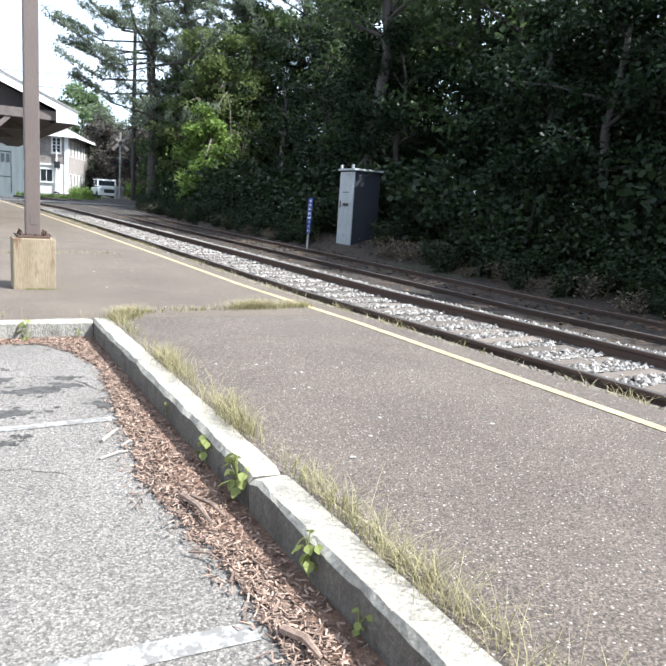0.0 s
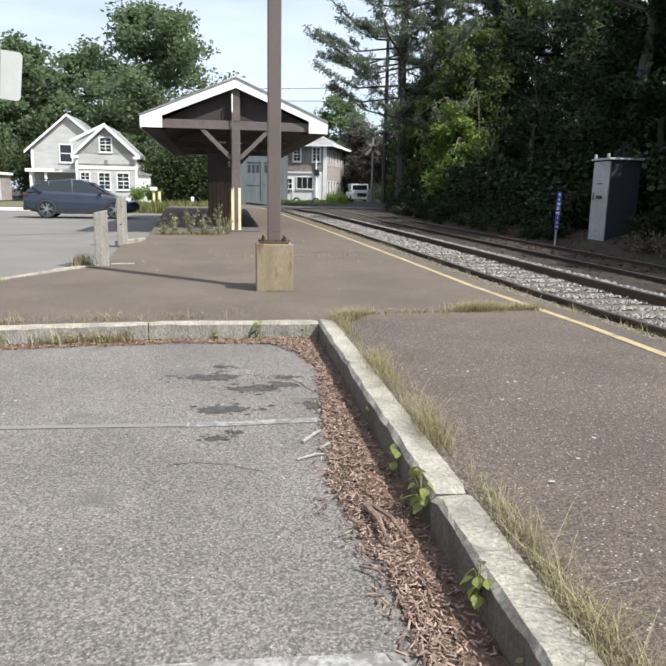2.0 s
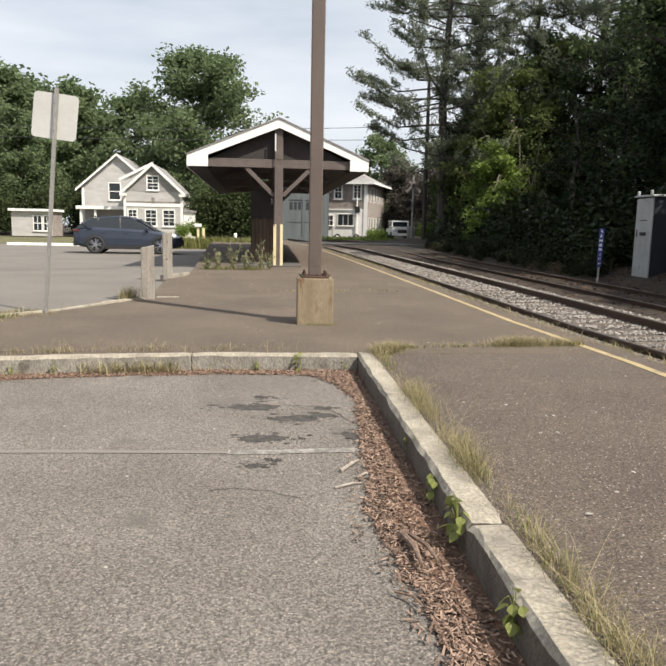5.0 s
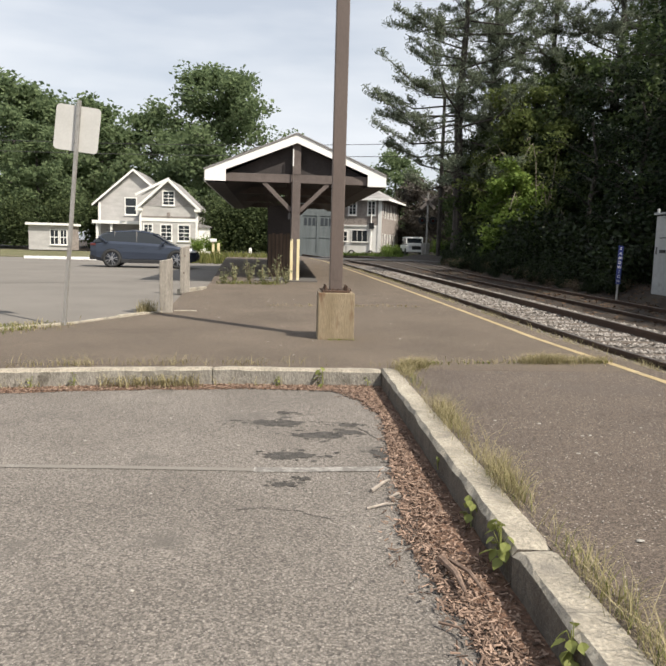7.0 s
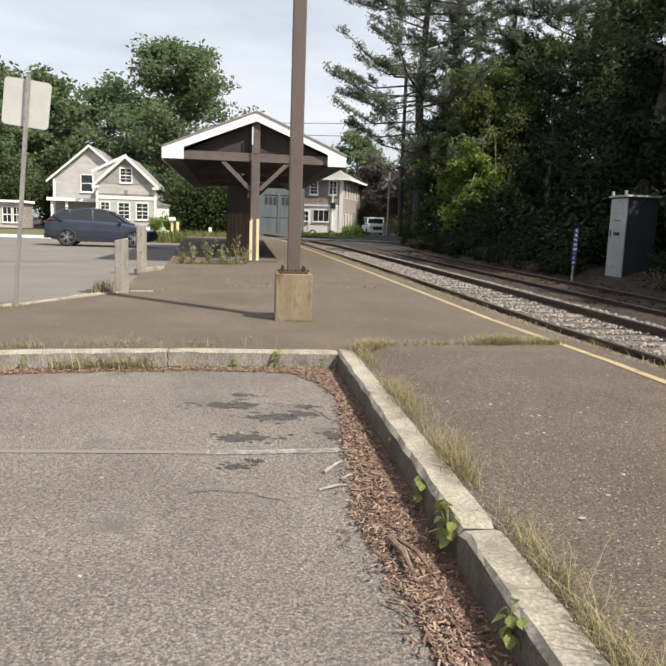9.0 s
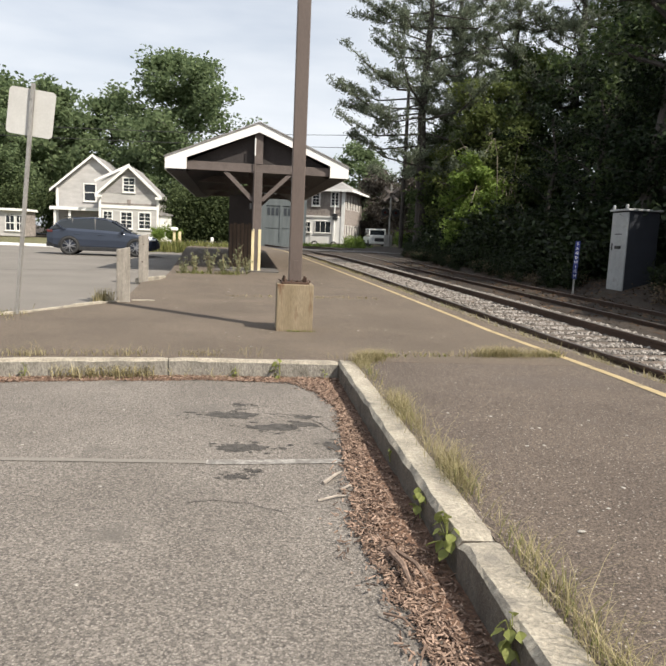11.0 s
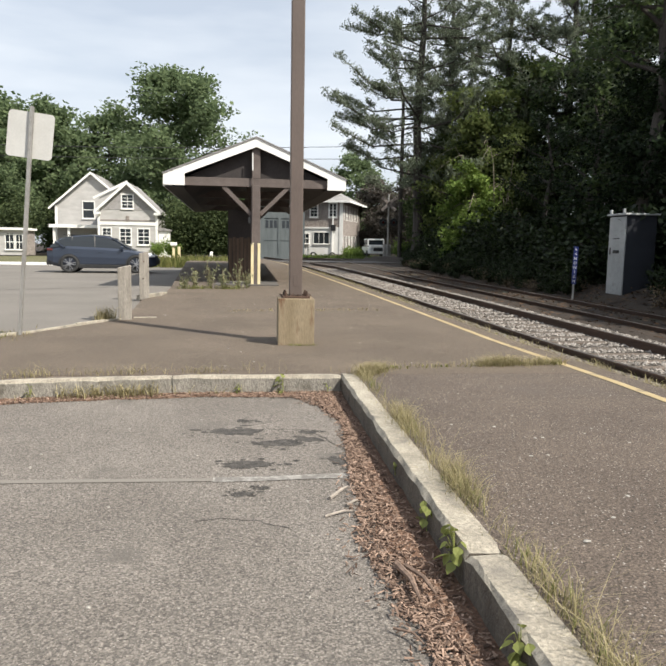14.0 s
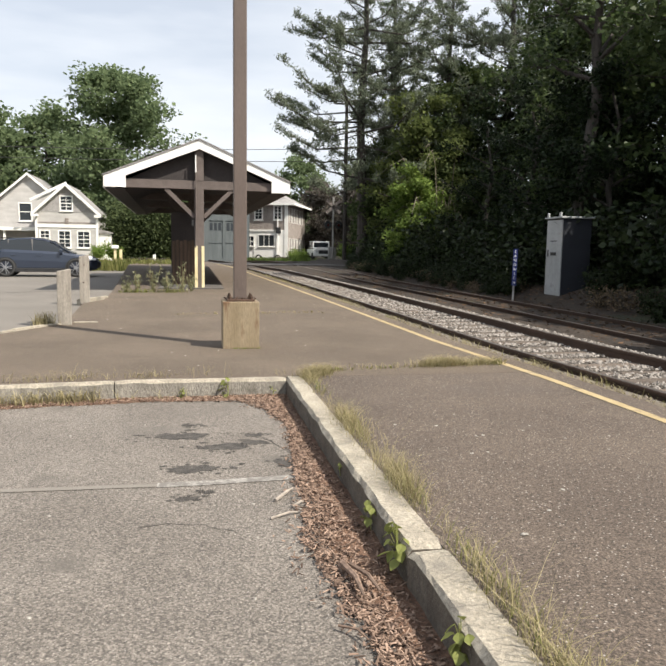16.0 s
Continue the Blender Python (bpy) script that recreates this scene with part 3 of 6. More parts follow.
def kerb_stone(x0, x1, y0, y1, seed, face):
    rng = random.Random(seed)
    bm = bmesh.new()
    long_x = (x1 - x0) > (y1 - y0)
    n = max(2, int(max(x1 - x0, y1 - y0) / 0.07))
    ring = []
    for i in range(n + 1):
        f = i / n
        j = [0.01 * noise.noise((i * 0.35, k * 7.3, seed * 3.7)) + rng.uniform(-0.004, 0.004) for k in range(6)]
        end = (0.005 if long_x else 0.012) if i in (0, n) else 0
        if long_x:
            x = x0 + (x1 - x0) * f
            b = kerb_line(x) - EDGE_Y
            pts = [(x, y0 + b + j[0], LOT_Z - 0.1), (x, y0 + b + j[1], -0.02 + j[2] - end), (x, y0 + b + 0.018 + j[3], 0.006 + j[4] * 0.7 - end), (x, y1 + b, 0.004 + j[5] * 0.5 - end), (x, y1 + b, LOT_Z - 0.1)]
        else:
            y = y0 + (y1 - y0) * f
            pts = [(x0 + j[0], y, LOT_Z - 0.1), (x0 + j[1], y, -0.02 + j[2] - end), (x0 + 0.018 + j[3], y, 0.006 + j[4] * 0.7 - end), (x1, y, 0.004 + j[5] * 0.5 - end), (x1, y, LOT_Z - 0.1)]
        ring.append([bm.verts.new(p) for p in pts])
    for a, b in zip(ring, ring[1:]):
        for k in range(4):
            bm.faces.new((a[k], a[k + 1], b[k + 1], b[k]))
    bm.faces.new(ring[0])
    bm.faces.new(ring[-1])
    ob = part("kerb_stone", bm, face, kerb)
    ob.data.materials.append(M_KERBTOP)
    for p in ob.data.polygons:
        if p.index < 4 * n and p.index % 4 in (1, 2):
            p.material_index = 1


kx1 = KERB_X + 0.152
# Side run takes the shade-darkened face, far run the sun-lightened one.
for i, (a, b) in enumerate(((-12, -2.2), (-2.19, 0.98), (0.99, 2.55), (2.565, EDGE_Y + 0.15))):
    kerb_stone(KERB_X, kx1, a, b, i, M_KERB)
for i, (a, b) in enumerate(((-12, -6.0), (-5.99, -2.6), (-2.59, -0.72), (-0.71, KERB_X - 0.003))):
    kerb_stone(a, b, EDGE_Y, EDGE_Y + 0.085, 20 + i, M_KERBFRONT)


# ---- light pole on its concrete base ----
def light_pole():
    t = thing("light_pole", "brown square steel pole bolted to a stained concrete pier", "pole", pose(0.552, 8.68, 0, 0, 0, 0))
    bm = boxed(-0.222, 0.222, -0.222, 0.222, -0.05, 0.572, 0.012)
    part("concrete_base", bm, M_CONC, t, "rust-streaked tan concrete pier")
    part("base_plate", boxed(-0.17, 0.17, -0.17, 0.17, 0.572, 0.6, 0.004), M_RUST, t, "rusted steel base plate")
    for x in (-0.13, 0.13):
        for y in (-0.13, 0.13):
            bm = bmesh.new()
            rod(bm, (x, y, 0.58), (x, y, 0.66), 0.013)
            rod(bm, (x, y, 0.6), (x, y, 0.628), 0.026, n=6)
            part("anchor_bolt", bm, M_RUST, t)
    bm = boxed(-0.079, 0.079, -0.079, 0.079, 0.6, 4.6, 0.012)
    part("shaft", bm, M_STEEL, t)
    bm = boxed(-0.03, 0.03, -0.0835, -0.079, 0.72, 0.86, 0.002)
    part("access_cover", bm, M_STEEL, t)
    rng = random.Random(5)
    for i in range(12):
        a, r = rng.uniform(0, 6.28), rng.uniform(0.11, 0.2)
        x, y = r * math.cos(a), r * math.sin(a)
        bm = rod(bmesh.new(), (x, y, 0.598), (x + rng.uniform(-0.03, 0.03), y + rng.uniform(-0.03, 0.03), 0.612 + rng.uniform(0, 0.02)), 0.012, 0.004, 5)
        part("rust_flake", bm, M_RUST, t)
    return t


light_pole()


# ---- timber bollards ----
def bollard(x, y, h, w, label, tilt, hole):
    t = thing("timber_bollard", label, "bollard", pose(x, y, rise(y) - 0.05, tilt, 0, 8), "bollards by the lot")
    bm = bmesh.new()
    r = bmesh.ops.create_cube(bm, size=1)
    for v in r["verts"]:
        v.co = Vector((v.co.x * w, v.co.y * w, (v.co.z + 0.5) * h))
        if v.co.z > 0.1:
            v.co.z += 0.035 if v.co.x > 0 else -0.01
    bmesh.ops.bevel(bm, geom=bm.edges[:], offset=0.016, segments=2, affect="EDGES", profile=0.6)
    part("post", bm, M_WOODPOST, t)
    if hole:
        part("bolt_head", rod(bmesh.new(), (-0.02, -w / 2 - 0.008, h * 0.45), (-0.02, -w / 2 + 0.01, h * 0.45), 0.016), M_RUST, t)
        part("bolt_head", rod(bmesh.new(), (0.0, -w / 2 - 0.008, h * 0.82), (0.0, -w / 2 + 0.01, h * 0.82), 0.014), M_RUST, t)


bollard(-1.95, 11.15, 0.86, 0.2, "weathered grey square timber bollard beside the platform", 0, False)
bollard(-2.22, 15.0, 0.98, 0.2, "weathered grey timber bollard with bolt holes", -1.5, True)


def edging(pts, w, h):
    t = tagged(new("lot_edging"), "low broken concrete edging between platform and lot", "kerb", kind="structure")
    rng = random.Random(3)
    for (x0, y0), (x1, y1) in zip(pts, pts[1:]):
        bm = bmesh.new()
        z0, z1 = rise(y0) - 0.1 + h / 2, rise(y1) - 0.1 + h / 2
        beam(bm, (x0, y0, z0), (x1, y1, z1), w * rng.uniform(0.85, 1.1), h + 0.2 + rng.uniform(-0.02, 0.01), 0.012)
        part("edging_piece", bm, M_KERBTOP, t)


edging([(-3.75, 8.6), (-3.4, 9.02), (-2.95, 9.48), (-2.5, 10.35), (-2.2, 10.8), (-1.98, 11.1)], 0.055, 0.035)
edging([(-2.35, 15.0), (-2.2, 15.3), (-1.9, 15.9)], 0.1, 0.05)
edging([(-1.85, 11.3), (-1.5, 11.35)], 0.06, 0.02)


# ---- sign seen from behind ----
def road_sign():
    t = thing("road_sign", "leaning sign post with a blank pale metal back", "sign", pose(-2.98, 9.38, 0, 0, 5.0, 0))
    bm = bmesh.new()
    box(bm, -0.014, 0.014, -0.02, -0.012, -0.2, 2.9, 0.002)
    for s in (-1, 1):
        box(bm, *sorted((s * 0.014, s * 0.02)), -0.02, 0.016, -0.2, 2.9)
        box(bm, *sorted((s * 0.02, s * 0.027)), 0.01, 0.016, -0.2, 2.9)
    part("post", bm, M_POLE, t, "galvanised channel post")
    bm = bmesh.new()
    r = bmesh.ops.create_cube(bm, size=1)
    for v in r["verts"]:
        v.co = Vector((v.co.x * 0.56, v.co.y * 0.006, v.co.z * 0.57))
    bmesh.ops.bevel(bm, geom=[e for e in bm.edges if abs(e.verts[0].co.y - e.verts[1].co.y) > 0.001], offset=0.05, segments=4, affect="EDGES", profile=0.5)
    ob = part("plate", bm, M_SIGNBACK, t)
    ob.matrix_basis = pose(-0.01, 0.028, 2.55, 0, 1.5, 0)
    for z in (2.38, 2.72):
        part("bolt", rod(bmesh.new(), (0, -0.03, z), (0, -0.015, z), 0.012, n=6), M_POLE, t)


road_sign()


# ---- platform shelter ----
def shelter():
    t = thing("platform_shelter", "open brown timber platform shelter with white fascia gable", "shelter", pose(0.13, 19.05, 0.15, 0, 0, 1.2))
    L = 13.5
    # a row of centre posts with a beam, king post and braces at each
    for i, y in enumerate((0, 4.4, 8.8, 13.0)):
        part("post", boxed(-0.12, 0.12, y - 0.12, y + 0.12, -0.2, 2.66, 0.01), M_BROWNWOOD, t)
        part("tie_beam", boxed(-1.86, 1.92, y - 0.08, y + 0.08, 2.62, 2.84, 0.008), M_BROWNWOOD, t)
        part("king_post", boxed(-0.1, 0.12, y - 0.09, y + 0.09, 2.84, 3.66, 0.008), M_BROWNWOOD, t)
        for s in (-1, 1):
            bm = bmesh.new()
            beam(bm, (s * 0.12, y, 1.9), (s * 0.86, y, 2.62), 0.11, 0.11, 0.006)
            part("brace", bm, M_BROWNWOOD, t)
    part("ridge_beam", boxed(-0.08, 0.08, 0.2, L, 3.45, 3.62, 0.006), M_BROWNWOOD, t)
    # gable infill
    part("gable_board", prism([(-1.8, 2.86), (1.84, 2.86), (0.01, 3.68)], 0.1, 0.14), M_CEIL, t, "brown boarded gable coloured dark for its shade")
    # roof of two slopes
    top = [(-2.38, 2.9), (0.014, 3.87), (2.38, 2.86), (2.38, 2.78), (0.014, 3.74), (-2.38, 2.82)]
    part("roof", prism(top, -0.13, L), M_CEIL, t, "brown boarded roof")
    sh = [(-2.43, 2.92), (0.014, 3.92), (2.43, 2.89), (2.43, 2.865), (0.014, 3.89), (-2.43, 2.895)]
    part("roof_covering", prism(sh, -0.21, L + 0.05), M_ROOF, t, "grey asphalt shingles")
    # white barge boards with boxed returns, and eave fascias
    for piece in ([(-2.4, 2.61), (-1.85, 2.61), (-1.85, 2.91), (-2.4, 2.91)], [(-2.4, 2.91), (-1.85, 2.91), (0.014, 3.65), (0.014, 3.905)],
                  [(1.91, 2.58), (2.41, 2.58), (2.41, 2.88), (1.91, 2.88)], [(2.41, 2.88), (0.014, 3.905), (0.014, 3.65), (1.91, 2.88)]):
        part("barge_board", prism(piece, -0.18, -0.135), M_WHITE, t, "white painted barge board")
    for s in (-1, 1):
        part("eave_fascia", boxed(*sorted((s * 2.37, s * 2.41)), -0.13, L, 2.58, 2.84), M_WHITE, t, "white eave board")
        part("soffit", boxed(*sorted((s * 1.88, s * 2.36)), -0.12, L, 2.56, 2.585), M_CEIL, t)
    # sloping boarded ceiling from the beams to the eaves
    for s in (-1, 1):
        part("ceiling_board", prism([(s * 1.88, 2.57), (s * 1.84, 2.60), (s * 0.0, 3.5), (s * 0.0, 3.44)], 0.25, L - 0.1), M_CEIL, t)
    # cream corner guards at the foot of the first post
    for x0 in (-0.128, 0.05):
        bm = boxed(x0, x0 + 0.075, -0.135, -0.12, -0.1, 1.14, 0.004)
        part("post_guard", bm, M_CREAM, t, "cream painted guard strip")
    bm = bmesh.new()
    box(bm, -0.2, -0.12, -0.1, -0.02, 1.66, 1.82, 0.01)
    part("junction_box", bm, M_BLACK, t, "small dark junction box")
    bm = rod(bmesh.new(), (-0.085, -0.14, 1.8), (-0.085, -0.14, 3.05), 0.016)
    part("conduit", bm, M_BROWNWOOD, t, "brown painted conduit")
    bm = rod(bmesh.new(), (-0.085, -0.14, 3.05), (-0.085, -0.14, 3.5), 0.017)
    part("conduit", bm, M_WHITE, t, "white upper end of the conduit")
    bm = rod(bmesh.new(), (-0.1, -0.14, 1.1), (-0.085, -0.14, 1.8), 0.016)
    part("conduit", bm, M_BROWNWOOD, t)
    # boarded windbreak between the posts
    for i in range(26):
        y = 1.6 + i * 0.17
        part("windbreak_board", boxed(-0.05, 0.0, y, y + 0.15, -0.05, 1.2 + 0.02 * (i % 3)), M_PANEL, t)
    for i in range(7):
        x = -0.72 + i * 0.105
        part("windbreak_board", boxed(x, x + 0.09, 1.5, 1.54, -0.05, 1.28 + 0.03 * (i % 2)), M_PANEL, t)
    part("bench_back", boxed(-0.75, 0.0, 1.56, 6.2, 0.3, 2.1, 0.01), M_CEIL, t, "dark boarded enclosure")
    return t


shelter()
# Added darker strip where the ground only lies in the shelter's shade.
slab = boxed(-0.95, 0.75, 18.7, 30.0, 0.0, 0.19)
tagged(new("shelter_slab", mesh_from(slab, "shelter_slab", M_ROAD)), "darker asphalt strip added for the shade under the shelter", "pavement", kind="structure")


# ---- houses ----
def window(parent, x0, x1, z0, z1, y, cols=2, rows=4, frame_w=0.1, depth=0.08):
    bm = sheet(rect(x0 - frame_w, x1 + frame_w, z0 - frame_w, z1 + frame_w), [rect(x0, x1, z0, z1)], depth)
    w = part("window", bm, M_WHITE, parent, "white window frame")
    w.location = (0, y - depth * 0.6, 0)
    g = part("pane", boxed(x0, x1, 0.05, 0.06, z0, z1), M_GLASS, w)
    bars = bmesh.new()
    for i in range(1, cols):
        x = x0 + (x1 - x0) * i / cols
        box(bars, x - 0.02, x + 0.02, 0.03, 0.05, z0, z1)
    for i in range(1, rows):
        z = z0 + (z1 - z0) * i / rows
        h = 0.035 if i * 2 == rows else 0.018
        box(bars, x0, x1, 0.028, 0.052, z - h, z + h)
    part("muntin_grid", bars, M_WHITE, w)
    part("sill", boxed(x0 - frame_w - 0.04, x1 + frame_w + 0.04, -0.05, 0.1, z0 - frame_w - 0.05, z0 - frame_w), M_WHITE, w)
    return w


def cottage():
    """White cottage: front gable and a taller wing behind."""
    t = thing("cottage", "pale shingled cottage with white trim and two gables", "house", pose(0, 65, 0.3))
    lo, hi, ez, px, pz = -13.55, -8.38, 4.0, -10.97, 6.35
    win = [(-11.42, -10.5, 4.15, 5.3), (-13.15, -12.45, 1.1, 2.3), (-11.62, -10.72, 0.95, 2.3), (-10.05, -9.1, 0.95, 2.3)]
    part("front_wall", sheet([(lo, -0.6), (hi, -0.6), (hi, ez), (px, pz - 0.05), (lo, ez)], [rect(*w) for w in win], 0.2), M_SIDING, t)
    for w in win:
        window(t, *w, 0)
    part("side_wall", boxed(hi - 0.2, hi, 0.2, 7, -0.6, ez), M_SIDING, t)
    part("side_wall", boxed(lo, lo + 0.2, 0.2, 7, -0.6, ez), M_SIDING, t)
    part("back_wall", boxed(lo, hi, 7, 7.2, -0.6, ez), M_SIDING, t)
    for s, x in ((-1, lo), (1, hi)):
        part("corner_board", boxed(*sorted((x - s * 0.16, x + s * 0.03)), -0.04, 0.16, -0.6, ez), M_WHITE, t)
    part("band_board", boxed(lo + 0.2, hi - 0.2, -0.03, 0.0, 3.0, 3.1), M_GREYSIDE, t)
    part("frieze", boxed(lo, hi, -0.05, -0.005, 2.62, 2.9), M_WHITE, t)
    gable = sheet([(lo + 0.42, 3.98), (hi - 0.42, 3.98), (px, pz - 0.25)], [rect(-11.53, -10.39, 4.04, 5.41)], 0.02)
    part("gable_shingles", gable, M_GABLE, t, "darker grey shingles in the gable").location = (0, -0.024, 0)
    part("ornament", boxed(-11.1, -10.8, -0.06, -0.03, 2.95, 3.45, 0.02), M_GREYSIDE, t, "small dark wall ornament")
    for s, x in ((-1, lo), (1, hi)):
        roof = [(px, pz + 0.12), (x + s * 0.25, ez - 0.2), (x + s * 0.25, ez - 0.38), (px, pz - 0.1)]
        part("roof", prism(roof, -0.3, 7.4), M_ROOF, t, "grey shingle roof")
        rake = [(px, pz + 0.16), (x + s * 0.3, ez - 0.18), (x + s * 0.3, ez - 0.46), (px, pz - 0.16)]
        part("rake_board", prism(rake, -0.38, -0.3), M_WHITE, t, "white rake board")
        part("eave_return", boxed(*sorted((x + s * 0.3, x - s * 0.25)), -0.36, 0.0, ez - 0.46, ez - 0.24), M_WHITE, t)
    # dormer-like raised slope
    part("side_dormer", prism([(lo - 0.1, 4.55), (lo + 0.1, 5.05), (px, pz + 0.1), (px - 0.1, pz - 0.4), (lo + 0.2, ez)], 0.5, 4), M_SIDING, t)
    bm = bmesh.new()
    beam(bm, (lo - 0.45, 0.42, 4.98), (px, 0.42, pz + 0.16), 0.2, 0.22)
    part("dormer_fascia", bm, M_WHITE, t)
    # taller wing
    a, b, e2, p2x, p2z = -18.3, -11.5, 4.45, -14.95, 7.5
    w2 = [(-15.75, -14.75, 3.35, 4.85)]
    part("wing_wall", sheet([(a, -0.6), (b, -0.6), (b, e2), (p2x, p2z - 0.05), (a, e2)], [rect(*w) for w in w2], 0.2), M_SIDING, t).location = (0, 4.2, 0)
    window(t, *w2[0], 4.2, cols=1, rows=2)
    part("wing_side", boxed(a, a + 0.2, 4.4, 12, -0.6, e2), M_SIDING, t)
    for s, x in ((-1, a), (1, b)):
        roof = [(p2x, p2z + 0.12), (x + s * 0.5, e2 - 0.2), (x + s * 0.5, e2 - 0.4), (p2x, p2z - 0.1)]
        part("wing_roof", prism(roof, 3.9, 12.2), M_ROOF, t, "grey shingle roof")
        part("wing_rake", prism([(p2x, p2z + 0.14), (x + s * 0.55, e2 - 0.2), (x + s * 0.55, e2 - 0.42), (p2x, p2z - 0.1)], 3.82, 3.9), M_WHITE, t)
    part("wing_corner_board", boxed(a - 0.03, a + 0.18, 4.14, 4.36, -0.6, e2), M_WHITE, t)
    # porch
    part("porch_roof", boxed(-18.3, lo, 1.9, 4.2, 2.42, 2.62), M_ROOF, t, "grey porch roof")
    part("porch_fascia", boxed(-18.3, lo, 1.82, 1.9, 2.34, 2.64), M_WHITE, t)
    for x in (-17.9, -16.6):
        part("porch_post", boxed(x - 0.1, x + 0.1, 2.0, 2.2, -0.5, 2.36), M_WHITE, t)
    part("porch_floor", boxed(-18.3, lo, 1.9, 4.2, -0.5, -0.2), M_GREYSIDE, t)
    part("porch_door", boxed(-14.6, -13.7, 4.16, 4.2, -0.2, 1.9), M_GREYSIDE, t)
    # lean-to
    part("lean_to", boxed(hi + 0.03, -7.35, 0.6, 3, -0.6, 2.15), M_WHITE, t, "small white lean-to")
    part("lean_to_roof", prism([(hi + 0.03, 2.55), (-7.2, 2.3), (-7.2, 2.17), (hi + 0.03, 2.17)], 0.45, 3.1), M_ROOF, t)


cottage()


def shop_house():
    t = thing("two_storey_house", "weathered shingle house with a white ground floor", "house", pose(9.1, 71, 0.45, 0, 0, -20) @ Matrix.Translation((-9.1, 0, 0)))
    x0, x1, top = 2.2, 9.1, 5.45
    ups = [(5.95, 6.6, 3.95, 5.2), (7.95, 8.6, 3.95, 5.2), (3.7, 4.4, 3.95, 5.2)]
    part("upper_wall", sheet(rect(x0, x1, 2.85, top), [rect(*u) for u in ups], 0.2), M_GREYSIDE, t, "mottled grey shingles")
    for u in ups:
        window(t, *u, 0, cols=2, rows=4, frame_w=0.14)
    part("ground_wall", sheet(rect(x0, x1, -0.7, 2.85), [rect(5.1, 5.75, 1.2, 2.15), rect(6.3, 7.9, 1.2, 2.3), rect(5.15, 5.75, -0.5, 0.95)], 0.2), M_WHITE, t, "white painted ground floor")
    window(t, 6.3, 7.9, 1.2, 2.3, 0, cols=3, rows=1, frame_w=0.07)
    window(t, 5.1, 5.75, 1.2, 2.15, 0, cols=2, rows=2, frame_w=0.06)
    part("panel_door", boxed(5.15, 5.75, 0.05, 0.12, -0.7, 0.95), M_WHITE, t, "white panelled door")
    part("band_board", boxed(x0 - 0.05, x1 - 0.4, -0.08, -0.005, 2.7, 2.86), M_WHITE, t)
    for x in (6.35, 8.35):
        bm = bmesh.new()
        n = 24
        pr = [(0.24, -0.09), (0.34, -0.09), (0.38, 0), (0.34, 0.09), (0.24, 0.09)]
        ring = [[bm.verts.new((x + r * math.cos(a), -0.3 + q, -0.05 + r * math.sin(a))) for r, q in pr] for a in [2 * math.pi * i / n for i in range(n)]]
        for i in range(n):
            for k in range(5):
                bm.faces.new((ring[i][k], ring[i][(k + 1) % 5], ring[(i + 1) % n][(k + 1) % 5], ring[(i + 1) % n][k]))
        part("wall_tyre", bm, M_TYRE, t, "round black tyre hung on the wall")
    # return wall along the tracks
    side = sheet(rect(0, 9, -0.7, top), [rect(a, a + 0.7, z, z + 1.35) for z in (0.6, 3.7) for a in (0.8, 2.2, 3.6, 5.0, 6.6)], 0.2, axis="x")
    ob = part("side_wall", side, M_GREYSIDE, t)
    ob.location = (x1 + 0.2, 0, 0)
    for z in (0.6, 3.7):
        for a in (0.8, 2.2, 3.6, 5.0, 6.6):
            part("side_window", boxed(x1 + 0.06, x1 + 0.1, a, a + 0.7, z, z + 1.35), M_GLASS, t)
            bm = bmesh.new()
            for b in (a - 0.1, a + 0.7):
                box(bm, x1 + 0.2, x1 + 0.24, b, b + 0.1, z - 0.1, z + 1.45)
            part("side_window_trim", bm, M_WHITE, t)
    part("corner_board", boxed(x1 - 0.12, x1 + 0.25, -0.05, -0.005, -0.7, top), M_WHITE, t)
    part("left_wall", boxed(x0, x0 + 0.2, 0.2, 9, -0.7, top), M_GREYSIDE, t)
    bm = bmesh.new()
    vs = [bm.verts.new(p) for p in ((x0 - 0.5, -0.5, top), (x1 + 1.0, -0.5, top), (x1 + 1.0, 9.4, top), (x0 - 0.5, 9.4, top), ((x0 + x1) / 2, 3.6, top + 1.75), (x1 - 2.2, 3.6, top + 1.75))]
    for f in ((0, 1, 5, 4), (1, 2, 5), (2, 3, 4, 5), (3, 0, 4), (3, 2, 1, 0)):
        bm.faces.new([vs[i] for i in f])
    part("hip_roof", bm, M_ROOF, t, "low grey hip roof")
    part("eave_board", boxed(x0 - 0.5, x1 + 1.0, -0.55, -0.5, top - 0.14, top + 0.06), M_WHITE, t)
    part("eave_board", boxed(x1 + 1.0, x1 + 1.05, -0.55, 9.4, top - 0.14, top + 0.06), M_WHITE, t)
    part("meter_box", boxed(8.1, 8.6, -0.2, -0.01, 2.5, 3.1, 0.02), M_BLACK, t, "dark wall box")
    part("down_pipe", rod(bmesh.new(), (8.3, -0.12, -0.6), (8.3, -0.12, 5.3), 0.06), M_WHITE, t)


shop_house()


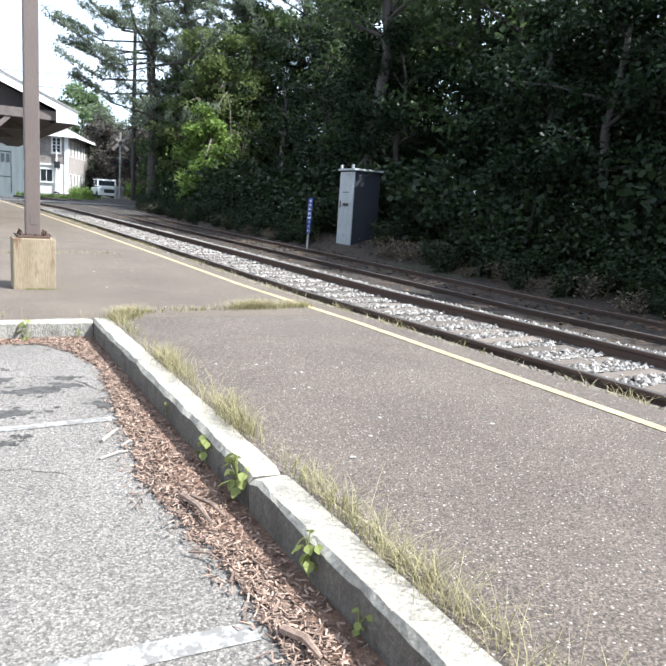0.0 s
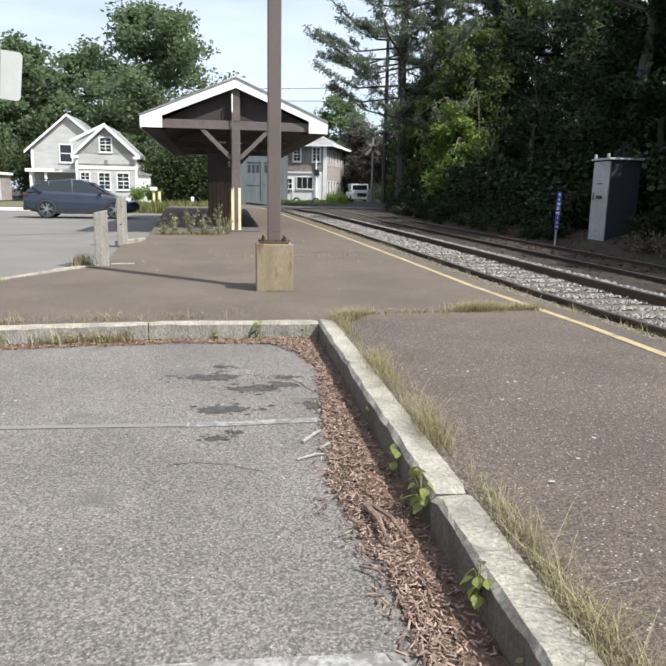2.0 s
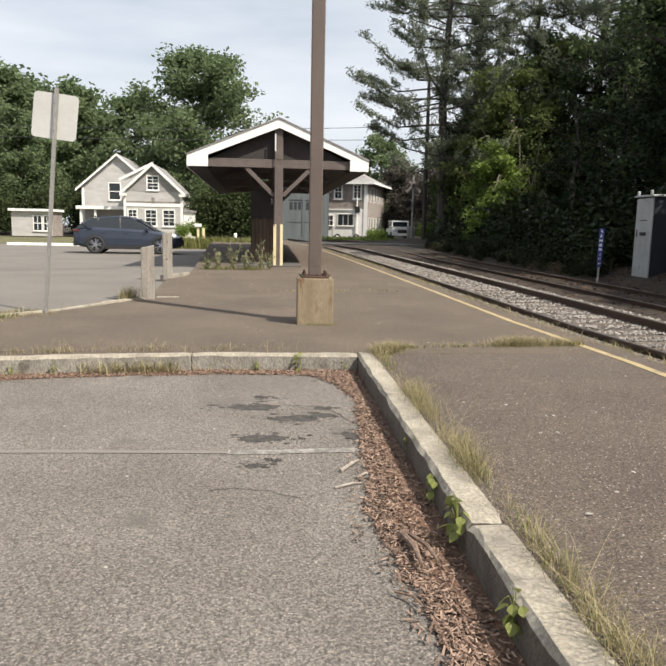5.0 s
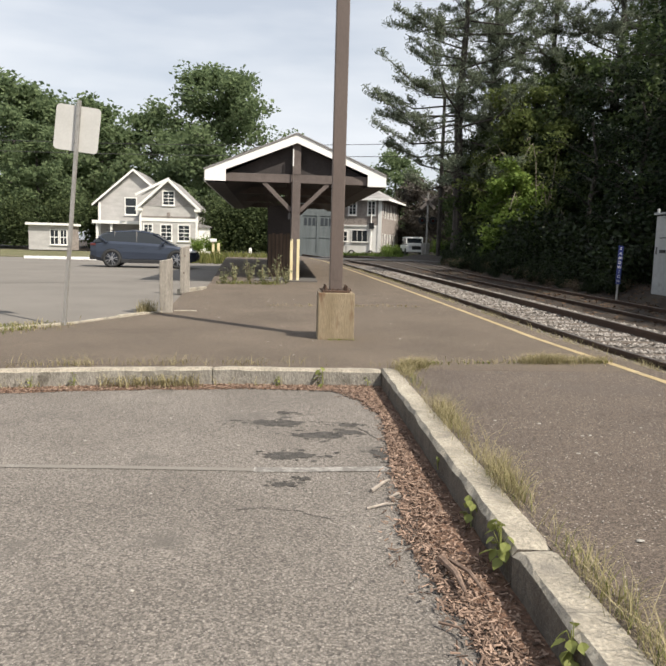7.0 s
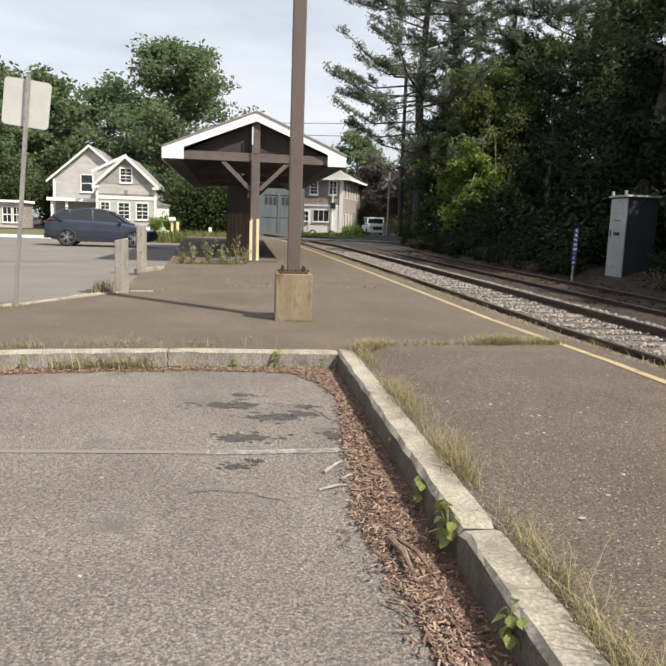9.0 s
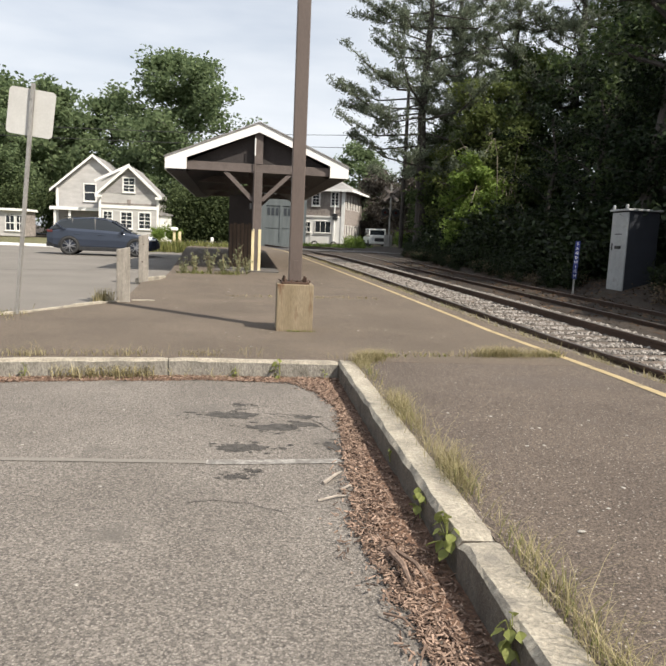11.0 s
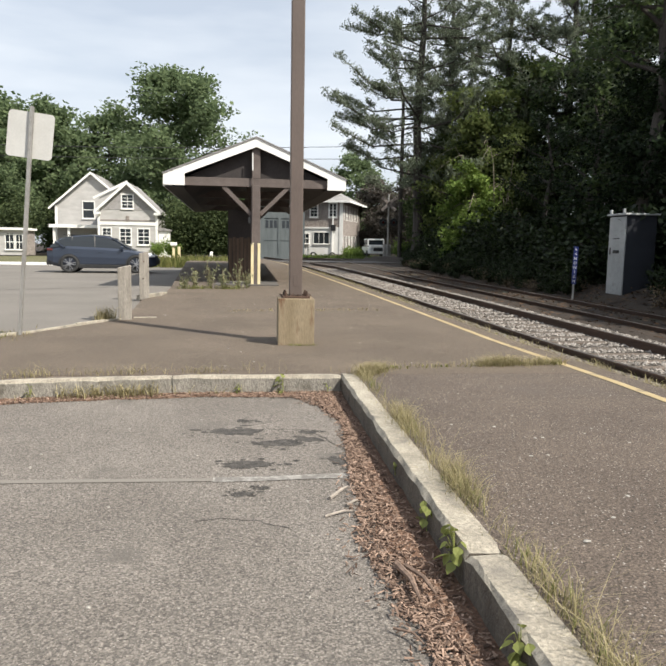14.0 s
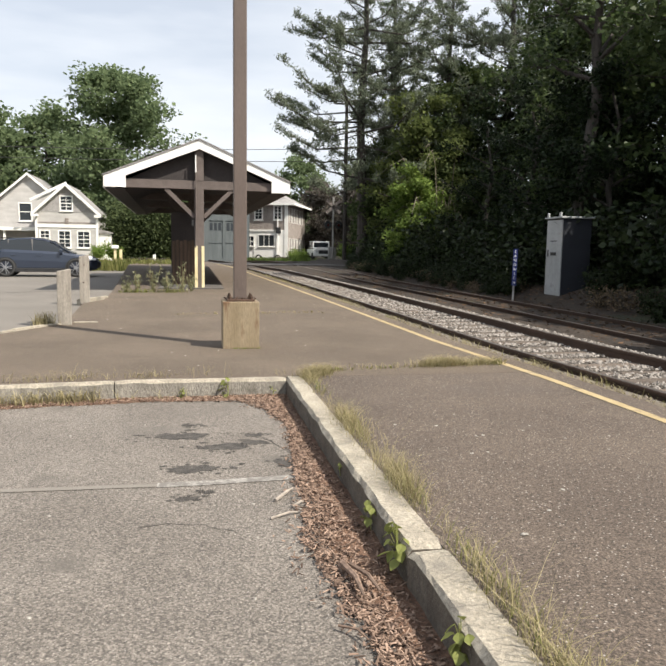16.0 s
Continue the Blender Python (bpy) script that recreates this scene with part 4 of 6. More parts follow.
def warehouse():
    t = thing("warehouse", "blue-grey boarded warehouse with tall doors", "warehouse", pose(0, 64, 0.4))
    x0, x1, top = 0.2, 4.9, 5.6
    part("front_wall", sheet(rect(x0, x1, -0.5, top), [rect(1.25, 2.5, 0.05, 3.4), rect(2.75, 4.0, 0.05, 3.4)], 0.2), M_BLUEWALL, t)
    for x in (1.25, 2.75):
        d = part("door", boxed(x, x + 1.25, 0.06, 0.12, 0.05, 3.4), M_BLUEWALL, t, "tall blue-grey door leaf")
        for i in range(3):
            part("light", boxed(x + 0.12 + i * 0.38, x + 0.36 + i * 0.38, 0.03, 0.065, 2.55, 3.2), M_GLASS, d)
        part("door_rail", boxed(x + 0.05, x + 1.2, 0.02, 0.06, 1.4, 1.5), M_BLUEWALL, d)
    part("side_wall", boxed(x1 - 0.2, x1, 0.2, 6, -0.5, top), M_BLUEWALL, t)
    part("side_wall", boxed(x0, x0 + 0.2, 0.2, 6, -0.5, top), M_BLUEWALL, t)
    part("roof", boxed(x0 - 0.3, x1 + 0.3, -0.3, 6.3, top, top + 0.2), M_ROOF, t, "flat grey roof")


warehouse()


def shed():
    t = thing("roadside_shed", "low grey shed with a white flat roof edge", "shed", pose(-20.6, 62, 0.45))
    part("wall", sheet(rect(-1.75, 1.6, -0.3, 1.8), [rect(0.1, 0.75, 0.2, 1.5), rect(0.95, 1.45, 0.2, 1.4)], 0.15), M_SIDING, t)
    part("roof", boxed(-1.9, 1.8, -0.3, 3, 1.8, 2.0), M_WHITE, t, "white flat roof")
    for a, b in ((0.1, 0.75), (0.95, 1.45)):
        window(t, a, b, 0.2, 1.4, 0, cols=2, rows=2, frame_w=0.06)
    part("side_wall", boxed(-1.75, -1.6, 0.15, 3, -0.3, 1.8), M_GREYSIDE, t)
    part("side_wall", boxed(1.45, 1.6, 0.15, 3, -0.3, 1.8), M_GREYSIDE, t)


shed()


# ---- vehicles ----
def wheel(parent, x, y, r, w, side):
    bm = bmesh.new()
    prof = [(r * 0.7, -w / 2), (r * 0.93, -w / 2), (r, -w * 0.36), (r, w * 0.36), (r * 0.93, w / 2), (r * 0.7, w / 2)]
    n = 28
    ring = [[bm.verts.new((pr * math.cos(a), py, pr * math.sin(a))) for pr, py in prof] for a in [2 * math.pi * i / n for i in range(n)]]
    for i in range(n):
        a, b = ring[i], ring[(i + 1) % n]
        for k in range(6):
            bm.faces.new((a[k], a[(k + 1) % 6], b[(k + 1) % 6], b[k]))
    wh = new("wheel")
    wh.parent = parent
    wh.location = (x, y, r)
    part("tyre", bm, M_TYRE, wh, smooth=True)
    bm = bmesh.new()
    yo = side * w * 0.36
    rod(bm, (0, yo - side * 0.06, 0), (0, yo - side * 0.05, 0), r * 0.7, n=24)
    part("brake_disc", bm, M_BLACK, wh)
    bm = bmesh.new()
    for i in range(10):
        a = 2 * math.pi * (i // 2) / 5 + (0.2 if i % 2 else -0.2)
        beam(bm, (0.04 * math.cos(a), yo, 0.04 * math.sin(a)), (r * 0.7 * math.cos(a * 1.0), yo, r * 0.7 * math.sin(a)), 0.022, 0.03)
    rod(bm, (0, yo - side * 0.03, 0), (0, yo + side * 0.012, 0), 0.07, n=12)
    part("rim", bm, M_ALLOY, wh, "five-spoke alloy rim")


def loft(sections):
    """A closed body from cross-sections: each (x, [(y, z), ...]) mirrored over y."""
    bm = bmesh.new()
    rings = []
    for x, half in sections:
        pts = [(x, y, z) for y, z in half] + [(x, -y, z) for y, z in reversed(half)]
        rings.append([bm.verts.new(p) for p in pts])
    n = len(rings[0])
    for a, b in zip(rings, rings[1:]):
        for k in range(n):
            bm.faces.new((a[k], a[(k + 1) % n], b[(k + 1) % n], b[k]))
    bm.faces.new(rings[0])
    bm.faces.new(rings[-1])
    return bm


def suv():
    t = thing("parked_suv", "dark blue-grey compact SUV parked on the lot", "car", pose(-6.05, 30.3, 0.02, 0, 0, 5) @ Matrix.Scale(0.96, 4))
    belt = interp([(-2.25, 1.04), (-1.5, 1.12), (0.3, 1.06), (1.0, 1.0), (1.9, 0.89), (2.2, 0.76), (2.28, 0.62)])
    secs = []
    for x in (-2.27, -2.2, -2.0, -1.76, -1.4, -1.04, -0.5, 0, 0.5, 1.0, 1.36, 1.7, 2.0, 2.18, 2.28):
        hw = float(np.interp(x, [-2.27, -2.0, -1.4, 1.3, 1.9, 2.18, 2.28], [0.74, 0.86, 0.92, 0.92, 0.88, 0.74, 0.56]))
        low = float(np.interp(x, [-2.27, -2.0, -1.7, 1.7, 2.1, 2.28], [0.42, 0.3, 0.24, 0.24, 0.28, 0.4]))
        b = belt(x)
        secs.append((x, [(0.02, low), (hw * 0.9, low), (hw, low + 0.14), (hw, (low + b) / 2), (hw * 0.985, b - 0.1), (hw * 0.92, b), (0.02, b + 0.015)]))
    part("body", loft(secs), M_CAR, t, "metallic blue-grey painted body", smooth=False)
    roof = interp([(-2.1, 1.12), (-1.75, 1.42), (-1.2, 1.55), (-0.4, 1.6), (0.1, 1.57), (0.5, 1.42), (1.2, 0.99)])
    gsec = []
    for x in (-2.12, -1.95, -1.72, -1.2, -0.4, 0.2, 0.6, 0.95, 1.3):
        z = roof(x)
        b = belt(x) - 0.02
        tw = 0.84 - 0.2 * (z - b) / 0.7
        gsec.append((x, [(0.02, b), (0.85, b), (0.85 * 0.5 + tw * 0.5, (b + z) / 2), (tw, z - 0.06), (tw - 0.08, z), (0.02, z + 0.015)]))
    part("cabin", loft(gsec), M_GLASS, t, "dark tinted cabin glass")
    rsec = []
    for x in (-1.98, -1.75, -1.2, -0.4, 0.15, 0.42):
        z = roof(x) + 0.012
        rsec.append((x, [(0.02, z - 0.07), (0.66, z - 0.075), (0.685, z - 0.055), (0.62, z + 0.004), (0.02, z + 0.02)]))
    part("roof_panel", loft(rsec), M_CAR, t)
    for s in (-1, 1):
        for xa, za, xb, zb in ((0.36, 1.5, 1.16, 1.0), (-0.35, 1.55, -0.3, 0.98), (-1.25, 1.52, -1.2, 1.0), (-1.85, 1.3, -1.5, 1.04)):
            bm = bmesh.new()
            beam(bm, (xa, s * 0.68, za), (xb, s * 0.845, zb), 0.06 if xa > -1.5 else 0.3, 0.05)
            part("pillar", bm, M_CAR if abs(xa) > 1.5 or xa > 0.3 else M_BLACK, t)
        part("mirror", boxed(0.72, 0.86, *sorted((s * 0.9, s * 1.06)), 1.0, 1.14, 0.03), M_CAR, t)
        part("headlight", boxed(1.88, 2.16, *sorted((s * 0.6, s * 0.855)), 0.7, 0.79, 0.02), M_LENS, t, "clear headlight lens")
        part("tail_light", boxed(-2.26, -2.02, *sorted((s * 0.62, s * 0.85)), 0.92, 1.02, 0.02), M_REDLENS, t, "dark red tail light")
        part("sill_cladding", boxed(-1.0, 1.0, *sorted((s * 0.86, s * 0.935)), 0.2, 0.36, 0.02), M_BLACK, t)
        for x in (-1.36, 1.36):
            bm = bmesh.new()
            n = 16
            for i in range(n):
                a0, a1 = math.pi * i / n, math.pi * (i + 1) / n
                q = [(x + rr * math.cos(a), s * yy, 0.36 + rr * math.sin(a)) for a in (a0, a1) for rr, yy in ((0.37, 0.925), (0.44, 0.93))]
                vs = [bm.verts.new(p) for p in (q[0], q[1], q[3], q[2])]
                bm.faces.new(vs)
            r = bmesh.ops.extrude_face_region(bm, geom=bm.faces[:])
            bmesh.ops.translate(bm, vec=(0, -s * 0.1, 0), verts=[v for v in r["geom"] if isinstance(v, bmesh.types.BMVert)])
            part("wheel_arch", bm, M_BLACK, t)
            wheel(t, x, s * 0.84, 0.385, 0.24, s)
        part("roof_rail", boxed(-1.6, 0.1, *sorted((s * 0.6, s * 0.63)), 1.57, 1.6, 0.008), M_BLACK, t)
        part("door_handle", boxed(-0.2, 0.02, *sorted((s * 0.9, s * 0.935)), 0.86, 0.895, 0.01), M_CAR, t)
        part("door_handle", boxed(-1.15, -0.93, *sorted((s * 0.9, s * 0.935)), 0.87, 0.905, 0.01), M_CAR, t)
    part("front_grille", boxed(2.2, 2.3, -0.45, 0.45, 0.4, 0.62, 0.02), M_BLACK, t)
    part("rear_bumper", boxed(-2.3, -2.1, -0.75, 0.75, 0.32, 0.52, 0.03), M_BLACK, t)


suv()


def jeep():
    t = thing("white_utility_vehicle", "old white off-road vehicle facing the tracks", "car", pose(10.6, 58, 0.37, 0, 0, 0))
    part("body", boxed(-0.85, 0.85, -0.2, 3.0, 0.45, 1.0, 0.05), M_TRUCK, t)
    part("hood", boxed(-0.66, 0.66, -0.3, 0.9, 0.9, 1.14, 0.05), M_TRUCK, t)
    part("windshield_frame", sheet(rect(-0.72, 0.72, 1.08, 1.66), [rect(-0.62, 0.62, 1.16, 1.56)], 0.06), M_TRUCK, t).location = (0, 0.9, 0)
    part("windshield", boxed(-0.62, 0.62, 0.92, 0.94, 1.16, 1.56), M_GLASS, t)
    part("top", boxed(-0.72, 0.72, 0.96, 2.8, 1.6, 1.68, 0.03), M_TRUCK, t)
    part("cabin", boxed(-0.7, 0.7, 1.0, 2.75, 1.0, 1.6), M_GLASS, t)
    part("grille", boxed(-0.4, 0.4, -0.28, -0.2, 0.62, 0.95, 0.02), M_BLACK, t)
    part("bumper", boxed(-0.88, 0.88, -0.42, -0.25, 0.42, 0.58, 0.02), M_TRUCK, t)
    for s in (-1, 1):
        part("headlight", rod(bmesh.new(), (s * 0.55, -0.3, 0.8), (s * 0.55, -0.2, 0.8), 0.1, n=12), M_LENS, t)
        part("fender", boxed(*sorted((s * 0.62, s * 0.92)), -0.2, 0.8, 0.85, 0.95, 0.03), M_TRUCK, t)
        part("mirror", boxed(*sorted((s * 0.9, s * 1.05)), 0.9, 0.95, 1.15, 1.35, 0.02), M_BLACK, t)
        for y in (0.25, 2.3):
            part("wheel", rod(bmesh.new(), (s * 0.65, y, 0.36), (s * 0.9, y, 0.36), 0.36, n=18), M_TYRE, t)


jeep()


# ---- railway equipment ----
def cabinet():
    t = thing("signal_cabinet", "tall galvanised signal cabinet in the shade by the siding", "cabinet", pose(11.3, 20.15, -0.04))
    w, d, h = 1.0, 0.98, 2.44
    part("body", boxed(0.03, w, 0.0, d, -0.2, h - 0.06, 0.012), M_BLUEDARK, t, "dark navy side panels")
    door = part("door", boxed(-0.012, 0.03, 0.02, d - 0.02, -0.1, h - 0.1, 0.008), M_GALV, t, "pale grey steel door")
    part("handle", boxed(-0.05, -0.012, 0.3, 0.62, 1.22, 1.32, 0.01), M_BLACK, door, "black latch handle")
    part("label_strip", boxed(-0.016, -0.012, 0.3, 0.7, 1.66, 1.69), M_BLACK, door)
    part("hinge_plate", boxed(-0.016, -0.012, 0.8, 0.88, 1.18, 1.4), M_BLACK, door)
    part("roof", boxed(-0.07, w + 0.06, -0.07, d + 0.06, h - 0.06, h, 0.012), M_GALV, t, "pale overhanging roof")
    for y in (0.1, d - 0.12):
        part("lifting_eye", boxed(-0.06, 0.0, y - 0.05, y + 0.05, h, h + 0.13, 0.02), M_GALV, t)


M_BLUEDARK = surface("navy_panel", (0.008, 0.01, 0.016), (0.012, 0.015, 0.022), 2.0, 0.75, fine=30, fine_amount=0.1, bump=0.1)
cabinet()


def station_marker():
    t = thing("station_marker", "narrow blue marker post with white vertical lettering", "sign", pose(10.14, 21.0, -0.05, 0, 1.0, -25))
    part("stake", boxed(-0.03, 0.03, 0.012, 0.05, -0.3, 1.36, 0.004), M_POLE, t)
    part("plate", boxed(-0.07, 0.07, -0.006, 0.01, 0.24, 1.42, 0.003), M_BLUE, t, "blue plate")
    for i, ch in enumerate("SANDWICH"):
        cu = bpy.data.curves.new("letter", "FONT")
        cu.body, cu.size, cu.align_x, cu.align_y, cu.extrude = ch, 0.115, "CENTER", "CENTER", 0.002
        ob = new("letter", cu)
        dg = bpy.context.evaluated_depsgraph_get()
        me = bpy.data.meshes.new_from_object(ob.evaluated_get(dg))
        bpy.data.objects.remove(ob)
        me.materials.clear()
        me.materials.append(M_WHITE)
        lo = new("letter", me)
        lo.parent = t
        lo.matrix_basis = pose(0, -0.01, 1.33 - i * 0.142, 90, 0, 0)


station_marker()


def crossing_signal():
    t = thing("crossing_signal", "level crossing mast with crossbuck and paired lamps", "railway signal", pose(10.75, 54.5, 0.35))
    part("mast", rod(bmesh.new(), (0, 0, -0.2), (0, 0, 5.1), 0.07, n=10), M_POLE, t)
    for a in (42, -42):
        part("crossbuck_blade", boxed(-0.75, 0.75, -0.1, -0.07, -0.11, 0.11, 0.004, turn=Matrix.Translation((0, 0, 4.35)) @ Matrix.Rotation(radians(a), 4, "Y")), M_GREYSIDE, t)
    part("lamp_arm", boxed(-0.5, 0.5, -0.06, -0.02, 2.9, 2.97), M_POLE, t)
    for x in (-0.42, 0.42):
        bm = bmesh.new()
        rod(bm, (x, -0.1, 2.93), (x, -0.06, 2.93), 0.31, n=20)
        b = part("lamp_backing", bm, M_BLACK, t, "round black lamp backing")
        part("lens", rod(bmesh.new(), (x, -0.13, 2.93), (x, -0.1, 2.93), 0.11, n=14), M_REDLENS, b, "unlit red lens")
        bm = bmesh.new()
        for i in range(8):
            a0 = math.pi * i / 7
            box(bm, x + 0.12 * math.cos(a0) - 0.03, x + 0.12 * math.cos(a0) + 0.03, -0.34, -0.1, 2.93 + 0.12 * math.sin(a0) - 0.01, 2.93 + 0.12 * math.sin(a0) + 0.01)
        part("hood", bm, M_BLACK, b)
    part("control_box", boxed(-0.3, 0.3, 0.15, 0.5, -0.1, 1.2, 0.02), M_POLE, t)


crossing_signal()


def utility_pole(x, y, h, r):
    t = thing("utility_pole", "tall weathered timber utility pole among branches", "utility pole", pose(x, y, 0.3))
    part("shaft", rod(bmesh.new(), (0, 0, -0.3), (0, 0, h), r, r * 0.7, 10), M_BARK, t)
    part("crossarm", boxed(-0.9, 0.9, -0.06, 0.06, h - 0.5, h - 0.38, 0.01), M_BARK, t)
    for dx in (-0.8, -0.4, 0.4, 0.8):
        part("insulator", rod(bmesh.new(), (dx, 0, h - 0.38), (dx, 0, h - 0.2), 0.045, 0.03), M_LENS, t)


utility_pole(10.95, 51, 12.0, 0.16)
utility_pole(-34, 53, 11.0, 0.16)


def wire(p, q, sag, label):
    vs, fs = [], []
    n = 24
    for i in range(n + 1):
        f = i / n
        c = Vector(p).lerp(Vector(q), f) - Vector((0, 0, sag * 4 * f * (1 - f)))
        for k in range(3):
            a = 2.094 * k
            vs.append((c.x, c.y + 0.022 * math.cos(a), c.z + 0.022 * math.sin(a)))
    for i in range(n):
        for k in range(3):
            a, b = i * 3 + k, i * 3 + (k + 1) % 3
            fs.append((a, b, b + 3, a + 3))
    tagged(raw("overhead_wire", vs, fs, M_WIRE), label, "cable", "wires over the road")


wire((10.95, 51, 8.7), (-34, 53, 8.3), 0.5, "thin overhead cable across the sky behind the shelter")
wire((10.95, 51, 7.75), (-34, 53, 7.4), 0.3, "thicker overhead cable across the sky behind the shelter")


# ---- trees ----
def tube(vs, fs, pts, radii, n=6):
    base = len(vs)
    for i, (p, r) in enumerate(zip(pts, radii)):
        d = (pts[min(i + 1, len(pts) - 1)] - pts[max(i - 1, 0)]).normalized()
        s = d.cross(Vector((0.3, 0.9, 0.2))).normalized()
        u = d.cross(s)
        for k in range(n):
            a = 2 * math.pi * k / n
            vs.append(tuple(p + (s * math.cos(a) + u * math.sin(a)) * r))
    for i in range(len(pts) - 1):
        for k in range(n):
            a, b = base + i * n + k, base + i * n + (k + 1) % n
            fs.append((a, b, b + n, a + n))


def blades(centres, normals_up, length, width, rng, spread=1.0):
    """Pointed leaves round the centres: one four-cornered leaf each."""
    n = len(centres)
    u = rng.normal(size=(n, 3)) * (1, 1, spread) + normals_up
    u /= np.linalg.norm(u, axis=1, keepdims=True)
    w = rng.normal(size=(n, 3))
    v = np.cross(u, w)
    v /= np.linalg.norm(v, axis=1, keepdims=True)
    ln = length * rng.uniform(0.6, 1.3, (n, 1))
    wd = width * rng.uniform(0.6, 1.3, (n, 1))
    q = np.stack([centres - u * ln / 2, centres + v * wd / 2 + u * ln * 0.05, centres + u * ln / 2, centres - v * wd / 2 + u * ln * 0.05], 1)
    f = np.arange(4 * n).reshape(n, 4)
    return q.reshape(-1, 3), f


def leaf_mesh(name, v, f, material):
    me = bpy.data.meshes.new(name)
    me.from_pydata(v.tolist(), [], f.tolist())
    me.materials.append(material)
    return me


def broadleaf(name, label, seed, h, spread, clear, leaves, leaf, material, lean=0.0, limbs=16, clump=0.75, droop=0.0):
    rng = np.random.default_rng(seed)
    t = thing(name, label, "tree", Matrix())
    vs, fs = [], []
    pts = [Vector((0.12 * math.sin(i * 1.7 + seed) * i * 0.3 + lean * i, 0.12 * math.cos(i * 2.1 + seed) * i * 0.3, -0.3 + (h * 0.92) * i / 6)) for i in range(7)]
    r0 = 0.022 * h
    tube(vs, fs, pts, [r0 * (1.25 if i == 0 else 1 - 0.13 * i) for i in range(7)], 8)
    trunk = leaf_mesh("trunk", np.array(vs), np.array(fs), M_BARK)
    trunk.shade_smooth()
    ob = new("trunk", trunk)
    ob.parent = t
    vs, fs, tips = [], [], []
    for i in range(limbs):
        f = clear + (0.98 - clear) * (i + rng.random()) / limbs
        k = min(f * 6, 5.99)
        a = pts[int(k)].lerp(pts[int(k) + 1], k - int(k))
        ang = i * 2.4 + rng.uniform(-0.4, 0.4)
        reach = spread * (1.0 - 0.75 * max(0, (f - 0.45) / 0.55) ** 1.6) * rng.uniform(0.7, 1.1) * (0.65 + 0.35 * min(1, (f - clear) / 0.25 + 0.4))
        up = h * 0.1 * rng.uniform(0.4, 1.5) - droop * reach
        b = a + Vector((math.cos(ang) * reach, math.sin(ang) * reach, up))
        m = a.lerp(b, 0.5) + Vector((rng.uniform(-0.3, 0.3), rng.uniform(-0.3, 0.3), rng.uniform(0, 0.4)))
        r = r0 * 0.4 * (1.1 - f * 0.6)
        tube(vs, fs, [a, m, b], [r, r * 0.6, r * 0.15], 5)
        tips += [(a.lerp(b, g), clump * (0.7 + 0.5 * g)) for g in (0.4, 0.65, 0.85, 1.0)]
        for j in range(3):
            g = 0.35 + 0.2 * j
            s = a.lerp(b, g)
            e = s + Vector((rng.uniform(-1, 1), rng.uniform(-1, 1), rng.uniform(-0.25, 0.7))) * reach * 0.42
            tube(vs, fs, [s, e], [r * 0.4, r * 0.1], 4)
            tips += [(e, clump), (s.lerp(e, 0.6), clump * 0.8)]
    lb = leaf_mesh("branching", np.array(vs), np.array(fs), M_BARK)
    ob = new("branching", lb)
    ob.parent = t
    idx = rng.integers(0, len(tips), leaves)
    c = np.array([tuple(tips[i][0]) for i in idx])
    sz = np.array([tips[i][1] for i in idx])[:, None]
    d = rng.normal(size=(leaves, 3))
    d /= np.linalg.norm(d, axis=1, keepdims=True)
    c = c + d * sz * spread * 0.36 * rng.random((leaves, 1)) ** 0.45 * (1, 1, 0.62)
    c[:, 2] = np.maximum(c[:, 2], 0.08)
    v, f = blades(c, np.array((0, 0, -0.15)), leaf, leaf * 0.6, rng, 0.6)
    ob = new("crown", leaf_mesh("crown", v, f, material))
    ob.parent = t
    return t


